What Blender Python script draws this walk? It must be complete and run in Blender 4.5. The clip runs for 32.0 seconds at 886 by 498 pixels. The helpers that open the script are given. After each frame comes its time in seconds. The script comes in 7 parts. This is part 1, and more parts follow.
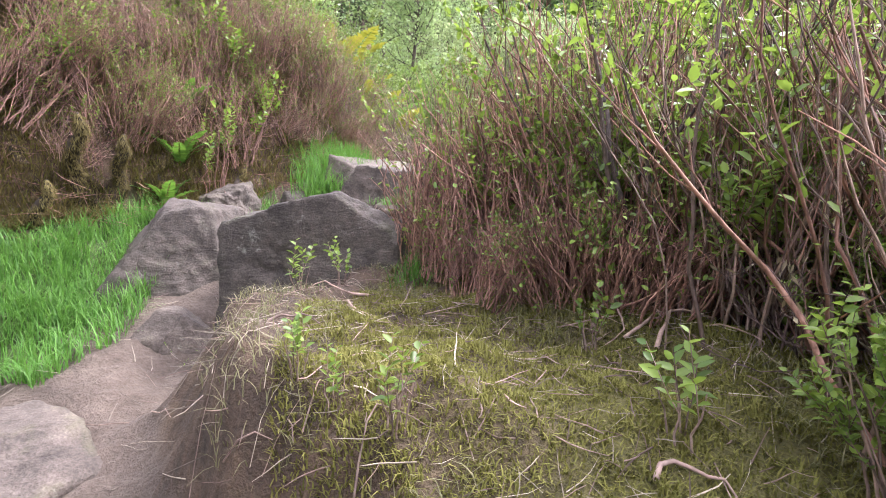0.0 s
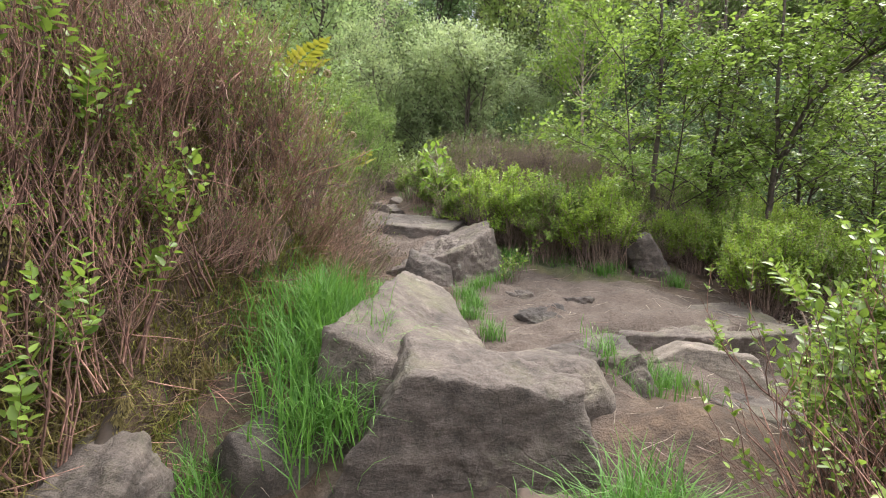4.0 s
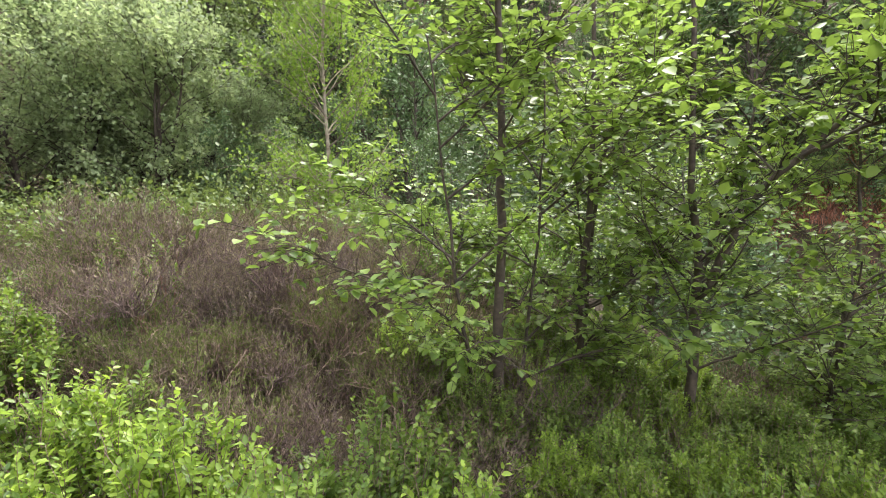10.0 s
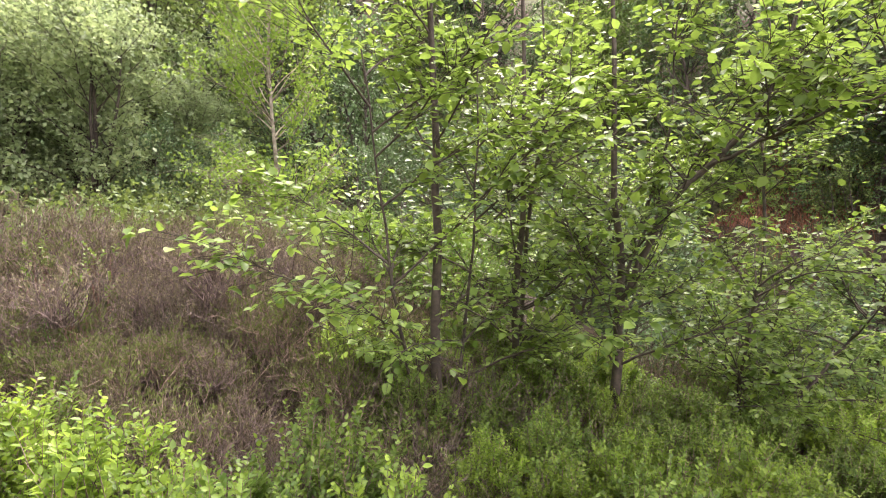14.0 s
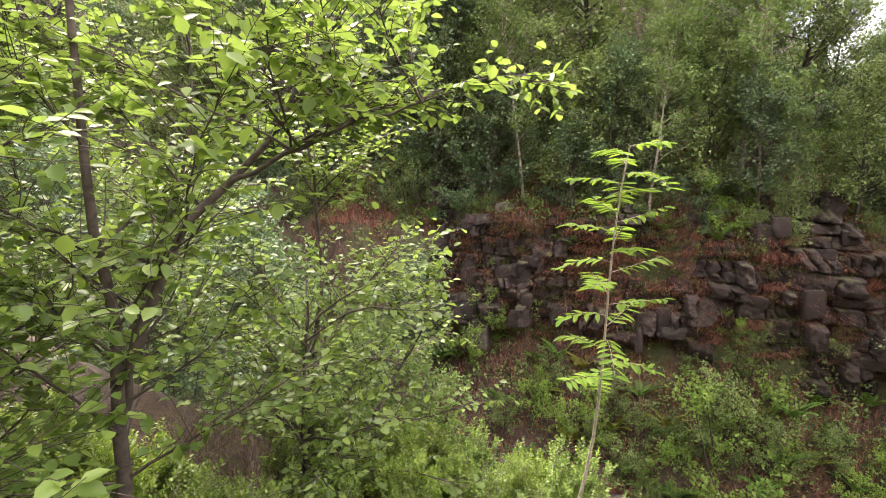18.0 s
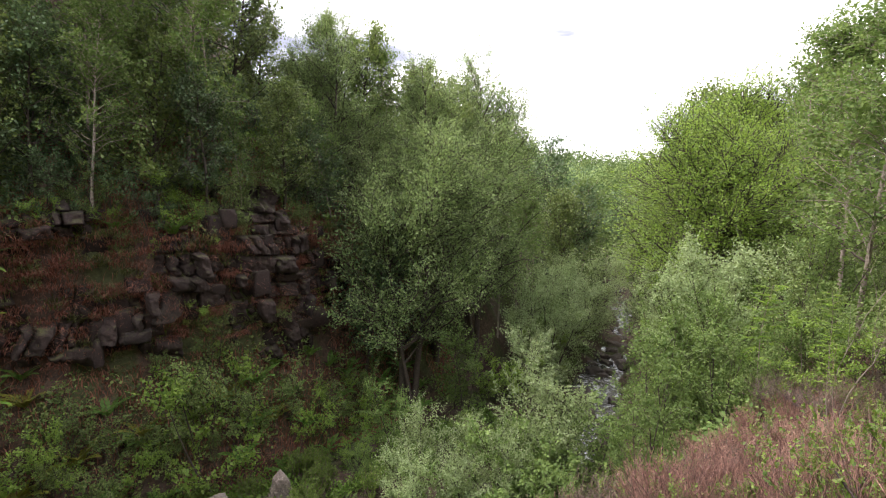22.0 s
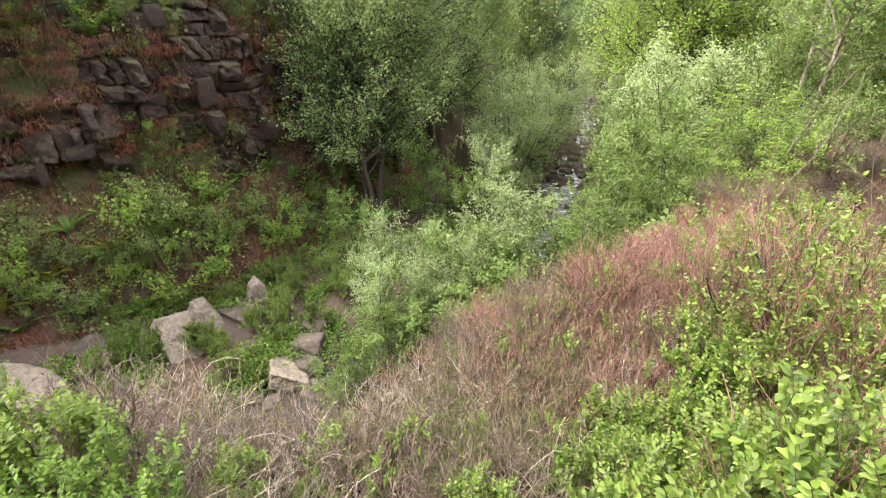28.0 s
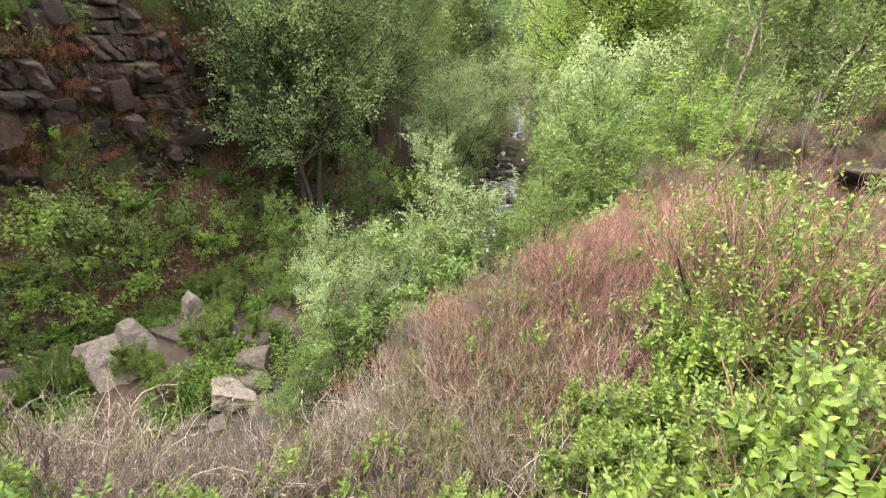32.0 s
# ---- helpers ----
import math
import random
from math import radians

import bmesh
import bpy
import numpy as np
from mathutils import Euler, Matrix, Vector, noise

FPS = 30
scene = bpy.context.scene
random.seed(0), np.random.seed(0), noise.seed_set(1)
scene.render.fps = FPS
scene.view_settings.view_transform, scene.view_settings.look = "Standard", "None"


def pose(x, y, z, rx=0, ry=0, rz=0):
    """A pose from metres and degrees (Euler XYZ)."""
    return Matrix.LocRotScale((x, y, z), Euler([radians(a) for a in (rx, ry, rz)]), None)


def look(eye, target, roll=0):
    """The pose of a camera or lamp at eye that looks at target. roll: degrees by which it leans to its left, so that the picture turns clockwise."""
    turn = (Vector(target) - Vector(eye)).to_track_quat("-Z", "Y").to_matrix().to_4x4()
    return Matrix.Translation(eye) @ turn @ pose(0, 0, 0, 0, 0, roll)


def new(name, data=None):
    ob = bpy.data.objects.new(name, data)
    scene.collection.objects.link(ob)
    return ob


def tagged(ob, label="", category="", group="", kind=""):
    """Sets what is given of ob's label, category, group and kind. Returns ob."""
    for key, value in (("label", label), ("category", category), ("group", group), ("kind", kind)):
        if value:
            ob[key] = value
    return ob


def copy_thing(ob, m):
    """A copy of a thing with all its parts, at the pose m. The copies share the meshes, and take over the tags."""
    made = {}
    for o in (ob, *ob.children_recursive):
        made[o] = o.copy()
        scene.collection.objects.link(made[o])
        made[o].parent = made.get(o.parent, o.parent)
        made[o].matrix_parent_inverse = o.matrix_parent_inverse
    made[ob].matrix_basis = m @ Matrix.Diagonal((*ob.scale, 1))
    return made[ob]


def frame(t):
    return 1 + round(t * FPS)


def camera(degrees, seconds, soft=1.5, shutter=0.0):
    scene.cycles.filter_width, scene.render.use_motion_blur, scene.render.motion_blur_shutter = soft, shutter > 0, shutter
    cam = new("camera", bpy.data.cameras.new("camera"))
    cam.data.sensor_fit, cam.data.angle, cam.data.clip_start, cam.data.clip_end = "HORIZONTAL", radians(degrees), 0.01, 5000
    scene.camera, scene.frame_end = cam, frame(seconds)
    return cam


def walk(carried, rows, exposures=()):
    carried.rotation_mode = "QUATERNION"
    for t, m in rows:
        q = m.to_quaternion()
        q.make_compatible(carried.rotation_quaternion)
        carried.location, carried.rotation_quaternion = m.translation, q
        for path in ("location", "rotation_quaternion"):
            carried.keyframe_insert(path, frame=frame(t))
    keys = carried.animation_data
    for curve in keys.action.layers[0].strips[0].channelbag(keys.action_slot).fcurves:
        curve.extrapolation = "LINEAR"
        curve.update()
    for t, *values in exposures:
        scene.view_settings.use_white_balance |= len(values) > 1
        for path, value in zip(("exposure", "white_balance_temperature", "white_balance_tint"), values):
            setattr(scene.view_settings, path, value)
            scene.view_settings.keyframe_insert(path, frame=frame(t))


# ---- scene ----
cam = camera(82.8, 32.0, 1.0)
PATH = [
    (0.0, (1.584, -2.112, 0.427), (0.175, 2.647, -0.183), 0.00),
    (0.5, (1.434, -1.857, 0.438), (0.168, 2.939, -0.189), -0.29),
    (1.0, (1.286, -1.736, 0.776), (0.292, 3.124, 0.151), -0.20),
    (1.5, (1.137, -1.631, 0.885), (0.513, 3.290, 0.257), -0.08),
    (2.0, (1.108, -1.575, 0.875), (0.648, 3.364, 0.243), -0.35),
    (2.5, (0.650, -1.290, 0.920), (0.069, 3.636, 0.293), 0.09),
    (4.5, (0.000, 0.000, 1.500), (0.000, 4.963, 0.891), 0.00),
    (5.0, (-0.014, 0.040, 1.714), (0.387, 4.987, 1.106), -0.14),
    (5.5, (-0.042, 0.365, 1.660), (0.912, 5.235, 1.044), 0.04),
    (6.0, (-0.168, 0.778, 1.750), (1.057, 5.583, 1.107), 0.03),
    (6.5, (-0.140, 1.022, 1.840), (1.468, 5.711, 1.185), 0.07),
    (7.0, (0.007, 1.424, 1.784), (1.859, 6.020, 1.114), -0.09),
    (7.5, (0.091, 1.577, 1.878), (2.095, 6.108, 1.207), -0.28),
    (8.0, (0.161, 1.982, 1.905), (2.400, 6.401, 1.223), -0.14),
    (8.5, (0.126, 2.370, 2.246), (2.379, 6.779, 1.555), -0.32),
    (9.0, (0.280, 2.666, 2.188), (2.377, 7.153, 1.506), -0.64),
    (9.5, (0.511, 3.060, 2.182), (2.560, 7.569, 1.497), -0.81),
    (10.0, (0.623, 3.307, 2.180), (2.751, 7.779, 1.499), -0.70),
    (10.5, (0.616, 3.175, 2.203), (2.970, 7.536, 1.536), -0.48),
    (11.0, (0.644, 3.127, 2.209), (3.158, 7.400, 1.562), -0.56),
    (11.5, (0.651, 3.132, 2.194), (3.357, 7.286, 1.544), -0.49),
    (12.0, (0.637, 3.125, 2.195), (3.430, 7.222, 1.552), -0.46),
    (12.5, (0.693, 3.114, 2.218), (3.472, 7.221, 1.582), -0.58),
    (13.0, (0.679, 3.113, 2.211), (3.357, 7.287, 1.576), -0.63),
    (13.5, (0.637, 3.117, 2.189), (3.061, 7.443, 1.544), -0.68),
    (16.0, (1.316, 3.553, 2.291), (5.068, 6.791, 1.631), -0.11),
    (16.5, (1.519, 3.432, 2.285), (5.546, 6.317, 1.607), -0.31),
    (17.0, (1.624, 3.448, 2.297), (5.911, 5.925, 1.600), -0.04),
    (17.5, (1.666, 3.440, 2.291), (6.216, 5.391, 1.588), 0.33),
    (18.0, (1.694, 3.372, 2.313), (6.401, 4.905, 1.610), 0.36),
    (18.5, (1.673, 3.292, 2.295), (6.569, 4.019, 1.586), 0.73),
    (19.0, (1.645, 3.133, 2.258), (6.584, 2.785, 1.560), 1.09),
    (19.5, (1.631, 3.060, 2.239), (6.418, 1.791, 1.549), 1.49),
    (20.0, (1.624, 2.983, 2.248), (6.128, 0.925, 1.560), 1.69),
    (20.5, (1.603, 2.913, 2.250), (5.895, 0.442, 1.560), 1.59),
    (21.0, (1.631, 2.894, 2.266), (5.727, 0.107, 1.589), 1.62),
    (21.5, (1.610, 2.827, 2.295), (5.576, -0.141, 1.615), 1.53),
    (22.0, (1.645, 2.886, 2.316), (5.580, -0.123, 1.641), 1.49),
    (22.5, (1.673, 2.935, 2.317), (5.811, 0.225, 1.589), 1.08),
    (23.0, (1.694, 2.942, 2.310), (5.910, 0.489, 1.211), 0.99),
    (23.5, (1.708, 2.947, 2.295), (5.807, 0.606, 0.646), 1.06),
    (24.0, (1.722, 2.915, 2.263), (5.746, 0.616, 0.386), 0.97),
    (24.5, (1.701, 2.890, 2.231), (5.695, 0.584, 0.300), 0.85),
    (25.0, (1.673, 2.890, 2.231), (5.559, 0.493, 0.192), 1.19),
    (25.5, (1.652, 2.880, 2.211), (5.386, 0.452, -0.061), 1.24),
    (27.5, (1.645, 2.775, 2.161), (5.001, -0.052, -0.236), 1.49),
    (28.0, (1.617, 2.755, 2.170), (4.877, -0.187, -0.221), 1.78),
    (28.5, (1.603, 2.727, 2.174), (4.725, -0.368, -0.208), 2.11),
    (29.0, (1.603, 2.728, 2.181), (4.623, -0.464, -0.204), 2.17),
    (29.5, (1.603, 2.707, 2.176), (4.571, -0.539, -0.202), 1.94),
    (30.0, (1.659, 2.742, 2.179), (4.592, -0.533, -0.202), 1.76),
    (30.5, (1.729, 2.736, 2.130), (4.658, -0.543, -0.250), 1.51),
    (31.0, (1.722, 2.705, 2.106), (4.699, -0.533, -0.271), 1.12),
    (31.5, (1.729, 2.676, 2.102), (4.703, -0.565, -0.274), 1.23),
    (32.0, (1.827, 2.689, 2.030), (4.690, -0.654, -0.343), 1.86),
]
# exposure follows the sky coming into view
EXPOSURES = [(0.0, 2.78, 5900, 20), (2.0, 2.4, 5900, 18), (4.5, 2.12, 6400, 10), (6.0, 2.1, 6450, 10), (9.0, 2.29, 6350, 10), (13.0, 2.49, 6650, 16), (16.0, 2.84, 6800, 20), (17.5, 2.86, 6800, 20), (18.8, 2.3, 6700, 22), (19.6, 1.61, 6400, 20), (20.2, 1.01, 6200, 18), (21.0, 1.34, 6300, 18), (22.0, 1.71, 6400, 18), (23.0, 1.91, 6550, 18), (23.8, 2.31, 6650, 17), (24.6, 2.49, 6800, 16), (25.5, 2.51, 6800, 15), (28.0, 2.69, 6700, 13), (32.0, 2.71, 6600, 13)]
walk(cam, [(t, look(eye, target, roll)) for t, eye, target, roll in PATH], EXPOSURES)

# ---- sky and sun ----
SUN_EL, SUN_AZ = 55.0, 42.0
world = bpy.data.worlds.new("sky")
scene.world = world
world.use_nodes = True
wn, wl = world.node_tree.nodes, world.node_tree.links
wn.clear()
w_out, w_bg = wn.new("ShaderNodeOutputWorld"), wn.new("ShaderNodeBackground")
w_sky = wn.new("ShaderNodeTexSky")
w_sky.sky_type, w_sky.sun_disc = "NISHITA", False
w_sky.sun_elevation, w_sky.sun_rotation = radians(SUN_EL), radians(SUN_AZ)
w_tc, w_map, w_noise, w_ramp = wn.new("ShaderNodeTexCoord"), wn.new("ShaderNodeMapping"), wn.new("ShaderNodeTexNoise"), wn.new("ShaderNodeValToRGB")
w_mix = wn.new("ShaderNodeMixRGB")
w_map.inputs["Scale"].default_value = (1.6, 1.6, 6.5)
w_noise.inputs["Scale"].default_value, w_noise.inputs["Detail"].default_value = 1.6, 6.0
w_ramp.color_ramp.elements[0].position, w_ramp.color_ramp.elements[0].color = 0.37, (1.7, 1.7, 1.85, 1)
w_ramp.color_ramp.elements[1].position, w_ramp.color_ramp.elements[1].color = 0.70, (13.0, 12.5, 12.1, 1)
w_mid = w_ramp.color_ramp.elements.new(0.55)
w_mid.color = (8.8, 8.6, 8.5, 1)
w_mix.inputs["Fac"].default_value = 0.88
wl.new(w_tc.outputs["Generated"], w_map.inputs["Vector"])
wl.new(w_map.outputs["Vector"], w_noise.inputs["Vector"])
wl.new(w_noise.outputs["Fac"], w_ramp.inputs["Fac"])
wl.new(w_sky.outputs["Color"], w_mix.inputs["Color1"])
wl.new(w_ramp.outputs["Color"], w_mix.inputs["Color2"])
wl.new(w_mix.outputs["Color"], w_bg.inputs["Color"])
w_bg.inputs["Strength"].default_value = 0.13
wl.new(w_bg.outputs["Background"], w_out.inputs["Surface"])

sun = new("sun", bpy.data.lights.new("sun", "SUN"))
sun.data.energy, sun.data.angle, sun.data.color = 1.9, radians(22), (1.0, 0.945, 0.84)
_az, _el = radians(SUN_AZ), radians(SUN_EL)
sun.matrix_world = look(Vector((math.sin(_az) * math.cos(_el), math.cos(_az) * math.cos(_el), math.sin(_el))) * 60, (0, 0, 0))

# ---- materials ----
def material(name):
    m = bpy.data.materials.new(name)
    m.use_nodes = True
    n, l = m.node_tree.nodes, m.node_tree.links
    return m, n, l, n["Principled BSDF"], n["Material Output"]


def noise_tex(n, l, scale, detail=4.0, rough=0.55, coord="Object", vec=None):
    t = n.new("ShaderNodeTexNoise")
    t.inputs["Scale"].default_value, t.inputs["Detail"].default_value, t.inputs["Roughness"].default_value = scale, detail, rough
    if vec is None:
        c = n.new("ShaderNodeTexCoord")
        vec = c.outputs[coord]
    l.new(vec, t.inputs["Vector"])
    return t.outputs["Fac"]


def ramp(n, l, fac, stops):
    r = n.new("ShaderNodeValToRGB")
    e = r.color_ramp.elements
    while len(e) < len(stops):
        e.new(0.5)
    for k, (p, c) in zip(e, stops):
        k.position, k.color = p, (*c, 1)
    l.new(fac, r.inputs["Fac"])
    return r.outputs["Color"]


def mixc(n, l, fac, a, b, mode="MIX"):
    m = n.new("ShaderNodeMixRGB")
    m.blend_type = mode
    for s, v in ((m.inputs["Fac"], fac), (m.inputs["Color1"], a), (m.inputs["Color2"], b)):
        if isinstance(v, (int, float)):
            s.default_value = v
        elif isinstance(v, tuple):
            s.default_value = (*v, 1)
        else:
            l.new(v, s)
    return m.outputs["Color"]


def bump(n, l, bsdf, height, strength, dist):
    b = n.new("ShaderNodeBump")
    b.inputs["Strength"].default_value, b.inputs["Distance"].default_value = strength, dist
    l.new(height, b.inputs["Height"])
    l.new(b.outputs["Normal"], bsdf.inputs["Normal"])


def leaf_material(name, dark, light, gloss=0.45, through_light=0.4, sheen=1.0):
    """Thin leaf: varied from leaf to leaf, lets light through."""
    m, n, l, bsdf, out = material(name)
    geo, info = n.new("ShaderNodeNewGeometry"), n.new("ShaderNodeObjectInfo")
    col = ramp(n, l, geo.outputs["Random Per Island"], [(0.0, dark), (0.55, tuple((a + b) / 2 for a, b in zip(dark, light))), (1.0, light)])
    hue = n.new("ShaderNodeHueSaturation")
    sub = n.new("ShaderNodeMath")
    sub.operation, sub.inputs[1].default_value, sub.inputs[2].default_value = "MULTIPLY_ADD", 0.45, 0.78
    l.new(info.outputs["Random"], sub.inputs[0])
    l.new(sub.outputs[0], hue.inputs["Value"])
    l.new(col, hue.inputs["Color"])
    col = hue.outputs["Color"]
    l.new(col, bsdf.inputs["Base Color"])
    bsdf.inputs["Roughness"].default_value = gloss
    bsdf.inputs["Specular IOR Level"].default_value = 0.4 * sheen
    tr, mx = n.new("ShaderNodeBsdfTranslucent"), n.new("ShaderNodeMixShader")
    warm = mixc(n, l, 0.5, col, (min(0.8, light[0] * 1.35), min(0.8, light[1] * 1.35), light[2] * 0.9))
    l.new(warm, tr.inputs["Color"])
    mx.inputs["Fac"].default_value = through_light
    l.new(bsdf.outputs[0], mx.inputs[1])
    l.new(tr.outputs[0], mx.inputs[2])
    l.new(mx.outputs[0], out.inputs["Surface"])
    return m


def wood_material(name, a, b, scale=30.0):
    m, n, l, bsdf, out = material(name)
    geo = n.new("ShaderNodeNewGeometry")
    f = noise_tex(n, l, scale, 5)
    c = ramp(n, l, f, [(0.3, a), (0.7, b)])
    v = ramp(n, l, geo.outputs["Random Per Island"], [(0.0, (0.34, 0.31, 0.3)), (0.6, (0.95, 0.92, 0.9)), (1.0, (1.4, 1.36, 1.3))])
    l.new(mixc(n, l, 1.0, c, v, "MULTIPLY"), bsdf.inputs["Base Color"])
    bsdf.inputs["Roughness"].default_value = 0.85
    bump(n, l, bsdf, f, 0.5, 0.01)
    return m


def rock_material(name, dark, light, moss=0.3, lichen=0.5):
    m, n, l, bsdf, out = material(name)
    tc = n.new("ShaderNodeTexCoord")
    v = tc.outputs["Object"]
    big, mid, fine = noise_tex(n, l, 1.7, 5, 0.6, vec=v), noise_tex(n, l, 9, 6, 0.65, vec=v), noise_tex(n, l, 120, 3, 0.6, vec=v)
    base = ramp(n, l, big, [(0.32, dark), (0.66, light)])
    base = mixc(n, l, 0.55, base, ramp(n, l, mid, [(0.3, tuple(c * 0.55 for c in dark)), (0.72, tuple(min(1, c * 1.25) for c in light))]))
    base = mixc(n, l, 0.45, base, ramp(n, l, noise_tex(n, l, 30, 9, 0.75, vec=v), [(0.34, (0.3, 0.29, 0.28)), (0.6, (1.1, 1.1, 1.1))]), "MULTIPLY")
    base = mixc(n, l, 0.5, base, ramp(n, l, fine, [(0.35, (0.35, 0.34, 0.33)), (0.65, (1.0, 1.0, 1.0))]), "MULTIPLY")
    streak = n.new("ShaderNodeMapping")
    streak.inputs["Scale"].default_value, streak.inputs["Rotation"].default_value = (1.0, 1.0, 3.0), (0.45, 0.3, 0.2)
    l.new(v, streak.inputs["Vector"])
    band = noise_tex(n, l, 4.5, 7, 0.7, vec=streak.outputs["Vector"])
    base = mixc(n, l, 0.35, base, ramp(n, l, band, [(0.33, (0.42, 0.38, 0.36)), (0.5, (0.95, 0.93, 0.9)), (0.68, (1.35, 1.3, 1.25))]), "MULTIPLY")
    cells = n.new("ShaderNodeTexVoronoi")
    cells.feature = "DISTANCE_TO_EDGE"
    cells.inputs["Scale"].default_value = 2.0
    bend = n.new("ShaderNodeVectorMath")
    bend.operation = "ADD"
    wob = n.new("ShaderNodeTexNoise")
    wob.inputs["Scale"].default_value = 1.6
    l.new(v, wob.inputs["Vector"])
    l.new(v, bend.inputs[0])
    l.new(wob.outputs["Color"], bend.inputs[1])
    l.new(bend.outputs[0], cells.inputs["Vector"])
    crack = ramp(n, l, cells.outputs["Distance"], [(0.0, (0.3, 0.28, 0.27)), (0.018, (1, 1, 1))])
    base = mixc(n, l, 0.18, base, crack, "MULTIPLY")
    lich = ramp(n, l, noise_tex(n, l, 5.5, 8, 0.75, vec=v), [(0.62, (0, 0, 0)), (0.68, (lichen,) * 3)])
    base = mixc(n, l, lich, base, (0.42, 0.43, 0.38))
    geo, sep = n.new("ShaderNodeNewGeometry"), n.new("ShaderNodeSeparateXYZ")
    l.new(geo.outputs["Normal"], sep.inputs[0])
    mm = n.new("ShaderNodeMath")
    mm.operation = "MULTIPLY"
    l.new(ramp(n, l, sep.outputs["Z"], [(0.2, (0, 0, 0)), (0.8, (1, 1, 1))]), mm.inputs[0])
    l.new(ramp(n, l, noise_tex(n, l, 3.1, 6, 0.7, vec=v), [(0.5, (0, 0, 0)), (0.72, (moss,) * 3)]), mm.inputs[1])
    base = mixc(n, l, mm.outputs[0], base, (0.10, 0.115, 0.035))
    info = n.new("ShaderNodeObjectInfo")
    base = mixc(n, l, 1.0, base, ramp(n, l, info.outputs["Random"], [(0.0, (0.7, 0.69, 0.68)), (1.0, (1.2, 1.18, 1.15))]), "MULTIPLY")
    l.new(base, bsdf.inputs["Base Color"])
    bsdf.inputs["Roughness"].default_value = 0.88
    coarse = noise_tex(n, l, 24, 9, 0.72, vec=v)
    bump(n, l, bsdf, mixc(n, l, 0.5, mixc(n, l, 0.15, mixc(n, l, 0.5, mid, coarse), fine), mixc(n, l, 0.12, band, crack)), 1.0, 0.05)
    return m


def ground_material():
    """Bare trodden earth, short turf and heathland litter, told apart by where feet go."""
    m, n, l, bsdf, out = material("heath_ground")
    tc = n.new("ShaderNodeTexCoord")
    v = tc.outputs["Object"]
    big, mid, fine = noise_tex(n, l, 0.9, 5, 0.6, vec=v), noise_tex(n, l, 7, 6, 0.7, vec=v), noise_tex(n, l, 70, 4, 0.7, vec=v)
    dirt = ramp(n, l, big, [(0.35, (0.066, 0.047, 0.038)), (0.65, (0.135, 0.102, 0.084))])
    dirt = mixc(n, l, 0.55, dirt, ramp(n, l, mid, [(0.3, (0.047, 0.032, 0.025)), (0.7, (0.19, 0.148, 0.122))]))
    dirt = mixc(n, l, 0.6, dirt, ramp(n, l, fine, [(0.3, (0.4, 0.38, 0.36)), (0.62, (1.05, 1.03, 1.0))]), "MULTIPLY")
    turf = ramp(n, l, mid, [(0.3, (0.030, 0.045, 0.014)), (0.7, (0.085, 0.12, 0.03))])
    litter = ramp(n, l, mid, [(0.28, (0.030, 0.020, 0.014)), (0.5, (0.085, 0.055, 0.038)), (0.75, (0.17, 0.115, 0.075))])
    litter = mixc(n, l, 0.5, litter, ramp(n, l, fine, [(0.3, (0.4, 0.4, 0.4)), (0.65, (1.1, 1.1, 1.1))]), "MULTIPLY")
    mossy = ramp(n, l, fine, [(0.3, (0.05, 0.05, 0.012)), (0.7, (0.16, 0.15, 0.04))])
    def mask(name):
        a = n.new("ShaderNodeAttribute")
        a.attribute_name = name
        return a.outputs["Fac"]
    col = mixc(n, l, mask("turf"), litter, turf)
    col = mixc(n, l, mask("moss"), col, mossy)
    tm = n.new("ShaderNodeMath")
    tm.operation, tm.use_clamp = "MULTIPLY_ADD", True
    l.new(mid, tm.inputs[0])
    tm.inputs[1].default_value = 0.9
    a2 = n.new("ShaderNodeMath")
    a2.operation, a2.inputs[1].default_value, a2.inputs[2].default_value = "MULTIPLY_ADD", 2.6, -1.2
    l.new(mask("trail"), a2.inputs[0])
    l.new(a2.outputs[0], tm.inputs[2])
    col = mixc(n, l, tm.outputs[0], col, dirt)
    l.new(col, bsdf.inputs["Base Color"])
    bsdf.inputs["Roughness"].default_value = 0.95
    bump(n, l, bsdf, mixc(n, l, 0.4, mid, fine), 1.0, 0.05)
    return m


def water_material():
    m, n, l, bsdf, out = material("stream_water")
    f = noise_tex(n, l, 2.2, 6, 0.7)
    calm = ramp(n, l, f, [(0.4, (0.035, 0.03, 0.022)), (0.7, (0.09, 0.085, 0.075))])
    white = ramp(n, l, noise_tex(n, l, 3.4, 6, 0.75), [(0.46, (0.035, 0.03, 0.022)), (0.54, (0.10, 0.10, 0.095)), (0.62, (0.6, 0.62, 0.64))])
    foam = n.new("ShaderNodeAttribute")
    foam.attribute_name = "foam"
    l.new(mixc(n, l, foam.outputs["Fac"], calm, white), bsdf.inputs["Base Color"])
    bsdf.inputs["Roughness"].default_value = 0.12
    bump(n, l, bsdf, noise_tex(n, l, 9, 4, 0.6), 0.6, 0.05)
    return m


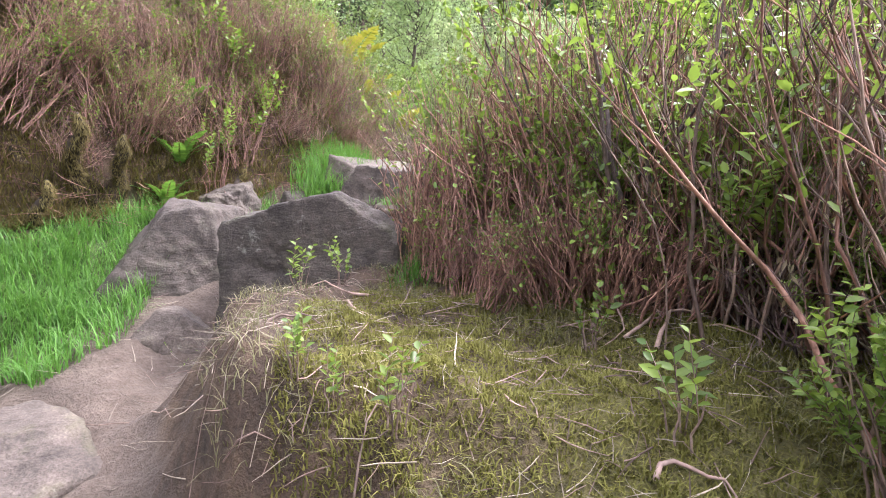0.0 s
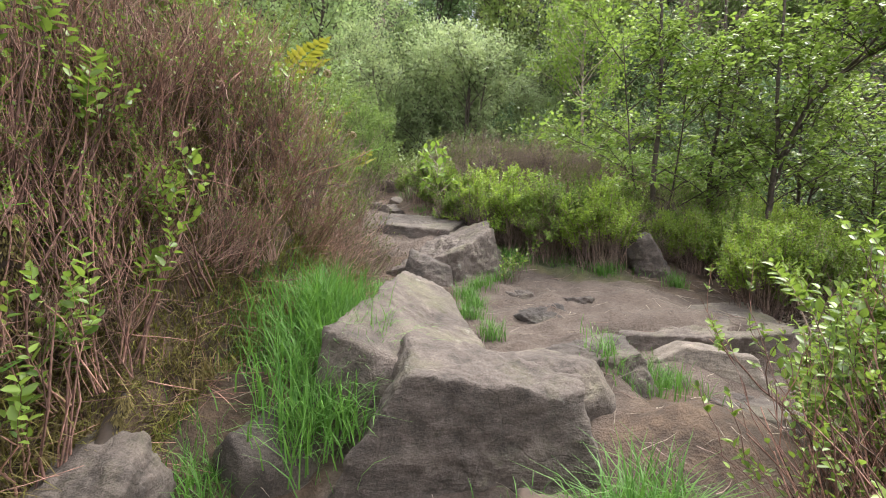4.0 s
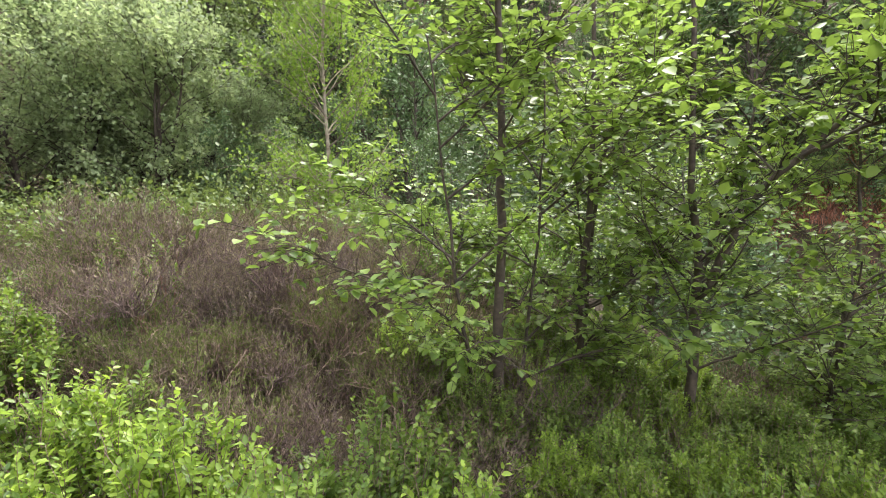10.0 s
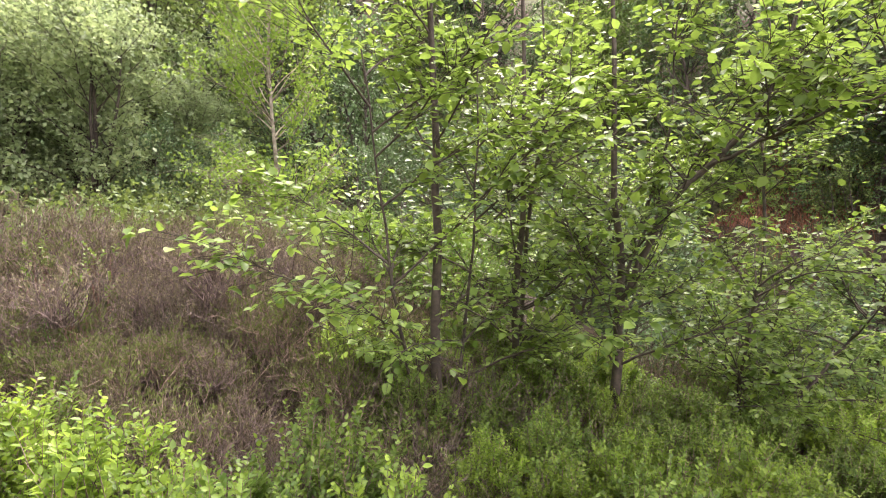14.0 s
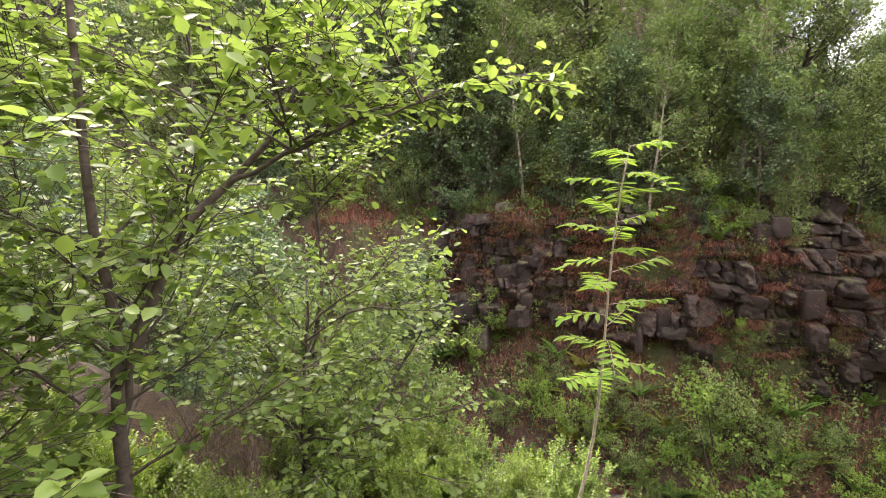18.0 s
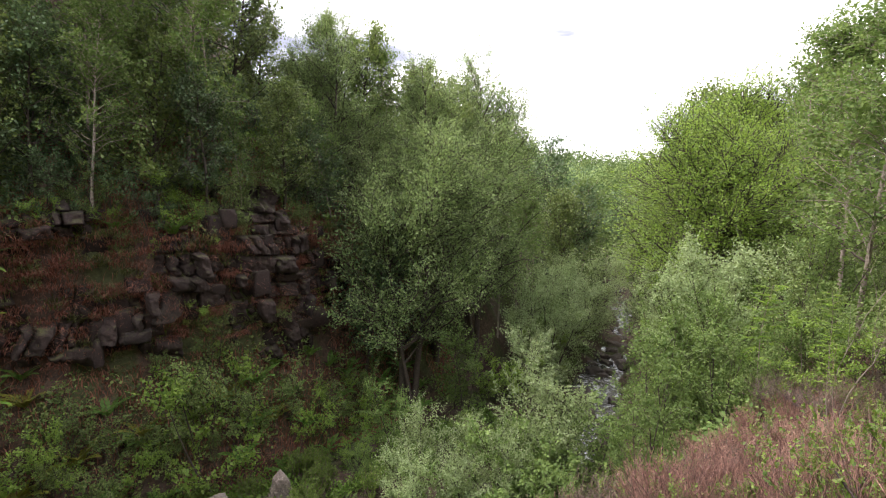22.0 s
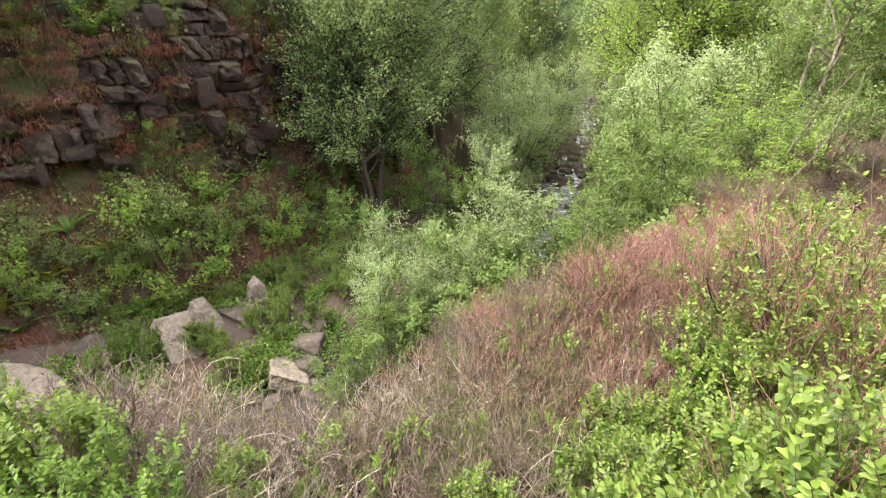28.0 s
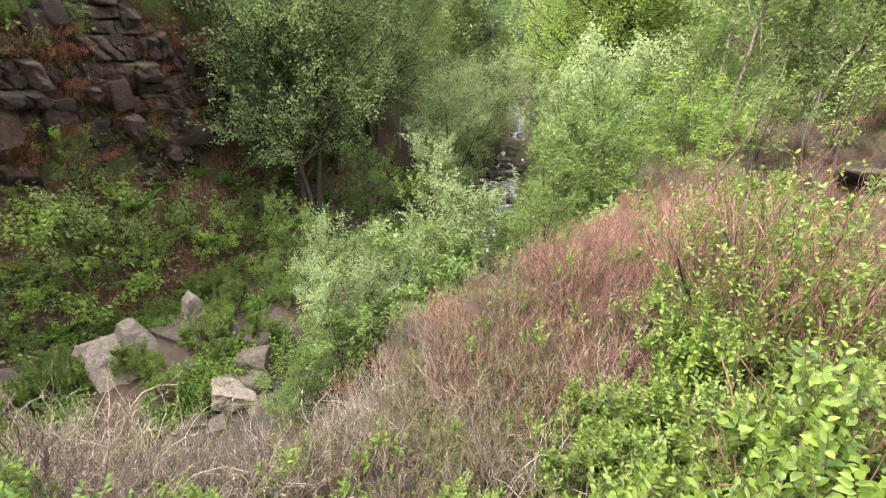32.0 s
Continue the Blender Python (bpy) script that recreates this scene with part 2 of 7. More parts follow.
M_ROCK = rock_material("gritstone", (0.066, 0.053, 0.048), (0.178, 0.146, 0.130), 0.4, 0.35)
# darker copy of gritstone, with the shade of upright faces in its colour
M_ROCKSHADE = rock_material("shaded_gritstone", (0.042, 0.035, 0.033), (0.125, 0.104, 0.095), 0.5, 0.35)
# brown crag stone, its colour taken down further for the shade under trees
M_CLIFF = rock_material("shaded_cliff_gritstone", (0.014, 0.0092, 0.008), (0.058, 0.037, 0.03), 0.8, 0.12)
M_PALESTONE = rock_material("pale_gritstone", (0.15, 0.128, 0.11), (0.34, 0.295, 0.255), 0.3, 0.6)
M_GROUND = ground_material()
M_WATER = water_material()
M_TWIG = wood_material("heather_twig", (0.13, 0.09, 0.078), (0.33, 0.24, 0.21), 40)
# brighter heather twig for the bank, with light mixed into its colour
M_SUNTWIG = wood_material("sunlit_heather_twig", (0.21, 0.122, 0.10), (0.48, 0.32, 0.27), 40)
M_HEATHTWIG = wood_material("purple_grey_heather_twig", (0.105, 0.072, 0.07), (0.27, 0.2, 0.195), 40)
M_REDTWIG = wood_material("red_brown_twig", (0.13, 0.069, 0.057), (0.4, 0.228, 0.188), 40)
M_GREYTWIG = wood_material("grey_dead_twig", (0.20, 0.165, 0.135), (0.42, 0.37, 0.31), 40)
M_PEAT = wood_material("dark_peat", (0.02, 0.014, 0.01), (0.07, 0.05, 0.038), 14)
M_BARK = wood_material("dark_bark", (0.036, 0.028, 0.023), (0.10, 0.078, 0.064), 25)
M_BIRCHBARK = wood_material("birch_bark", (0.16, 0.12, 0.10), (0.45, 0.40, 0.35), 12)
M_DARKTWIG = wood_material("old_dark_stem", (0.035, 0.026, 0.025), (0.12, 0.09, 0.085), 40)
M_STRAW = wood_material("dry_straw", (0.25, 0.19, 0.11), (0.45, 0.37, 0.24), 40)
M_BRACKEN = leaf_material("dead_bracken_frond", (0.17, 0.07, 0.052), (0.42, 0.20, 0.14), 0.9, 0.15, 0.3)
M_REDHEATH = leaf_material("red_heather_shoot", (0.20, 0.108, 0.086), (0.44, 0.275, 0.215), 0.85, 0.12, 0.3)
M_BILB = leaf_material("bilberry_leaf", (0.0475, 0.095, 0.0171), (0.2242, 0.3172, 0.0609), 0.42, 0.42)
# brighter copy of the bilberry leaf, its colour also offsets the birches' shade
M_BILBRIGHT = leaf_material("brightened_bilberry_leaf", (0.066, 0.125, 0.02), (0.3, 0.41, 0.066), 0.42, 0.5)
M_BILBD = leaf_material("deep_bilberry_leaf", (0.042, 0.095, 0.016), (0.2, 0.32, 0.052), 0.45, 0.4)
M_HEATH = leaf_material("heather_shoot", (0.05, 0.042, 0.03), (0.26, 0.22, 0.15), 0.8, 0.15, 0.3)
M_HEATHG = leaf_material("green_heather_shoot", (0.045, 0.06, 0.022), (0.205, 0.235, 0.085), 0.8, 0.2, 0.3)
M_MOSS = leaf_material("moss_strand", (0.07, 0.07, 0.02), (0.215, 0.205, 0.062), 0.9, 0.2, 0.2)
M_GRASS = leaf_material("grass_blade", (0.045, 0.12, 0.022), (0.125, 0.255, 0.05), 0.5, 0.35, 0.7)
M_PALEGRASS = leaf_material("pale_grass_blade", (0.1, 0.105, 0.05), (0.25, 0.23, 0.135), 0.7, 0.3, 0.5)
M_BIRCH = leaf_material("birch_leaf", (0.0723, 0.1318, 0.0289), (0.2508, 0.352, 0.0792), 0.42, 0.5, 0.9)
M_BIRCH2 = leaf_material("soft_birch_leaf", (0.08, 0.14, 0.042), (0.205, 0.285, 0.09), 0.6, 0.4, 0.4)
M_WILLOW = leaf_material("willow_leaf", (0.147, 0.2205, 0.0998), (0.3996, 0.486, 0.2592), 0.5, 0.5, 0.6)
M_SILVER = leaf_material("silver_willow_leaf", (0.16, 0.224, 0.112), (0.3772, 0.451, 0.2624), 0.5, 0.5, 0.6)
M_OAK = leaf_material("oak_leaf", (0.1139, 0.2079, 0.0356), (0.2793, 0.3997, 0.0771), 0.5, 0.45)
M_WOOD = leaf_material("woodland_leaf", (0.078, 0.128, 0.037), (0.217, 0.282, 0.082), 0.55, 0.3)
# woodland leaf paled to carry the haze over the northern hillside
M_HAZEWOOD = leaf_material("hazed_woodland_leaf", (0.132, 0.209, 0.0935), (0.336, 0.4368, 0.2128), 0.55, 0.45)
# darker woodland leaf; its tone also stands in for shade in the ravine
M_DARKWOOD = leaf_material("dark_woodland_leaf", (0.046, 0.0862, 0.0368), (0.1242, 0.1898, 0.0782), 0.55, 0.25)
M_PINE = leaf_material("conifer_needle", (0.014, 0.032, 0.013), (0.04, 0.07, 0.028), 0.6, 0.15)
M_ALDER = leaf_material("grey_green_alder_leaf", (0.1129, 0.1841, 0.0713), (0.3142, 0.4189, 0.1725), 0.55, 0.42, 0.4)
M_FAR = leaf_material("distant_woodland_leaf", (0.045, 0.08, 0.026), (0.128, 0.185, 0.056), 0.6, 0.3, 0.4)
M_BANKMOSS = leaf_material("tan_hanging_moss", (0.08, 0.064, 0.028), (0.215, 0.175, 0.08), 0.9, 0.2, 0.2)
M_FERN = leaf_material("fern_frond", (0.0616, 0.1500, 0.0260), (0.1568, 0.2900, 0.0520), 0.55, 0.4)
M_YFERN = leaf_material("yellowing_bracken", (0.136, 0.1785, 0.0213), (0.2964, 0.2808, 0.0429), 0.6, 0.4)
M_ROWAN = leaf_material("rowan_leaflet", (0.075, 0.155, 0.02), (0.2, 0.3, 0.042), 0.65, 0.5, 0.4)

# ---- mesh tools ----
RNG = np.random.default_rng(7)


def unit(a):
    return a / np.maximum(np.linalg.norm(a, axis=-1, keepdims=True), 1e-9)


class Bag:
    """Collects vertices and faces of one mesh."""

    def __init__(self):
        self.v, self.f4, self.f3, self.n = [], [], [], 0

    def add(self, v, f4=None, f3=None):
        v = np.asarray(v, float).reshape(-1, 3)
        if f4 is not None and len(f4):
            self.f4.append(np.asarray(f4, int) + self.n)
        if f3 is not None and len(f3):
            self.f3.append(np.asarray(f3, int) + self.n)
        self.v.append(v)
        self.n += len(v)
        return self

    def tubes(self, p, r, sides=3):
        """p: n x k x 3 lines, r: n x k radii."""
        n, k, _ = p.shape
        t = unit(np.gradient(p, axis=1))
        ref = np.where(np.abs(t[..., 2:3]) > 0.85, np.array([1.0, 0, 0]), np.array([0, 0, 1.0]))
        a = unit(np.cross(t, ref))
        b = np.cross(t, a)
        ang = np.arange(sides) * 2 * np.pi / sides
        ring = p[:, :, None] + r[:, :, None, None] * (np.cos(ang)[:, None] * a[:, :, None] + np.sin(ang)[:, None] * b[:, :, None])
        i = np.arange(n * k * sides).reshape(n, k, sides)
        j = np.roll(i, -1, axis=2)
        return self.add(ring.reshape(-1, 3), np.stack([i[:, :-1], j[:, :-1], j[:, 1:], i[:, 1:]], -1).reshape(-1, 4))

    def leaves(self, pos, way, up, length, width, fold=0.25, fine=True):
        """Leaf blades folded along the midrib."""
        n = len(pos)
        way = unit(way)
        side = unit(np.cross(way, up))
        nrm = np.cross(side, way)
        L, W = np.reshape(length, (-1, 1)) * np.ones((n, 1)), np.reshape(width, (-1, 1)) * np.ones((n, 1)) / 2
        if fine:
            mid1, mid2 = pos + way * L * 0.3, pos + way * L * 0.68 - nrm * L * 0.04
            tip = pos + way * L - nrm * L * 0.12
            v = np.stack([pos, mid1 + side * W * 0.95 + nrm * W * fold, mid2 + side * W * 0.8 + nrm * W * fold, tip,
                          mid2 - side * W * 0.8 + nrm * W * fold, mid1 - side * W * 0.95 + nrm * W * fold], 1)
            q = np.array([[0, 1, 2, 3], [0, 3, 4, 5]])
            return self.add(v.reshape(-1, 3), (np.arange(n)[:, None, None] * 6 + q).reshape(-1, 4))
        m = pos + way * L * 0.5
        v = np.stack([pos, m + side * W + nrm * W * fold, pos + way * L, m - side * W + nrm * W * fold], 1)
        q = np.array([[0, 1, 2], [0, 2, 3]])
        return self.add(v.reshape(-1, 3), None, (np.arange(n)[:, None, None] * 4 + q).reshape(-1, 3))

    def blades(self, pos, lean, height, width, droop, k=4):
        """Grass blades: flat tapering strips that bend over."""
        n = len(pos)
        s = np.linspace(0, 1, k)
        lean = unit(lean)
        side = np.stack([-lean[:, 1], lean[:, 0], np.zeros(n)], 1)
        h, w, d = (np.reshape(a, (-1, 1)) * np.ones((n, 1)) for a in (height, width, droop))
        up = h * (s - 0.45 * d * s ** 2.2)
        out = h * d * 0.75 * s ** 1.7
        c = pos[:, None] + lean[:, None] * out[..., None] + np.array([0, 0, 1.0]) * up[..., None]
        half = (w * (1 - s) ** 0.6 * 0.5 + 0.0003)[..., None] * side[:, None]
        v = np.stack([c - half, c + half], 2)
        i = np.arange(n * k).reshape(n, k) * 2
        q = np.stack([i[:, :-1], i[:, :-1] + 1, i[:, 1:] + 1, i[:, 1:]], -1).reshape(-1, 4)
        return self.add(v.reshape(-1, 3), q)

    def mesh(self, name, mat, smooth=False):
        me = bpy.data.meshes.new(name)
        v = np.concatenate(self.v) if self.v else np.zeros((0, 3))
        f4 = np.concatenate(self.f4) if self.f4 else np.zeros((0, 4), int)
        f3 = np.concatenate(self.f3) if self.f3 else np.zeros((0, 3), int)
        me.vertices.add(len(v))
        me.vertices.foreach_set("co", v.ravel())
        loops = np.concatenate([f4.ravel(), f3.ravel()])
        me.loops.add(len(loops))
        me.loops.foreach_set("vertex_index", loops)
        me.polygons.add(len(f4) + len(f3))
        me.polygons.foreach_set("loop_start", np.concatenate([np.arange(len(f4)) * 4, len(f4) * 4 + np.arange(len(f3)) * 3]))
        if smooth:
            me.polygons.foreach_set("use_smooth", np.ones(len(me.polygons), bool))
        me.materials.append(mat)
        me.update(calc_edges=True)
        return me


def part(name, bag, mat, parent, label="", smooth=False):
    ob = new(name, bag.mesh(name, mat, smooth))
    ob.parent = parent
    return tagged(ob, label, kind="stuff" if name in ("wood", "foliage", "frond", "crown") else "")


def rand(n, a, b):
    return RNG.uniform(a, b, n)


def sphere_dirs(n):
    return unit(RNG.normal(size=(n, 3)))


# ---- smooth noise for the land ----
GRID = np.random.default_rng(3).uniform(-1, 1, (256, 256))


def vnoise(x, y):
    xi, yi = np.floor(x).astype(int), np.floor(y).astype(int)
    fx, fy = x - xi, y - yi
    fx, fy = fx * fx * (3 - 2 * fx), fy * fy * (3 - 2 * fy)
    g = lambda a, b: GRID[a % 256, b % 256]
    return (g(xi, yi) * (1 - fx) + g(xi + 1, yi) * fx) * (1 - fy) + (g(xi, yi + 1) * (1 - fx) + g(xi + 1, yi + 1) * fx) * fy


def fbm(x, y, octaves=4):
    return sum(vnoise(x * 2 ** o + 17 * o, y * 2 ** o + 5 * o) * 0.5 ** o for o in range(octaves))


def sm(a, b, x):
    t = np.clip((x - a) / (b - a), 0, 1)
    return t * t * (3 - 2 * t)


def along(y, ys, values):
    return np.interp(y, ys, values)

# ---- the land: a footpath on a heathy shelf above a wooded ravine ----
TY = [-9, -6, -3, -1.9, -1.72, -1.2, -0.7, 0.6, 1.3, 2.2, 3.2, 4.2, 5.0, 6.5, 8.6, 12, 20, 40]
TX = [2.9, 2.5, 2.0, 1.45, 1.15, 0.05, -0.35, -0.35, -0.1, 0.3, 0.6, 0.3, -0.8, -1.2, -1.7, -2.9, -5, -9]
TZ = [-1.9, -1.5, -1.0, -0.86, -0.5, -0.45, -0.36, 0.02, 0.1, 0.38, 0.42, 0.47, 0.78, 0.86, 0.95, 1.9, 4.0, 9.0]


def floor_z(y):
    return -5.6 - 0.05 * np.maximum(0, -y) + 0.05 * np.maximum(0, y)


def stream_x(y):
    return along(y, [-80, -60, -45, -30, -19, -13, -6, -2, 3, 10, 20, 40], [70, 52, 34, 21.5, 16.2, 12.6, 10.0, 9.3, 8.8, 8.5, 8.8, 4.0])


def wall_x(y):
    return along(y, [-90, -60, -40, -20, -13, -6, 0, 3, 8, 15, 30, 45, 60], [84, 62, 40, 21.5, 18, 15.6, 14.2, 14.3, 14.4, 13.6, 11, 4, -8])


def land(x, y):
    """Height of the ground."""
    x, y = np.asarray(x, float), np.asarray(y, float)
    tx, tz = along(y, TY, TX), along(y, TY, TZ)
    # level with the path, and the slope towards the ravine
    z0 = along(y, [-8, -3, -1, 0, 1, 2.4, 4, 5.2, 8, 12, 20, 40], [-0.6, -0.25, 0.0, 0.12, 0.2, 0.4, 0.42, 0.6, 1.1, 1.4, 2.2, 5.0])
    gs = along(y, [-6, -0.6, 0.8, 2.2, 3.0, 6], [0.1, 0.06, 0.32, 0.34, 0.06, 0.03])
    xc = along(y, [-40, -19, -12, -8, -4, -1, 1.5, 3.5, 6, 12, 25, 40], [24, 11, 6.8, 4.4, 3.4, 3.3, 3.5, 4.5, 4.3, 4.6, 5, 1])
    east = z0 - gs * np.clip(x - 1.1, 0, None) + 0.0
    fall = np.clip(x - xc, 0, None)
    east = east - 0.8 * fall - 0.5 * np.clip(fall - 0.4, 0, None)
    # the bowl of the path
    w = sm(0.35, 0.85, np.abs(x - tx) - 0.35 * sm(2.0, 2.6, y) * sm(4.8, 4.0, y))
    z = tz * (1 - w) + np.where(x > tx, east, tz) * w
    # sods beside the steep first step
    mound = sm(0.0, 0.22, x - along(y, [-2.0, -1.6, -1.15, -0.7, -0.4], [1.6, 1.0, 0.62, 0.52, 0.6])) * sm(-1.5 + 0.25 * (x - 1.2), -1.22 + 0.25 * (x - 1.2), y) * sm(0.1, -0.5, y) * sm(3.2, 2.2, x)
    z = z + mound * (0.02 + 0.05 * fbm(x * 2.3, y * 2.3, 3) - z)
    pit = sm(0.6, 0.25, np.hypot(x - 0.1, (y + 0.38) * 1.2))
    z = z * (1 - pit) - 0.4 * pit
    # grassy shelf and heather bank on the uphill side
    xl = along(y, [-8, -1, 1, 2.1, 2.6, 4.2, 5.5, 8.6, 12, 20], [-1.2, -1.8, -1.25, -1.0, -0.82, -0.95, -1.9, -2.7, -4.1, -6.5])
    g = np.clip(tx - 0.5 - x, 0, None)
    z = z + (0.28 + 0.27 * sm(1.2, 0.4, y)) * np.minimum(g, 2.0) * sm(4.0, 2.0, y)
    b = np.clip(xl - x, 0, None)
    up = 2.3 * np.minimum(b, 0.45) + 0.42 * np.clip(b - 0.45, 0, 8) + 0.55 * np.clip(b - 8.6, 0, 35)
    z = z + up * along(y, [-8, 3, 6, 10], [1.1, 1.0, 0.75, 0.7])
    # ravine floor with its stream
    fz = floor_z(y)
    bed = fz - 0.45 * sm(1.6, 0.6, np.abs(x - stream_x(y)) - 0.3 * fbm(x * 0.8, y * 0.8, 2))
    z = np.where(x > xc, np.maximum(z, bed), z)
    # far wall: steep bank, crag, wooded hillside
    ww = x - wall_x(y) + 0.5 * fbm(y * 0.45 + 3, x * 0.02, 3)
    crag = along(y, [-60, -25, -12, -7, 6, 12, 20, 40], [0.6, 0.8, 2.2, 3.3, 3.4, 2.6, 1.5, 0.5])
    wall = 1.55 * np.clip(ww, 0, 2.0) + crag * sm(2.0, 2.5, ww) + (0.78 * np.clip(ww - 2.6, 0, 18) + 0.38 * np.clip(ww - 20.6, 0, 70)) * along(y, [-20, -8, -3], [0.45, 0.6, 1.0])
    z = np.where(x > xc, z + wall, z)
    # northern hillside, and the hill that shuts the valley far downstream
    north = np.clip(y - 24 - 0.25 * np.abs(x - 3), 0, None)
    z = z + 0.38 * np.minimum(north, 40) * sm(-60, -10, x)
    far = np.hypot(x - 1.6, y - 2.7)
    down = sm(60, 108, far) * sm(-10, -30, y) * sm(-10, 20, x)
    z = np.where(down > 0, np.maximum(z, -8 + 7.5 * down), z)
    z = z + 0.5 * np.exp(-((x - 0.5) / 1.25) ** 2 - ((y - 7.6) / 1.7) ** 2) * sm(0.4, 1.2, x - tx)
    # brown bank that rises over the shelf downstream
    z = z + 2.0 * sm(-4.8, -8.4, y) * sm(4.3, 1.8, x) * sm(-30, -16, y) * sm(-5, -1, x)
    # a rock ledge across the trodden ground
    z = z - 0.14 * sm(2.9, 2.78, y + 0.1 * fbm(x * 3, y * 3, 2)) * sm(0.72, 0.86, x) * sm(2.3, 1.9, x) * sm(1.8, 2.2, y)
    # uneven ground
    near = sm(25, 6, far)
    z = z + 0.05 * fbm(x * 1.7, y * 1.7, 4) * (1 - near * sm(0.85, 0.5, np.abs(x - tx)) * 0.5) + 0.35 * fbm(x * 0.25, y * 0.25, 3) * sm(6, 14, far)
    z = z + near * (0.022 * fbm(x * 8, y * 8, 4) + 0.03 * np.abs(fbm(x * 3.1 + 4, y * 3.1, 3)) * sm(1.8, 2.6, y))
    return z


def gz(x, y):
    return float(land(x, y))


def spread(lo, hi, fine_lo, fine_hi, fine, mid, mid_lo, mid_hi, growth=1.18):
    """Grid lines, close together where feet go and far apart on the horizon."""
    a = list(np.arange(fine_lo, fine_hi, fine))
    v, s = fine_hi, fine
    while v < hi:
        a.append(v)
        s = min(s * growth, mid) if v < mid_hi else s * growth
        v += s
    a.append(hi)
    v, s, b = fine_lo - fine, fine, []
    while v > lo:
        b.append(v)
        s = min(s * growth, mid) if v > mid_lo else s * growth
        v -= s
    b.append(lo)
    return np.array(b[::-1] + a)


gxs = spread(-420, 420, -2.4, 4.6, 0.055, 0.3, -6, 24)
gys = spread(-420, 420, -2.8, 6.4, 0.055, 0.3, -24, 16)
gX, gY = np.meshgrid(gxs, gys, indexing="ij")
gZ = land(gX, gY)
bag = Bag()
idx = np.arange(gX.size).reshape(gX.shape)
bag.add(np.stack([gX, gY, gZ], -1), np.stack([idx[:-1, :-1], idx[1:, :-1], idx[1:, 1:], idx[:-1, 1:]], -1).reshape(-1, 4))
ground = tagged(new("ground", bag.mesh("ground", M_GROUND, True)), "heathland ground with a trodden earth path above a ravine", "ground", kind="structure")
tx_, ed = along(gY, TY, TX), fbm(gX * 2.2, gY * 2.2, 3)
trail = sm(0.62, 0.28, np.abs(gX - tx_) + 0.18 * ed - 0.1 + 0.14 * sm(5, 6.5, gY)) * sm(-4.5, -3.5, gY)
pad = sm(0.25, 0.0, np.abs(gX - 1.35) - 1.25 + 0.25 * ed) * sm(2.2, 2.5, gY + 0.2 * ed) * sm(4.1, 3.7, gY + 0.2 * (gX - 1) + 0.2 * ed)
valley = sm(1.15, 0.6, np.abs(gX - along(gY, [-3, -0.2, 3.1, 6, 12], [11.2, 12.4, 14.0, 14.6, 14.0])) + 0.3 * ed) * sm(-3.2, -2.2, gY)
shore = sm(1.9, 1.3, np.abs(gX - stream_x(gY)) + 0.3 * ed) * sm(0, -1, gZ + 3)
bare = sm(0.3, 0.0, np.hypot(gX - 1.25, (gY + 1.1) * 0.8) - 0.42 + 0.2 * ed)
glade = sm(0.9, 0.5, (np.hypot(gX - 4.4, gY - 7.7) + 0.3 * ed) * 0.5)
trail = np.clip(np.maximum.reduce([glade, trail * (gX > -30) * (1 - sm(7.2, 8.8, gY)), pad, valley, 0.3 * shore, 0.45 * bare]), 0, 1)
turf = sm(0.0, 0.4, fbm(gX * 1.1 + 9, gY * 1.1, 3)) * sm(3, 5, np.hypot(gX - 1, gY)) * 0.7
turf = np.maximum(turf * sm(-3, 0, gX), sm(-0.3, -0.6, gX) * sm(-0.1, 0.12, gX - along(gY, [-8, -1, 1, 2.1, 2.6], [-1.2, -1.8, -1.25, -1.0, -0.82])) * sm(1.1, 0.7, gY))
moss = 0.8 * sm(1.3, 1.7, gX + 0.3 * ed) * sm(2.8, 2.2, gX) * sm(-2.6, -2.0, gY) * sm(0.6, 0.0, gY)
trail = trail * (1 - 0.85 * (gZ > -0.28) * (gY < 0.1) * (gX > 0.35) * (gX < 4))
for nm, values in (("trail", trail), ("turf", turf), ("moss", moss)):
    at = ground.data.attributes.new(nm, "FLOAT", "POINT")
    at.data.foreach_set("value", np.ascontiguousarray(values.ravel(), dtype=np.float32))

# stream
sy = np.linspace(-78, 30, 260)
sx = stream_x(sy)
tw = np.stack([np.gradient(sx), np.gradient(sy)], 1)
nr = unit(np.stack([-tw[:, 1], tw[:, 0]], 1))
u = np.linspace(-1.25, 1.25, 13)
wxy = np.stack([sx, sy], 1)[:, None] + nr[:, None] * u[None, :, None]
wz = floor_z(wxy[..., 1]) - 0.27 + 0.06 * fbm(wxy[..., 0] * 1.5, wxy[..., 1] * 1.5, 4)
wi = np.arange(260 * 13).reshape(260, 13)
bag = Bag().add(np.concatenate([wxy, wz[..., None]], -1), np.stack([wi[:-1, :-1], wi[1:, :-1], wi[1:, 1:], wi[:-1, 1:]], -1).reshape(-1, 4))
stream = tagged(new("stream", bag.mesh("stream", M_WATER, True)), "shallow peaty stream with white riffles", "stream", kind="structure")
at = stream.data.attributes.new("foam", "FLOAT", "POINT")
at.data.foreach_set("value", np.ascontiguousarray((sm(-6, -10, wxy[..., 1])).ravel(), dtype=np.float32))


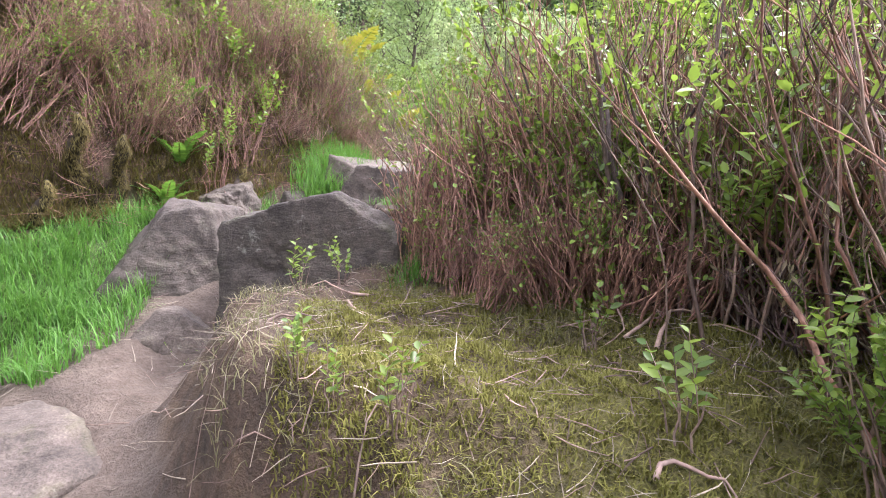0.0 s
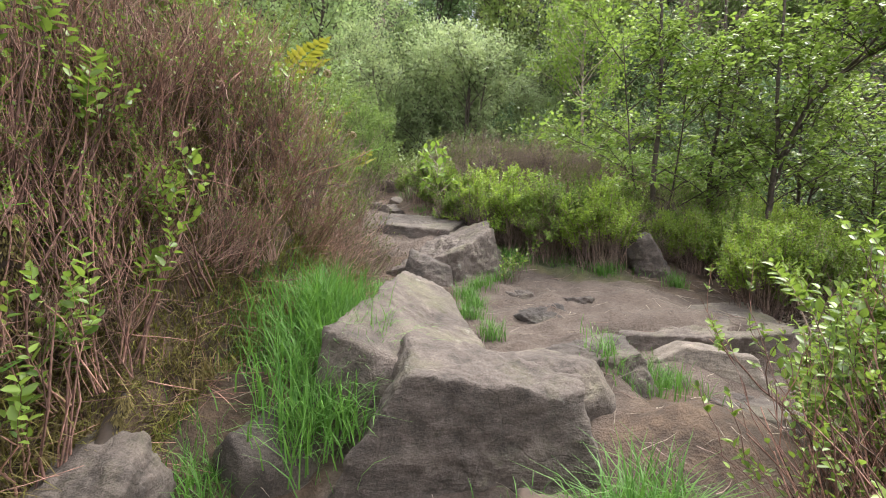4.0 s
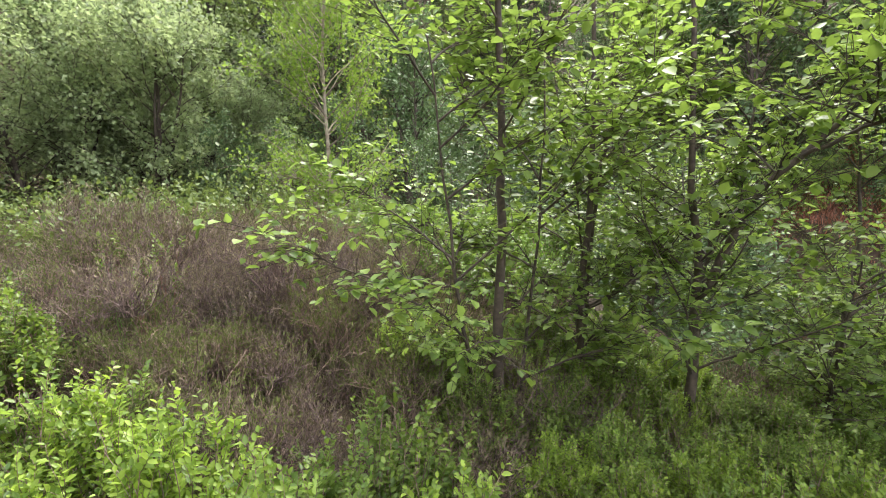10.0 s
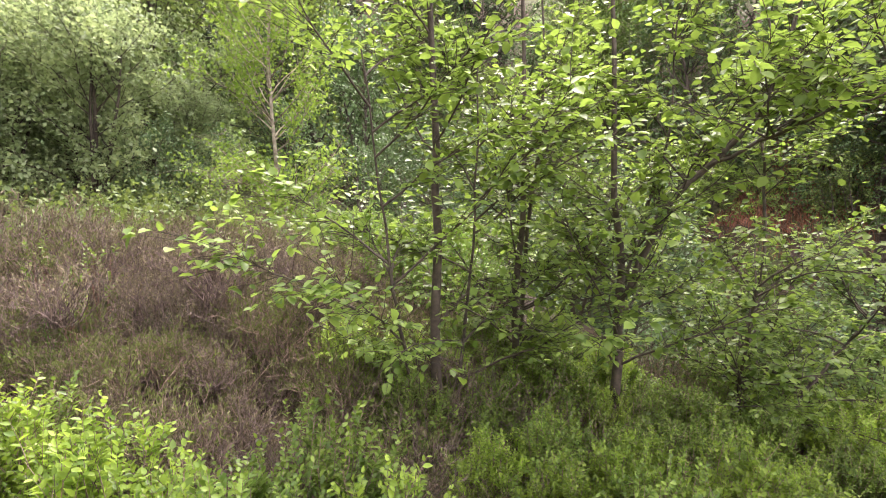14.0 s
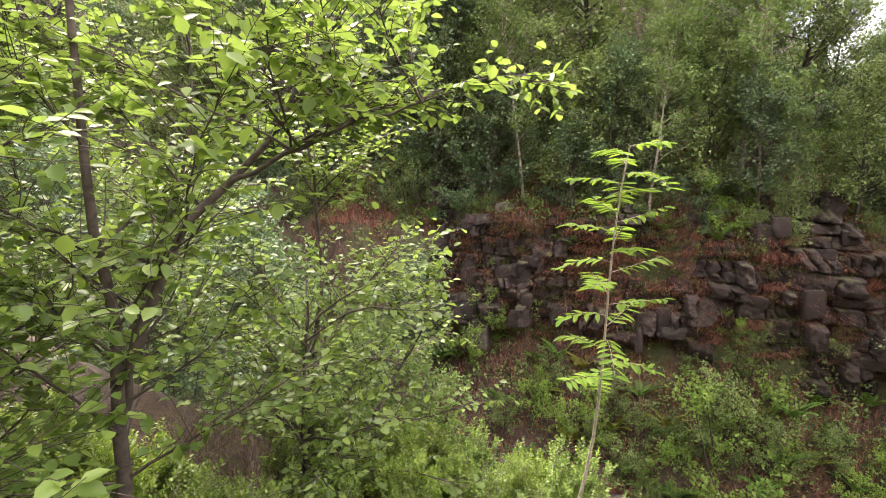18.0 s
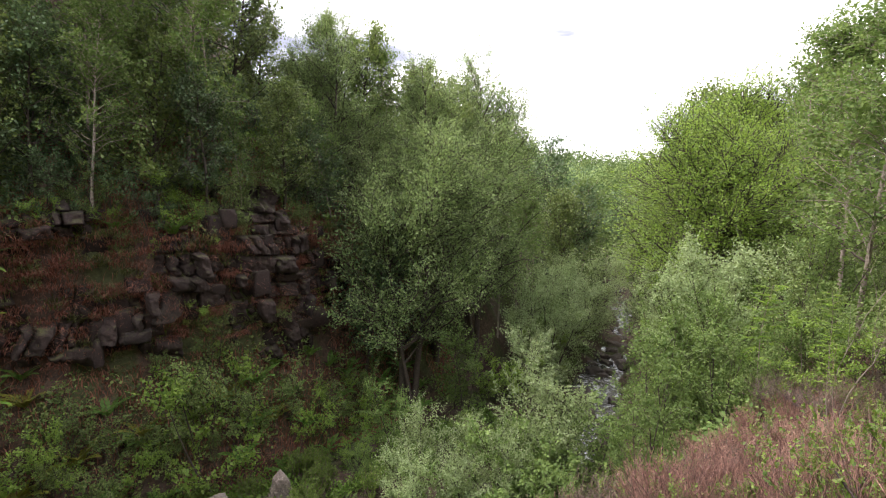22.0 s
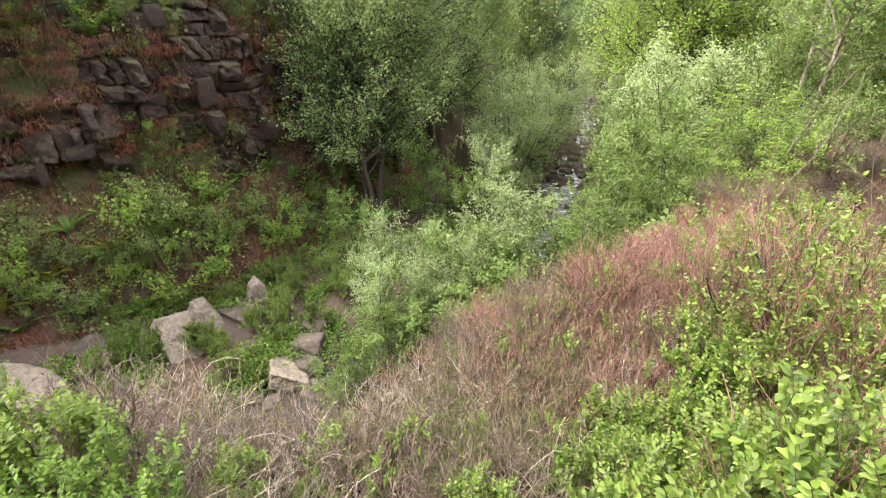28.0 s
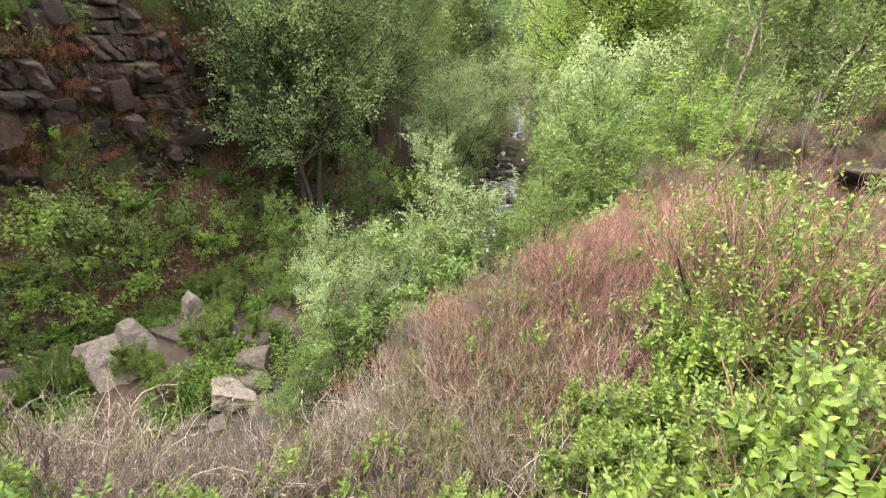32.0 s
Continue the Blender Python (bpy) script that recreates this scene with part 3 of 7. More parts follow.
# ---- rocks ----
def rock_bag(half, seed, planes=(), chamfer=10, rough=0.05, res=20, sharp=40.0):
    """A boulder bounded by a box, cut planes and random chips, in its own space; half: half sizes."""
    r = np.random.default_rng(seed)
    g = np.tan(np.linspace(-1, 1, res) * np.pi / 4)
    a, b = np.meshgrid(g, g, indexing="ij")
    one = np.ones_like(a)
    faces = [(one, a, b), (-one, b, a), (b, one, a), (a, -one, b), (a, b, one), (b, a, -one)]
    i = np.arange(res * res).reshape(res, res)
    q = np.stack([i[:-1, :-1], i[1:, :-1], i[1:, 1:], i[:-1, 1:]], -1).reshape(-1, 4)
    d = unit(np.concatenate([np.stack(f, -1).reshape(-1, 3) for f in faces]))
    n = [np.array(v, float) for v in ((1, 0, 0), (-1, 0, 0), (0, 1, 0), (0, -1, 0), (0, 0, 1), (0, 0, -1))]
    off = [1.0] * 6
    for v, o in planes:
        n.append(unit(np.array(v, float)))
        off.append(o)
    for _ in range(chamfer):
        n.append(unit(r.normal(size=3)))
        off.append(r.uniform(0.78, 1.08) if chamfer > 7 else r.uniform(0.88, 1.15))
    n, off = np.array(n), np.array(off)
    n[:6] = unit(n[:6] + r.normal(scale=0.07, size=(6, 3)))
    k = np.maximum(d @ n.T, 0) / off
    rad = (k ** sharp).sum(1) ** (-1 / sharp)
    v = d * rad[:, None] * np.array(half)
    m = float(np.mean(half))
    s = 1.0 / m
    o1 = r.uniform(0, 50)
    disp = np.array([noise.fractal(Vector(p * s * 2.3) + Vector((o1, 0, 0)), 0.75, 2.2, 6) for p in v])
    v = v + unit(d / np.array(half)) * (disp * rough * m)[:, None]
    bag = Bag()
    for f in range(6):
        bag.add(v[f * res * res:(f + 1) * res * res], q)
    return bag


def rock(name, label, place, half, seed, turn=(0, 0, 0), mat=None, planes=(), chamfer=10, rough=0.05, res=24, category="rock", group="", sharp=40.0):
    me = rock_bag(half, seed, planes, chamfer, rough, res, sharp).mesh(name, mat or M_ROCK, True)
    bm = bmesh.new()
    bm.from_mesh(me)
    bmesh.ops.remove_doubles(bm, verts=bm.verts, dist=min(half) * 0.002 + 1e-5)
    bm.to_mesh(me)
    bm.free()
    ob = new(name, me)
    ob.matrix_world = pose(*place, *turn)
    return tagged(ob, label, category, group)


def hewn(name, label, place, planes, seed, mat, rough=0.012, res=56, category="rock"):
    """A split block: flat faces, planes given as outward way and distance in metres, worn along the edges."""
    r = np.random.default_rng(seed)
    g = np.tan(np.linspace(-1, 1, res) * np.pi / 4)
    a, b = np.meshgrid(g, g, indexing="ij")
    one = np.ones_like(a)
    faces = [(one, a, b), (-one, b, a), (b, one, a), (a, -one, b), (a, b, one), (b, a, -one)]
    i = np.arange(res * res).reshape(res, res)
    q = np.stack([i[:-1, :-1], i[1:, :-1], i[1:, 1:], i[:-1, 1:]], -1).reshape(-1, 4)
    d = unit(np.concatenate([np.stack(f, -1).reshape(-1, 3) for f in faces]))
    n, off = unit(np.array([w for w, _ in planes], float)), np.array([o for _, o in planes])
    o1 = Vector((r.uniform(0, 50), 0, 0))
    k = np.maximum(d @ n.T, 0) / off
    v = d * ((k ** 140).sum(1) ** (-1 / 140))[:, None]
    lo = np.array([noise.fractal(Vector(p * 2.6) + o1, 0.8, 2.1, 3) for p in v])
    hi = np.array([noise.fractal(Vector(p * 17) + o1, 0.9, 2.1, 4) for p in v])
    v = v + d * (lo * rough * 2.4 + hi * rough * 0.9)[:, None]
    bag = Bag()
    for f in range(6):
        bag.add(v[f * res * res:(f + 1) * res * res], q)
    ob = new(name, welded(bag.mesh(name, mat, True), 0.0005))
    ob.matrix_world = pose(*place)
    return tagged(ob, label, category)


def welded(me, dist=0.002):
    bm = bmesh.new()
    bm.from_mesh(me)
    bmesh.ops.remove_doubles(bm, verts=bm.verts, dist=dist)
    bm.to_mesh(me)
    bm.free()
    return me


hewn("boulder", "gritstone boulder with a flat upright face, in shade-darkened stone", (0.27, 0.2, 0.0), [((0.03, -1, 0.06), 0.3), ((-0.24, -0.05, 1), 0.36), ((-1, -0.25, 0.05), 0.47), ((1, 0.1, 0.1), 0.5), ((0.5, -0.3, 0.8), 0.5), ((0.3, 0.3, 0.9), 0.36), ((0, 1, 0.2), 0.4), ((0, 0, -1), 0.4), ((-0.7, 0.3, 0.75), 0.5)], 11, M_ROCKSHADE)
hewn("boulder", "grey gritstone boulder with a peaked crest beside the path", (-0.74, 0.3, -0.08), [((0.5, -0.85, 0.3), 0.33), ((-0.55, -0.55, 0.62), 0.31), ((0.1, 0.1, 1), 0.42), ((0.9, 0.2, 0.25), 0.36), ((-1, 0.1, 0.15), 0.5), ((0, 1, 0.2), 0.34), ((0, 0, -1), 0.4), ((0.05, -0.5, 0.9), 0.42)], 12, M_ROCK)
hewn("step_rock", "dark gritstone ledge with an upright face across the path", (0.05, 1.72, 0.15), [((0.12, -1, 0.12), 0.22), ((-0.84, -0.1, 0.55), 0.47), ((0.12, -0.03, 1), 0.42), ((1, 0, 0.1), 0.45), ((0.35, 1, 0.1), 0.22), ((0, 0, -1), 0.5), ((0.55, -0.75, 0.35), 0.42)], 15, M_ROCK, 0.016)
rock("small_rock", "small grey rock at the foot of a boulder", (-0.33, -0.16, -0.36), (0.19, 0.15, 0.2), 13, (0, 0, 20), M_ROCK, (), 8)
rock("small_rock", "smooth pale rock set in the path", (-0.1, -1.12, -0.5), (0.3, 0.22, 0.17), 14, (0, 0, -20), M_ROCK, (), 8)
rock("small_rock", "grey rock wedged beside a ledge", (-0.75, 1.62, 0.14), (0.2, 0.2, 0.25), 16, (0, 0, 30), M_ROCK, (), 8)
hewn("slab", "long pale gritstone slab along the path", (-0.3, 2.45, 0.4), [((0.42, -0.05, 0.9), 0.2), ((0.1, -1, 0.25), 0.72), ((-0.2, 1, 0.2), 0.75), ((1, 0.25, 0.1), 0.36), ((-1, 0.1, 0.1), 0.22), ((0, 0, -1), 0.4), ((0.7, 0.7, 0.2), 0.62)], 17, M_ROCK)
hewn("boulder", "weathered gritstone boulder with a split front", (-0.18, 4.5, 0.45), [((-0.35, -0.15, 1), 0.27), ((-0.35, -0.9, 0.2), 0.43), ((0.75, -0.6, 0.25), 0.42), ((1, 0.1, 0.35), 0.53), ((-1, -0.1, 0.25), 0.58), ((0, 1, 0.1), 0.45), ((0, 0, -1), 0.5), ((-0.5, -0.35, 0.8), 0.55)], 18, M_ROCK, 0.022)
hewn("small_rock", "pointed grey rock leaning on a boulder", (-0.34, 3.97, 0.42), [((0.5, -0.8, 0.3), 0.17), ((-0.6, -0.6, 0.5), 0.17), ((0.35, 0.1, 0.9), 0.24), ((-0.3, -0.4, 0.85), 0.22), ((1, 0, 0), 0.2), ((-1, 0, 0.2), 0.2), ((0, 1, 0), 0.25), ((0, 0, -1), 0.3)], 19, M_ROCK, res=32)
hewn("slab", "flat gritstone slab that forms a step of the path", (-0.5, 5.3, 0.72), [((0.05, -0.1, 1), 0.17), ((-0.2, -1, 0.15), 0.4), ((1, -0.3, 0.1), 0.42), ((-1, 0, 0.1), 0.45), ((0.1, 1, 0.1), 0.42), ((0, 0, -1), 0.3), ((0.7, 0.7, 0.1), 0.5)], 20, M_ROCK, res=36)
hewn("small_rock", "jagged rock half sunk in the earth, in shade-darkened stone", (0.5, 3.14, 0.36), [((0.15, -0.35, 0.9), 0.075), ((-0.3, 0.2, 0.9), 0.1), ((-0.7, -0.7, -0.15), 0.15), ((0.5, -0.85, -0.2), 0.12), ((0.95, 0.1, 0.3), 0.2), ((-0.9, 0.3, 0.35), 0.18), ((0, 1, 0.3), 0.13), ((0, 0, -1), 0.15)], 21, M_ROCKSHADE, 0.02, 40)
hewn("slab", "pale flat slab with a broken front edge in the trodden ground", (1.4, 3.16, 0.26), [((-0.03, -0.03, 1), 0.125), ((-0.15, -1, -0.1), 0.33), ((0.25, -0.95, -0.15), 0.38), ((-0.9, -0.3, 0.1), 0.5), ((0.9, -0.2, 0.1), 0.62), ((-0.2, 0.95, 0.25), 0.34), ((0, 0, -1), 0.2)], 212, M_ROCK, 0.022, 52)
rock("small_rock", "brown rock half sunk in the earth", (0.42, 2.02, 0.36), (0.2, 0.2, 0.14), 22, (0, 0, 30), M_ROCK, (), 8)
rock("small_rock", "lichen-spotted rock at the edge of the trodden ground", (1.35, 2.66, 0.2), (0.27, 0.15, 0.16), 23, (0, 0, -15), rock_material("lichened_gritstone", (0.16, 0.135, 0.115), (0.33, 0.28, 0.24), 0.3, 0.95), (), 8)
hewn("standing_rock", "leaning blunt gritstone rock under a bilberry bush", (1.68, 4.46, 0.45), [((-1, -0.25, -0.2), 0.16), ((0.9, -0.3, 0.5), 0.15), ((0.1, -1, 0.1), 0.17), ((0, 1, 0.3), 0.2), ((0, 0, -1), 0.5), ((-0.3, -0.25, 0.9), 0.34), ((-0.6, -0.7, 0.2), 0.16)], 24, M_ROCK, 0.022, res=40)
for k, (px, py, s) in enumerate(((-1.15, 7.0, 0.16), (-1.45, 7.6, 0.13), (-1.25, 8.5, 0.2), (-1.95, 8.9, 0.18), (-1.55, 9.4, 0.24), (-2.2, 10.2, 0.2), (-0.95, 6.4, 0.12))):
    rock("path_rock", "brown rock worn smooth by feet on the path", (px, py, gz(px, py) + s * 0.1), (s, s * 0.8, s * 0.6), 40 + k, (0, 0, 50 * k), M_ROCK, (), 8, group="rocks of the path")

# ---- crag on the far side of the ravine ----
crag_ob = tagged(new("crag"), "dark layered gritstone crag with jutting blocks, shade deepening its brown", "rock face")
cr = np.random.default_rng(5)


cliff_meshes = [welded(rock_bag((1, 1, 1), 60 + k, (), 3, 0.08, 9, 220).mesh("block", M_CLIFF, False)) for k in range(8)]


def wall_front(y, z):
    """x of the far wall's surface at a height."""
    xs = np.linspace(9, 30, 400)
    return float(xs[np.argmax(land(xs, np.full_like(xs, y)) > z)])


def brow(y):
    return 0.95 + 0.5 * fbm(y * 0.55 + 2, 4.0 + 0 * y, 3) - 1.2 * sm(-4.0, -7.0, y)


def foot(y):
    return -2.2 + 0.6 * fbm(y * 0.4 + 7, 9.0 + 0 * y, 3) - 0.9 * sm(-4.8, -4.0, y) * sm(-1.2, -2.0, y)


fy, fz_ = np.linspace(-7.6, 8.4, 520), np.linspace(-3.4, 2.0, 220)
FY, FZ = np.meshgrid(fy, fz_, indexing="ij")
mid_x = np.array([wall_front(v, -0.6) for v in fy]) - 0.02
beds = [-3.6]
while beds[-1] < 2.4:
    beds.append(beds[-1] + cr.uniform(0.3, 0.95))
wz_ = FZ + 0.12 * fbm(FY * 0.35, FZ * 0.3, 2) + 0.03 * fbm(FY * 2.5, FZ * 2.5, 2)
bed = np.clip(np.searchsorted(beds, wz_) - 1, 0, len(beds) - 2)
gap = np.minimum(wz_ - np.array(beds)[bed], np.array(beds)[bed + 1] - wz_)
wy_ = FY + 0.16 * fbm(FY * 0.6 + 3, FZ * 1.6, 3)
jut = np.zeros_like(FY)
for k in range(len(beds) - 1):
    e = [-9.5]
    while e[-1] < 10:
        e.append(e[-1] + 0.14 + cr.gamma(1.6, 0.17))
    e = np.array(e)
    sel = bed == k
    c = np.searchsorted(e, wy_[sel]) - 1
    gap[sel] = np.minimum(gap[sel], np.minimum(wy_[sel] - e[c], e[c + 1] - wy_[sel]))
    lean_ = cr.normal(scale=0.16, size=len(e))
    jut[sel] = (np.abs(cr.normal(scale=0.36, size=len(e))) - 0.2)[c] + lean_[c] * (wy_[sel] - e[c]) + 0.16 * cr.uniform(-1, 1)
jut = jut + 0.55 * fbm(FY * 0.4 + 11, FZ * 0.5, 3) - 0.3 * sm(0.045, 0.0, gap) + 0.07 * fbm(FY * 5, FZ * 5, 4)
FX = mid_x[:, None] + 0.1 * (FZ + 0.6) - jut + 1.3 * sm(-0.05, 0.45, FZ - brow(FY)) + 1.2 * sm(0.1, -0.7, FZ - foot(FY))
fi = np.arange(FX.size).reshape(FX.shape)
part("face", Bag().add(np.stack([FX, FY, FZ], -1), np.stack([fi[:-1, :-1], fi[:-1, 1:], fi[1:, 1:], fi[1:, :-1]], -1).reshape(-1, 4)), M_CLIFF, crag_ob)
for k in range(70):
    y = cr.uniform(-6.5, 7.8)
    z = cr.uniform(float(foot(y)), float(brow(y)))
    ob = new("block", cliff_meshes[int(cr.integers(8))])
    ob.parent = crag_ob
    w, h = cr.uniform(0.1, 0.32), cr.uniform(0.12, 0.36)
    x = FX[int(np.argmin(np.abs(fy - y))), int(np.argmin(np.abs(fz_ - z)))]
    ob.matrix_basis = pose(x + 0.12, y, z, cr.uniform(-4, 4), cr.uniform(-5, 5), cr.uniform(-12, 12)) @ Matrix.Diagonal((0.2, w, h, 1))
M_PALECLIFF = rock_material("pale_crag_stone", (0.04, 0.033, 0.03), (0.125, 0.104, 0.092), 0.4, 0.4)
rock("crag_block", "pale jutting gritstone block in the crag", (wall_front(0.75, -1.1) - 0.1, 0.75, -1.2), (0.45, 0.42, 0.44), 31, (0, 4, 4), M_PALECLIFF, (), 7)
rock("crag_block", "overhanging gritstone ledge above a hollow, in the shade-darkened crag stone", (wall_front(-2.9, -2.2) + 0.05, -2.9, -2.1), (0.55, 0.8, 0.3), 33, (0, -6, 14), M_CLIFF, (), 6)
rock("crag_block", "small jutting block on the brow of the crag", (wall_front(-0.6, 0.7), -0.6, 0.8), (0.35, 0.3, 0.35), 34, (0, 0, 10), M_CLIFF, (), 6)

# ---- stones on the ravine floor ----
def floor_rock(label, x, y, half, seed, turn=(0, 0, 0), lift=0.35, mat=None):
    return rock("boulder", label, (x, y, gz(x, y) + half[2] * lift), half, seed, turn, mat or M_ROCK, (), 7, res=16, group="stones of the ravine floor")


floor_rock("large pale flat-topped boulder beside the ravine path", 12.9, 4.4, (1.15, 0.75, 0.45), 70, (0, 6, 30), mat=M_PALESTONE)
floor_rock("pale slab lying by the ravine path", 13.7, 5.6, (0.5, 0.35, 0.2), 71, (8, 0, 10))
floor_rock("pale slab lying by the ravine path", 13.3, 6.1, (0.35, 0.3, 0.22), 72, (0, 10, 50))
floor_rock("grey slab lying by the ravine path", 14.2, 6.6, (0.45, 0.3, 0.18), 73, (0, -8, 0))
hewn("boulder", "pale leaning slab on the ravine floor", (12.3, 1.15, gz(12.3, 1.15) + 0.3), [((-0.7, 0.1, 0.6), 0.2), ((0.7, -0.1, -0.55), 0.22), ((-0.1, 0.8, 0.55), 0.4), ((-0.1, -0.95, 0.1), 0.4), ((0, 0, -1), 0.5), ((0.4, -0.1, 0.85), 0.55), ((-0.2, 0.95, -0.1), 0.42)], 74, M_PALESTONE, 0.02, 40)
hewn("boulder", "pale three-cornered stone on the ravine floor", (12.9, 0.42, gz(12.9, 0.42) + 0.2), [((-0.85, 0.05, 0.45), 0.2), ((0.9, 0, 0), 0.3), ((-0.1, 0.8, 0.5), 0.32), ((-0.1, -0.9, 0.4), 0.3), ((0, 0, -1), 0.4), ((0, 0, 1), 0.4)], 75, M_PALESTONE, 0.02, 32)
hewn("boulder", "upright lichened stone on the ravine floor", (13.1, -1.05, gz(13.1, -1.05) + 0.25), [((-0.9, 0.1, 0.2), 0.24), ((0.9, 0.1, 0.1), 0.26), ((0, 0.95, 0.25), 0.28), ((0, -0.9, 0.4), 0.28), ((0, 0, -1), 0.5), ((-0.2, 0.4, 0.85), 0.46)], 76, M_PALESTONE, 0.03, 32)
floor_rock("flat stone laid in the ravine path", 12.9, -0.5, (0.55, 0.4, 0.16), 77, (0, 0, 20))
floor_rock("flat stone laid in the ravine path", 13.5, 2.6, (0.55, 0.35, 0.16), 78, (0, 0, 60))
hewn("boulder", "pale flat-topped slab propped on the stream bank", (10.1, -0.35, gz(10.1, -0.35) + 0.35), [((-0.12, -0.3, 0.95), 0.12), ((0.1, 0.05, -0.98), 0.16), ((-0.75, 0.6, 0.1), 0.3), ((0.9, 0.3, 0), 0.4), ((0.35, 0.9, 0.2), 0.34), ((-0.3, -0.95, 0.1), 0.42)], 79, M_PALESTONE, 0.02, 36)
for k, (px, py, s) in enumerate(((10.1, -0.9, 0.34), (10.5, -1.1, 0.36), (9.9, -0.3, 0.28), (9.5, -0.7, 0.3), (9.7, 0.2, 0.25), (10.9, -1.5, 0.3), (10.0, 0.5, 0.22), (17.2, 6.4, 0.3))):
    floor_rock("rounded stone of the stream bank", px, py, (s, s * 0.8, s * 0.7), 80 + k, (0, 0, 40 * k), 0.5)
floor_rock("pale upright stone on the steep bank", 16.0, 6.9, (0.35, 0.35, 0.5), 90, (0, 8, 0), 0.6)
sr = np.random.default_rng(9)
for k in range(110):
    py = -3 - 23 * sr.random() ** 1.3
    px = float(stream_x(py)) + sr.normal() * 1.15
    s = sr.uniform(0.15, 0.42)
    rock("stream_stone", "wet brown stone in the stream", (px, py, floor_z(py) - 0.32 + s * 0.25), (s, s * 0.8, s * 0.55), 100 + k, (0, 0, 36 * k), M_ROCK, (), 7, res=10, group="stones in the stream")

hewn("small_rock", "pinkish rock at the foot of the heather bank", (-1.08, 1.12, gz(-1.08, 1.12) + 0.05), [((0.5, -0.8, 0.3), 0.15), ((0.9, 0.2, 0.3), 0.17), ((-0.2, -0.3, 0.9), 0.14), ((-1, 0, 0.1), 0.25), ((0, 1, 0), 0.22), ((0, 0, -1), 0.2), ((-0.6, -0.7, 0.3), 0.19)], 92, M_ROCK, 0.02, res=32)
rock("sod", "dark overhanging sod of peat beside the ledge", (0.4, 1.12, 0.12), (0.26, 0.2, 0.22), 93, (0, 0, -10), M_PEAT, (), 9, 0.12, category="sod")

# flat rocks that come through the trodden earth
def flat_rock(label, x, y, rx, ry, seed, turn, up=0.015):
    c, s = math.cos(radians(turn)), math.sin(radians(turn))
    r = np.random.default_rng(seed)
    planes = [((0.09 * r.normal(), 0.09 * r.normal(), 1), 0.06 + up * 0.6), ((0, 0, -1), 0.12)]
    for k in range(7):
        a = 2 * math.pi * k / 7 + r.uniform(-0.25, 0.25)
        planes.append(((math.cos(a) * c - math.sin(a) * s, math.cos(a) * s + math.sin(a) * c, 0.35), math.hypot(rx * math.cos(a), ry * math.sin(a)) * r.uniform(0.65, 1.2)))
    return hewn("flat_rock", label, (x, y, gz(x, y) - 0.06), planes, seed, M_ROCK, 0.02, 36)


flat_rock("brown flat rock with a broken front edge", 1.36, 2.36, 0.3, 0.2, 202, -10, 0.03)
flat_rock("brown broken rock in the trodden earth", 0.66, 2.36, 0.3, 0.16, 203, 20, 0.04)
flat_rock("small flat rock in the trodden earth", 0.42, 3.7, 0.16, 0.11, 204, 40)
flat_rock("small flat rock in the trodden earth", 0.85, 3.55, 0.12, 0.09, 205, 0)

# ---- plants ----
def wander(start, way, length, k, wob, lift=0.0, rng=None):
    """Crooked lines from start along way: n x k x 3."""
    rng = rng or RNG
    n = len(start)
    way = unit(np.asarray(way, float))
    step = (np.reshape(length, (-1, 1)) * np.ones((n, 1))) / (k - 1)
    p = np.zeros((n, k, 3))
    p[:, 0] = start
    d = way.copy()
    for i in range(1, k):
        d = unit(d + rng.normal(scale=wob, size=(n, 3)) + np.array([0, 0, lift]))
        p[:, i] = p[:, i - 1] + d * step
    return p


def on_lines(p, n, lo=0.3, hi=1.0):
    """n random points on lines p, and the lines' way there."""
    i = RNG.integers(0, len(p), n)
    k = p.shape[1]
    s = RNG.uniform(lo, hi, n) * (k - 1)
    a = np.minimum(s.astype(int), k - 2)
    f = (s - a)[:, None]
    return p[i, a] * (1 - f) + p[i, a + 1] * f, unit(p[i, a + 1] - p[i, a])


def plant(name, label, category, group=""):
    return tagged(new(name), label, category, group)


def leaf_ways(way, spread_=1.0, lift=0.2):
    return unit(way * 0.5 + sphere_dirs(len(way)) * spread_ + np.array([0, 0, lift]))


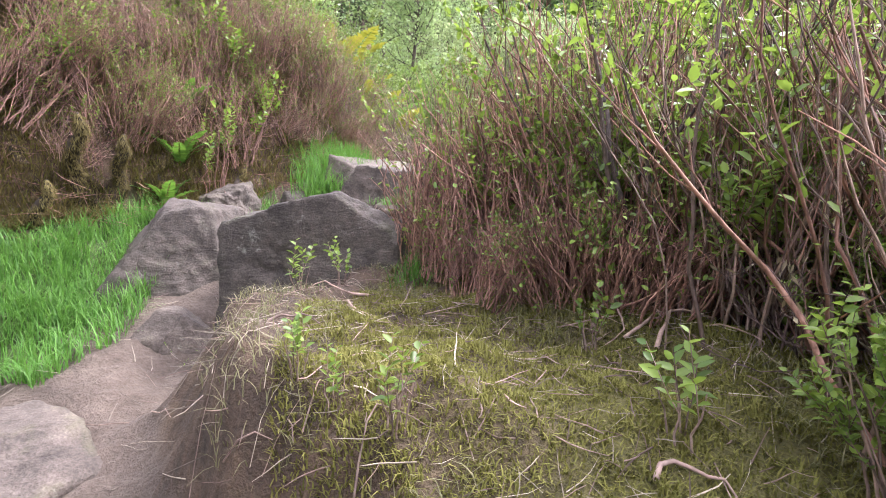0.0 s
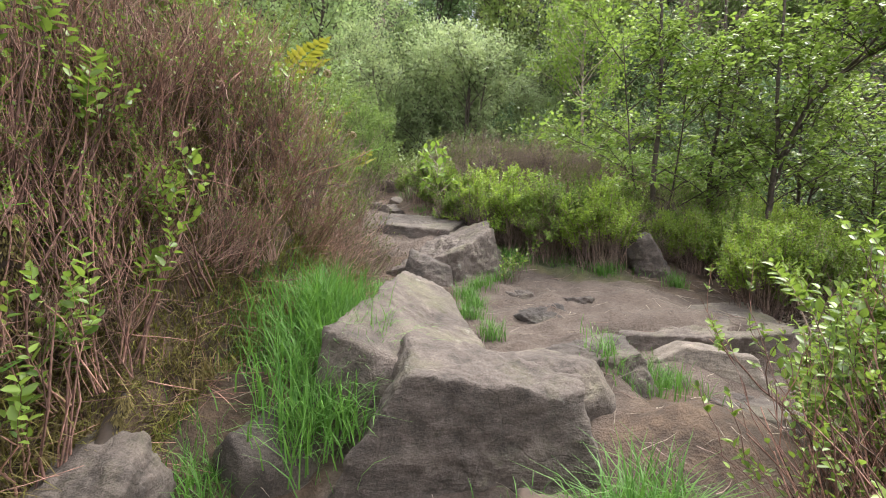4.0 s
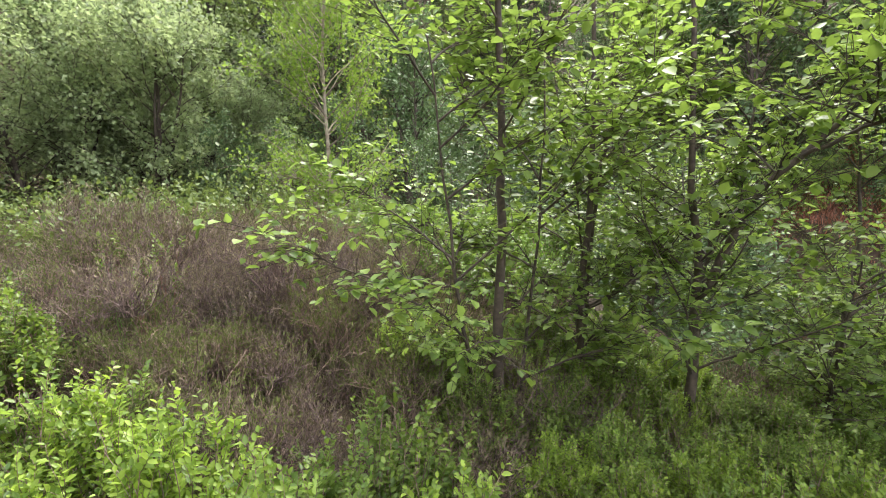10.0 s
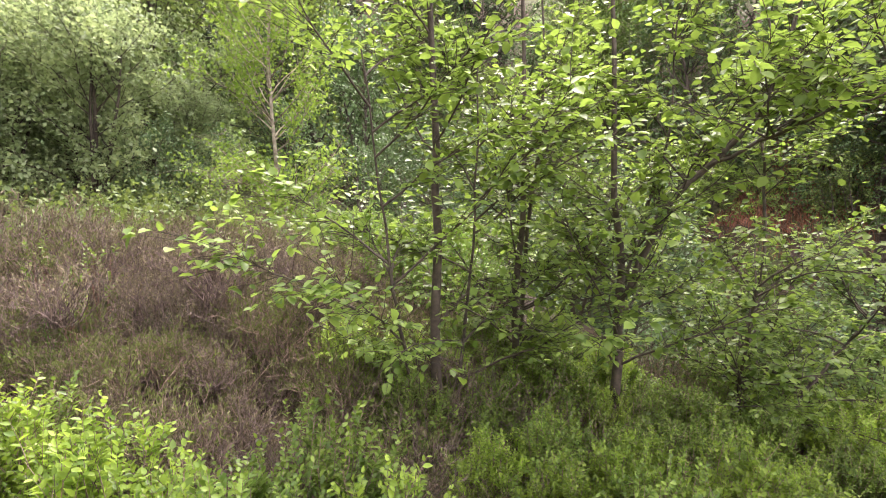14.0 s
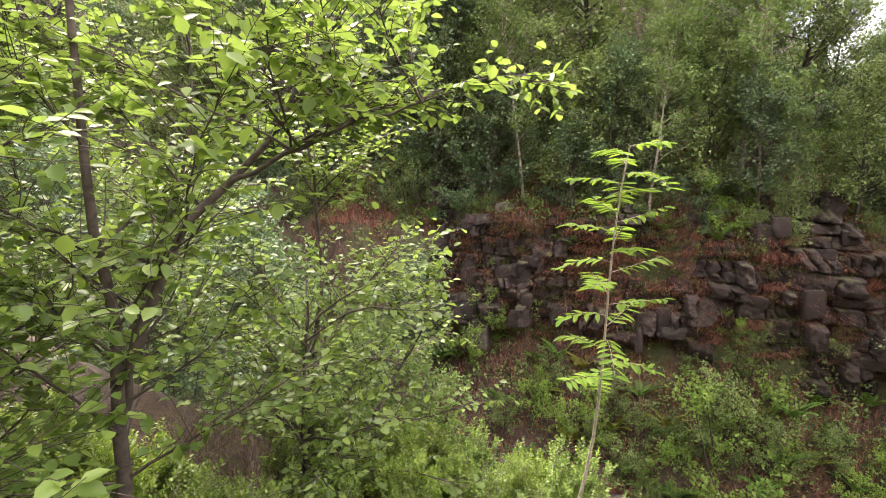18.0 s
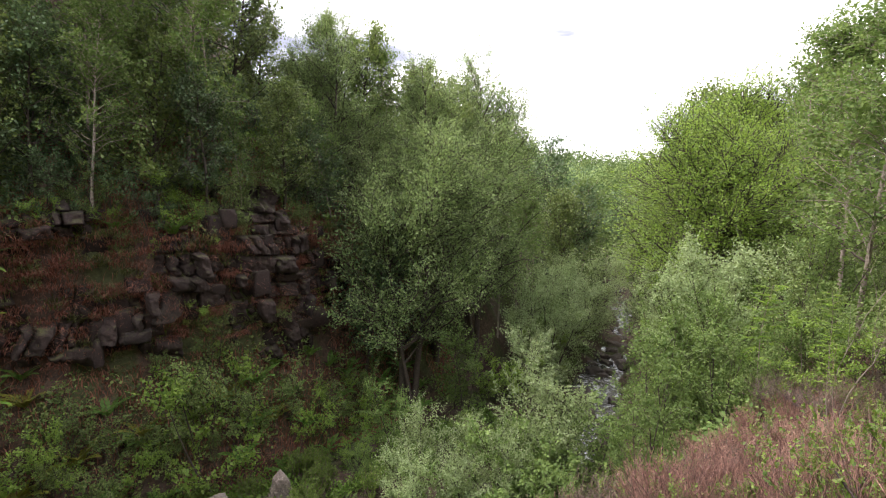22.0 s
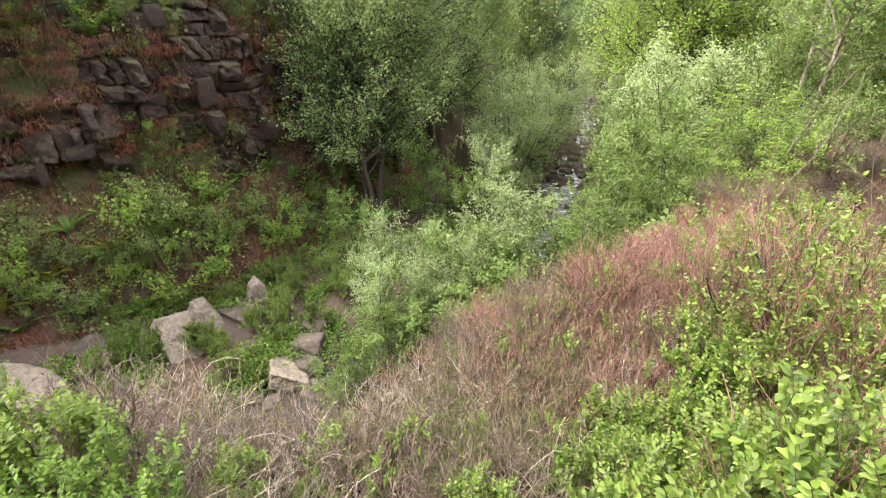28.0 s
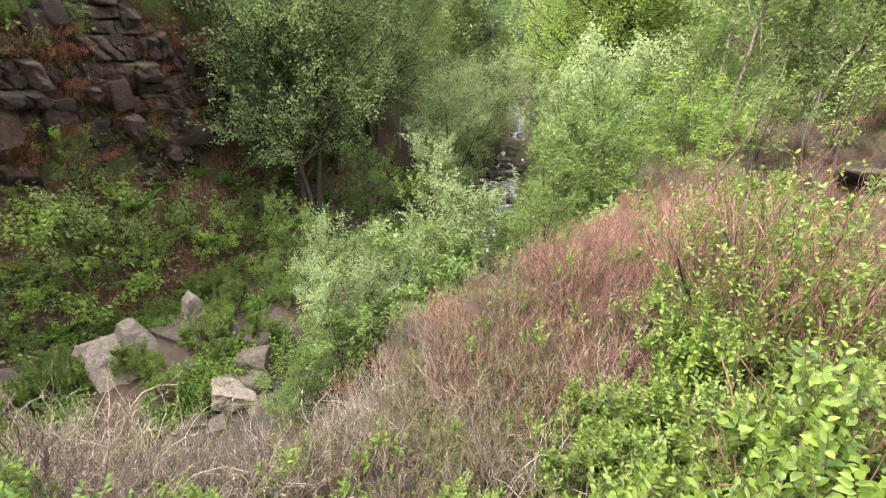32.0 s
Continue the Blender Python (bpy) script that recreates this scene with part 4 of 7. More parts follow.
def bilberry(label, stems, height, radius, nleaf, leaf, mat=None, twig=None):
    """Bilberry bush: thin stems that end in upright shoots, leaves set alternately along each shoot."""
    ob = plant("bilberry_bush", label, "bush", "bilberry bushes")
    ns = max(5, stems // 4)
    a = np.arange(ns) * 2.4 + rand(ns, -0.4, 0.4)
    rr = np.sqrt((np.arange(ns) + 0.5) / ns)
    reach = rand(ns, 0.74, 1.16)
    head = np.stack([radius * rr * np.cos(a) * reach, radius * rr * np.sin(a) * reach, height * (0.2 + 0.8 * np.sqrt(1.02 - rr ** 2)) * reach], 1)
    which = np.concatenate([np.arange(ns), RNG.integers(0, ns, stems - ns)])
    tip = head[which] + RNG.normal(scale=0.1 * radius + 0.012, size=(stems, 3))
    base = np.concatenate([tip[:, :2] * 0.45 + RNG.normal(scale=0.12 * radius, size=(stems, 2)), np.full((stems, 1), -0.05)], 1)
    s = np.linspace(0, 1, 6)[None, :, None]
    p = base[:, None] * (1 - s) + tip[:, None] * s
    p[..., 2] += (np.sin(np.pi * s[..., 0]) * 0.08 * height)
    p[:, 1:] += RNG.normal(scale=0.018 * height, size=(stems, 5, 3))
    per = 9
    n = max(4, nleaf // per)
    bp, bw = on_lines(p, n, 0.5, 1.0)
    br = wander(bp, unit(bw * 0.6 + sphere_dirs(n) * 0.62 + np.array([0, 0, 0.6])), leaf * rand(n, 2.2, 4.4), 4, 0.13, 0.12)
    bag = Bag().tubes(p, np.linspace(0.0042, 0.0014, 6)[None] * rand((stems, 1), 0.7, 1.3)).tubes(br, np.linspace(0.0016, 0.0008, 4)[None] * np.ones((n, 1)))
    part("wood", bag, twig or M_TWIG, ob)
    way = unit(br[:, -1] - br[:, 0])
    side = unit(np.cross(way, sphere_dirs(n)))
    foliage = Bag()
    for j in range(per):
        u = (j + 0.7) / per * 3
        i0 = min(int(u), 2)
        q = br[:, i0] * (1 - u + i0) + br[:, i0 + 1] * (u - i0)
        lw = unit(side * (1 if j % 2 else -1) * 0.85 + way * (0.45 + 0.5 * j / per) + RNG.normal(scale=0.22, size=(n, 3)))
        L = leaf * rand(n, 0.75, 1.15) * (1.05 - 0.35 * abs(j - 4) / 4)
        foliage.leaves(q, lw, unit(way * 0.5 + np.array([0, 0, 0.7]) + RNG.normal(scale=0.3, size=(n, 3))), L, L * 0.6)
    part("foliage", foliage, mat or M_BILB, ob)
    return ob


def bare_shrub(label, stems, height, radius, nleaf, leaf, lean=(0, 0), mat=None, twig=None, thick=1.0):
    """Leggy old shrub: dark crowded bare stems, leaves only at the tips and on a few side shoots."""
    ob = plant("leggy_shrub", label, "shrub", "leggy bilberry shrubs")
    a, rr = rand(stems, 0, 2 * np.pi), radius * np.sqrt(rand(stems, 0, 1))
    base = np.stack([rr * np.cos(a), rr * np.sin(a), np.full(stems, -0.06)], 1)
    way = np.stack([np.cos(a) * 0.1 + lean[0], np.sin(a) * 0.1 + lean[1], np.ones(stems)], 1) + RNG.normal(scale=0.11, size=(stems, 3))
    p = wander(base, way, height * rand(stems, 0.7, 1.08), 9, 0.17, 0.08)
    bp, bw = on_lines(p, stems * 3, 0.25, 0.9)
    br = wander(bp, unit(bw + sphere_dirs(len(bp)) * 0.55 + np.array([0, 0, 0.3])), height * rand(len(bp), 0.2, 0.42), 6, 0.13, 0.06)
    b2, w2 = on_lines(br, stems * 4, 0.2, 0.9)
    br2 = wander(b2, unit(w2 + sphere_dirs(len(b2)) * 0.6 + np.array([0, 0, 0.25])), height * rand(len(b2), 0.08, 0.2), 4, 0.12, 0.05)
    bag = Bag().tubes(p, np.linspace(0.0056, 0.0022, 9)[None] * thick * rand((stems, 1), 0.45, 1.5), 4 if thick == 1.0 else 6)
    bag.tubes(br, np.linspace(0.0026, 0.0011, 6)[None] * rand((len(br), 1), 0.7, 1.3)).tubes(br2, np.linspace(0.0019, 0.001, 4)[None] * np.ones((len(br2), 1)))
    part("wood", bag, twig or M_TWIG, ob)
    q1, w1 = on_lines(br2, int(nleaf * 0.8), 0.3, 1.0)
    keep = q1[:, 2] > height * rand(len(q1), 0.2, 0.95)
    q1, w1 = q1[keep], w1[keep]
    q2, w2 = on_lines(p, int(nleaf * 0.12), 0.1, 0.8)
    q, w = np.concatenate([q1, q2]), np.concatenate([w1, w2])
    L = leaf * rand(len(q), 0.6, 1.25)
    part("foliage", Bag().leaves(q, leaf_ways(w, 0.9, 0.3), unit(sphere_dirs(len(q)) * 0.6 + np.array([0, 0, 1.0])), L, L * 0.56), mat or M_BILB, ob)
    return ob


def heather(label, twigs, height, radius, shoots, mat=None, twig=None, wob=0.16, drift=False):
    """Heather bush: dense wiry twigs, the upper parts feathered with tiny scale leaves."""
    ob = plant("heather_drift", label, "heather", "heather drifts") if drift else plant("heather_bush", label, "heather", "heather bushes")
    a, rr = rand(twigs, 0, 2 * np.pi), radius * np.sqrt(rand(twigs, 0, 1))
    base = np.stack([rr * np.cos(a) * 0.55, rr * np.sin(a) * 0.55, np.full(twigs, -0.05)], 1)
    way = np.stack([np.cos(a) * rr / radius * 0.8, np.sin(a) * rr / radius * 0.8, np.ones(twigs)], 1) + RNG.normal(scale=0.12, size=(twigs, 3))
    if drift:
        # several tufts grown together, each fanning out from its own root
        tufts = max(4, twigs // 34)
        ta, tr_ = rand(tufts, 0, 2 * np.pi), radius * np.sqrt(rand(tufts, 0, 1))
        which = RNG.integers(0, tufts, twigs)
        base = np.stack([tr_ * np.cos(ta), tr_ * np.sin(ta), np.full(tufts, -0.05)], 1)[which] + RNG.normal(scale=(0.03, 0.03, 0.0), size=(twigs, 3))
        way = np.concatenate([RNG.normal(scale=0.5, size=(twigs, 2)) + RNG.normal(scale=0.25, size=(tufts, 2))[which], np.ones((twigs, 1))], 1)
    p = wander(base, way, height * rand(twigs, 0.6, 1.1) * (RNG.uniform(0.5, 1.2, tufts)[which] if drift else 1.0), 8, wob * 1.25, 0.07)
    bp, bw = on_lines(p, twigs * (9 if drift else 6), 0.25, 1.0)
    br = wander(bp, unit(bw * 0.8 + sphere_dirs(len(bp)) * (0.75 if drift else 0.5) + np.array([0, 0, 0.35])), height * rand(len(bp), 0.07, 0.22), 4, 0.32, 0.12)
    bag = Bag().tubes(p, np.linspace(0.0036, 0.0012, 8)[None] * rand((twigs, 1), 0.6, 1.3)).tubes(br, np.linspace(0.0014, 0.0007, 4)[None] * np.ones((len(br), 1)))
    part("wood", bag, twig or M_TWIG, ob)
    if shoots:
        q, w = on_lines(br, shoots, 0.25, 1.0)
        keep = q[:, 2] > height * RNG.uniform(0.0, 0.75, len(q))
        q, w = q[keep], w[keep]
        n = len(q)
        L = rand(n, 0.012, 0.034) * (height / 0.5)
        part("foliage", Bag().leaves(q, unit(w + sphere_dirs(n) * 0.6 + np.array([0, 0, 0.3])), sphere_dirs(n), L, L * 0.26, 0.2, False), mat or M_HEATH, ob)
    return ob


def frond_bag(n, length, pairs, width, arch, tilt, two_rows=False):
    """n fronds round one base."""
    stalk, blades = Bag(), Bag()
    for k in range(n):
        a = 2 * np.pi * k / n + RNG.uniform(-0.35, 0.35)
        L, t = length * RNG.uniform(0.75, 1.1), tilt + RNG.uniform(-0.2, 0.2)
        s = np.linspace(0, 1, 9)
        out, up = np.array([np.cos(a), np.sin(a), 0]), np.array([0, 0, 1.0])
        ang = t + arch * s
        step = np.cos(ang)[:, None] * up + np.sin(ang)[:, None] * out
        line = np.concatenate([[np.zeros(3)], np.cumsum((step[1:] + step[:-1]) / 2 * L / 8, 0)])
        stalk.tubes(line[None], np.linspace(0.004, 0.0012, 9)[None] * L)
        u = np.linspace(0.16, 0.99, pairs)
        pos = np.stack([np.interp(u, s, line[:, i]) for i in range(3)], 1)
        way = unit(np.stack([np.interp(u, s, step[:, i]) for i in range(3)], 1))
        side = np.array([-np.sin(a), np.cos(a), 0])
        prof = width * L * np.clip(np.sin(np.pi * (0.12 + 0.88 * u)) ** 0.7, 0.08, 1)
        nrm = np.cross(way, side)
        for sg in (1, -1):
            blades.leaves(pos, unit(sg * side + way * 0.35 + RNG.normal(scale=0.08, size=pos.shape)), nrm * sg, prof, L * 0.92 / pairs * 1.25, 0.15, True)
    return stalk, blades


def fern(label, n, length, pairs=18, width=0.16, arch=1.1, tilt=0.35, mat=None, name="fern", stalk_mat=None):
    ob = plant(name, label, "fern", "ferns of the ravine")
    st, bl = frond_bag(n, length, pairs, width, arch, tilt)
    tagged(part("stalk", st, stalk_mat or M_FERN, ob), kind="stuff")
    part("frond", bl, mat or M_FERN, ob)
    return ob


def tree(name, label, height, trunk_r, crown_lo, spread_, limbs, twigs, nleaf, leaf, mat, bark, stems=1, lean=0.08, up=0.35, droop=0.0, group="", fine=False, round_=True, wob=0.07, sprays=3):
    """Trunk with limbs, twigs and a crown of single leaves."""
    ob = plant(name, label, "tree", group)
    st = np.zeros((stems, 3))
    st[:, :2] = RNG.normal(scale=0.16 * (stems > 1), size=(stems, 2))
    st[:, 2] = -0.25
    way = np.concatenate([RNG.normal(scale=lean * (1.6 if stems > 1 else 1), size=(stems, 2)), np.ones((stems, 1))], 1)
    hs = height * (rand(stems, 0.75, 1.0) if stems > 1 else np.ones(1))
    trunk = wander(st, way, hs + 0.25, 14, wob * 0.6, 0.05)
    thick0 = np.linspace(1, 0.12, 14)[None] ** 0.9 * trunk_r * rand((stems, 1), 0.75, 1.05)
    for k in range(stems):
        part("trunk", Bag().tubes(trunk[k:k + 1], thick0[k:k + 1], 7), bark, ob, smooth=True)
    wood = Bag()
    s = rand(limbs, crown_lo, 0.97)
    which = RNG.integers(0, stems, limbs)
    f = s * 13
    i0 = np.minimum(f.astype(int), 12)
    pos = trunk[which, i0] * (1 - (f - i0)[:, None]) + trunk[which, i0 + 1] * (f - i0)[:, None]
    a = np.arange(limbs) * 2.4 + rand(limbs, -0.5, 0.5)
    u = (s - crown_lo) / (1 - crown_lo)
    shape = np.sqrt(np.clip(1 - (1.25 * u - 0.35) ** 2 * 0.95, 0.05, 1)) if round_ else (1.02 - u) ** 0.8
    length = spread_ * shape * rand(limbs, 0.75, 1.1)
    lw = np.stack([np.cos(a), np.sin(a), up + 0.9 * u * (1 if round_ else 0.25)], 1)
    limb = wander(pos, lw, length, 8, wob * 1.6, 0.03 - droop)
    thick = trunk_r * (0.32 - 0.22 * u)[:, None] * np.linspace(1, 0.2, 8)[None]
    thick = np.maximum(thick, 0.004)
    if fine:
        for k in range(limbs):
            part("limb", Bag().tubes(limb[k:k + 1], thick[k:k + 1], 5), bark, ob, smooth=True)
    else:
        wood.tubes(limb, thick, 5)
    tp, tw_ = on_lines(limb, twigs, 0.2, 1.0)
    tl = spread_ * rand(twigs, 0.18, 0.42)
    tws = wander(tp, unit(tw_ * 0.7 + sphere_dirs(twigs) * 0.75 + np.array([0, 0, 0.15 - 2 * droop])), tl, 5, wob * 2, -droop)
    wood.tubes(tws, np.linspace(0.5, 0.15, 5)[None] * np.maximum(trunk_r * 0.12, 0.003) * np.ones((twigs, 1)), 3)
    part("wood", wood, bark, ob, smooth=True)
    q, w = on_lines(tws, nleaf, 0.1, 1.0)
    if sprays:
        q = q + RNG.normal(scale=leaf * sprays * 0.35, size=q.shape)
    L = leaf * rand(nleaf, 0.65, 1.2)
    crown = Bag().leaves(q, unit(w * 0.4 + sphere_dirs(nleaf) * 0.9 + np.array([0, 0, -0.15 - droop])), unit(sphere_dirs(nleaf) * 0.75 + np.array([0, 0, 1.0])), L, L * 0.72, 0.2, fine)
    part("crown", crown, mat, ob)
    return ob


def guided_tree(name, label, place, stems, limbs, reach, twigs, nleaf, leaf, mat, bark, lo, group):
    """Tree whose stems follow given bends; limbs, twigs and leaves grow from them in level sprays."""
    ob = plant(name, label, "tree", group)
    lines = []
    for bends, thick in stems:
        bends = np.array(bends, float)
        u = np.linspace(0, len(bends) - 1, 16)
        line = np.stack([np.interp(u, np.arange(len(bends)), bends[:, i]) for i in range(3)], 1)
        line[1:-1] = (line[:-2] + 2 * line[1:-1] + line[2:]) / 4
        line[1:] += RNG.normal(scale=0.008, size=(15, 3))
        lines.append(line)
        part("trunk", Bag().tubes(line[None], np.linspace(thick, thick * 0.25, 16)[None], 7), bark, ob, smooth=True)
    lines = np.array(lines)
    pos, way = on_lines(lines, limbs, 0.0, 1.0)
    keep = pos[:, 2] > lo
    pos, way = pos[keep], way[keep]
    n = len(pos)
    a = np.arange(n) * 2.4 + rand(n, -0.6, 0.6)
    top = max(float(l[-1, 2]) for l in lines)
    u = (pos[:, 2] - lo) / (top - lo)
    limb = wander(pos, np.stack([np.cos(a), np.sin(a), 0.3 + 0.6 * u], 1) + way * 0.3, reach * (1.05 - 0.55 * u) * rand(n, 0.55, 1.1), 8, 0.11, 0.0)
    thick = np.linspace(1, 0.2, 8)[None] * (0.0085 - 0.004 * u)[:, None]
    for k in range(n):
        part("limb", Bag().tubes(limb[k:k + 1], thick[k:k + 1], 5), bark, ob, smooth=True)
    tp, tw_ = on_lines(limb, twigs, 0.15, 1.0)
    flat = np.array([1.0, 1.0, 0.4])
    tws = wander(tp, unit(tw_ * 0.7 + sphere_dirs(twigs) * 0.8 * flat), reach * rand(twigs, 0.16, 0.36), 5, 0.13, -0.02)
    part("wood", Bag().tubes(tws, np.linspace(0.0024, 0.001, 5)[None] * np.ones((twigs, 1)), 3), bark, ob, smooth=True)
    q, w = on_lines(tws, nleaf, 0.05, 1.0)
    L = leaf * rand(nleaf, 0.6, 1.2)
    part("crown", Bag().leaves(q, unit(w * 0.5 + sphere_dirs(nleaf) * 0.9 * flat + np.array([0, 0, -0.22])), unit(sphere_dirs(nleaf) * 0.5 + np.array([0, 0, 1.0])), L, L * 0.74, 0.2), mat, ob)
    ob.matrix_basis = pose(*place)
    return ob


def put(ob, x, y, turn=0.0, scale=1.0, sink=0.0, tilt=(0, 0)):
    ob.matrix_basis = pose(x, y, gz(x, y) - sink, tilt[0], tilt[1], turn) @ Matrix.Scale(scale, 4)
    return ob


def more(ob, x, y, turn=0.0, scale=1.0, sink=0.0, tilt=(0, 0), label=""):
    c = copy_thing(ob, pose(x, y, gz(x, y) - sink, tilt[0], tilt[1], turn))
    c.scale = (scale,) * 3
    return tagged(c, label)


def sow(kinds, places, rng, lo=0.8, hi=1.2, sink=0.0, lean=6, used=None):
    """First of each kind goes to the first places, then copies."""
    used = set() if used is None else used
    for x, y in places:
        k = int(rng.integers(len(kinds)))
        kw = dict(turn=rng.uniform(0, 360), scale=rng.uniform(lo, hi), sink=sink, tilt=(rng.uniform(-lean, lean), rng.uniform(-lean, lean)))
        if k in used:
            more(kinds[k], x, y, **kw)
        else:
            used.add(k)
            put(kinds[k], x, y, **kw)
    for k in range(len(kinds)):
        if k not in used:
            x, y = places[k % len(places)]
            put(kinds[k], x + 0.1, y + 0.1)
    return used


def places_in(n, x0, x1, y0, y1, rng, ok=None, gap=0.0):
    out = []
    for _ in range(n * 30):
        if len(out) >= n:
            break
        x, y = rng.uniform(x0, x1), rng.uniform(y0, y1)
        if ok and not ok(x, y):
            continue
        if gap and any((x - a) ** 2 + (y - b) ** 2 < gap * gap for a, b in out):
            continue
        out.append((x, y))
    return out


def near_line(x, y, line, d):
    for (a, b), (c, e) in zip(line, line[1:]):
        ux, uy = c - a, e - b
        t = max(0, min(1, ((x - a) * ux + (y - b) * uy) / (ux * ux + uy * uy)))
        if (x - a - t * ux) ** 2 + (y - b - t * uy) ** 2 < d * d:
            return True
    return False


WALKED = [(1.75, -2.6), (1.58, -2.1), (1.1, -1.6), (0.65, -1.3), (0.0, 0.0), (-0.1, 1.0), (0.15, 2.0), (0.65, 3.4), (1.35, 3.5), (1.65, 2.7), (1.9, 2.65)]


def trail_x(y):
    return float(along(y, TY, TX))


def bank_x(y):
    return float(along(y, [-8, -1, 1, 2.1, 2.6, 4.2, 5.5, 8.6, 12, 20], [-1.2, -1.8, -1.25, -1.0, -0.82, -0.95, -1.9, -2.7, -4.1, -6.5]))


pr = np.random.default_rng(21)

def thicket(x, y):
    """Where the leggy thicket stands: right of the first steps, leaving the mossy hollow free."""
    return (y > 0.3 - 0.6 * (x - 0.85) or x > 2.2) and x > 0.85 + 0.5 * max(0, y - 0.5) and not (x > 1.72 and y > -0.3) and not near_line(x, y, WALKED, 0.42)


# leggy shrubs in a thicket below the path
SHRUB = [bare_shrub("leggy bilberry with crowded dark stems and leafy tips", 40, 1.15, 0.26, 1900, 0.031, (0.03, 0.03), twig=M_REDTWIG),
         bare_shrub("leggy bilberry with crowded red-brown stems", 46, 1.05, 0.28, 1600, 0.03, (0.06, 0.0), twig=M_REDTWIG),
         bare_shrub("leggy bilberry leaning over mossy ground", 38, 1.2, 0.24, 1800, 0.031, (0.16, 0.05), twig=M_REDTWIG)]
pl = places_in(46, 0.75, 2.4, -1.1, 1.3, pr, thicket, 0.16)
sow(SHRUB, [p for p in pl if p[1] < -0.15 and p[0] < 1.9], pr, 0.95, 1.25)
for x, y in pl:
    if y >= -0.15 or x >= 1.9:
        more(SHRUB[int(pr.integers(3))], x, y, pr.uniform(0, 360), pr.uniform(0.68, 0.9) if y < 0.4 else pr.uniform(0.55, 0.8), tilt=(pr.uniform(-6, 6), pr.uniform(-6, 6)))
GREENSHRUB = [bilberry("bright green bilberry with large fresh leaves", 44, 0.9, 0.28, 1900, 0.042), bilberry("tall fresh green bilberry bush", 40, 0.8, 0.26, 1700, 0.038)]
sow(GREENSHRUB, [(1.15, 0.75), (1.35, 1.0), (1.3, 0.85), (1.45, 0.75), (1.5, 1.05)], pr, 0.85, 1.1)
OLDSTEM = [bare_shrub("old gnarled shrub with thick dark forking stems", 6, 1.3, 0.07, 420, 0.036, (0.14, 0.02), twig=M_DARKTWIG, thick=2.3), bare_shrub("tall dark-stemmed old shrub over moss", 5, 1.35, 0.05, 380, 0.036, (0.02, 0.06), twig=M_DARKTWIG, thick=2.1)]
sow(OLDSTEM, [(1.8, -0.46), (1.92, -0.26), (2.06, -0.4), (1.6, -0.12)], pr, 0.75, 0.88, lean=6)
REDSTEM = bare_shrub("low crowded red-brown twigs of old bilberry", 60, 0.6, 0.2, 560, 0.034, twig=M_REDTWIG)
put(REDSTEM, 1.0, 0.02, 0, 0.9)
for x, y, k in ((1.02, -0.2, 0.5), (1.16, -0.32, 0.5), (1.3, -0.3, 0.6), (1.45, -0.5, 0.5), (1.62, -0.52, 0.6), (1.3, -0.52, 0.4), (1.75, -0.6, 0.6), (1.88, -0.42, 0.8), (0.9, -0.1, 0.5), (1.5, -0.38, 0.7)):
    more(REDSTEM, x, y, pr.uniform(0, 360), k, tilt=(pr.uniform(-20, 20), pr.uniform(-20, 20)))
for x, y, k in ((1.12, -0.12, 0.8), (1.28, -0.06, 0.9), (1.42, -0.22, 0.9), (1.56, -0.1, 1.0), (1.72, -0.32, 0.9), (1.9, -0.12, 1.0), (1.2, 0.14, 1.0), (1.48, 0.1, 1.0), (0.9, 0.2, 0.8), (1.6, -0.42, 0.7), (1.36, -0.4, 0.5), (2.05, -0.35, 0.9), (1.3, 0.3, 1.0)):
    more(REDSTEM, x, y, pr.uniform(0, 360), k, tilt=(pr.uniform(-10, 10), pr.uniform(-10, 10)))

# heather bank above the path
HEATH = [heather("old brown heather bush with wiry twigs", 90, 0.62, 0.34, 1100, twig=M_SUNTWIG), heather("tall straggling green-brown heather bush", 80, 0.8, 0.3, 1300, M_HEATHG),
         heather("red-brown heather bush, half dead", 110, 0.6, 0.36, 300, twig=M_SUNTWIG, wob=0.24)]
pl = places_in(105, -3.4, -0.9, -1.8, 5.6, pr, lambda x, y: bank_x(y) - 1.9 < x < bank_x(y) - (0.42 if y < 2.4 else 0.2), 0.22)
pl += [(-1.0, 3.5), (-0.95, 3.1), (-1.2, 4.3), (-0.95, 4.15), (-1.3, 5.3), (-1.6, 5.9), (-1.7, 6.4), (-1.85, 6.9), (-2.1, 7.5), (-2.3, 8.2)]
sow(HEATH, pl, pr, 0.6, 1.0, lean=24)
pl = places_in(34, -2.4, -0.8, -0.5, 5.2, pr, lambda x, y: bank_x(y) - 0.9 < x < bank_x(y) - 0.2, 0.2)
for x, y in pl:
    more(SHRUB[int(pr.integers(3))], x, y, pr.uniform(0, 360), pr.uniform(0.4, 0.62), tilt=(pr.uniform(-8, 8), pr.uniform(0, 20)))

BANKSPRIG = bilberry('sparse bilberry sprigs in old heather', 16, 0.55, 0.2, 200, 0.043, twig=M_REDTWIG)
bp_ = places_in(34, -2.9, -0.7, -1.2, 5.4, pr, lambda x, y: bank_x(y) - 1.1 < x < bank_x(y) - 0.02, 0.2)
put(BANKSPRIG, *bp_[0])
for x, y in bp_[1:]:
    more(BANKSPRIG, x, y, pr.uniform(0, 360), pr.uniform(0.9, 1.4), tilt=(pr.uniform(-10, 10), pr.uniform(0, 25)))

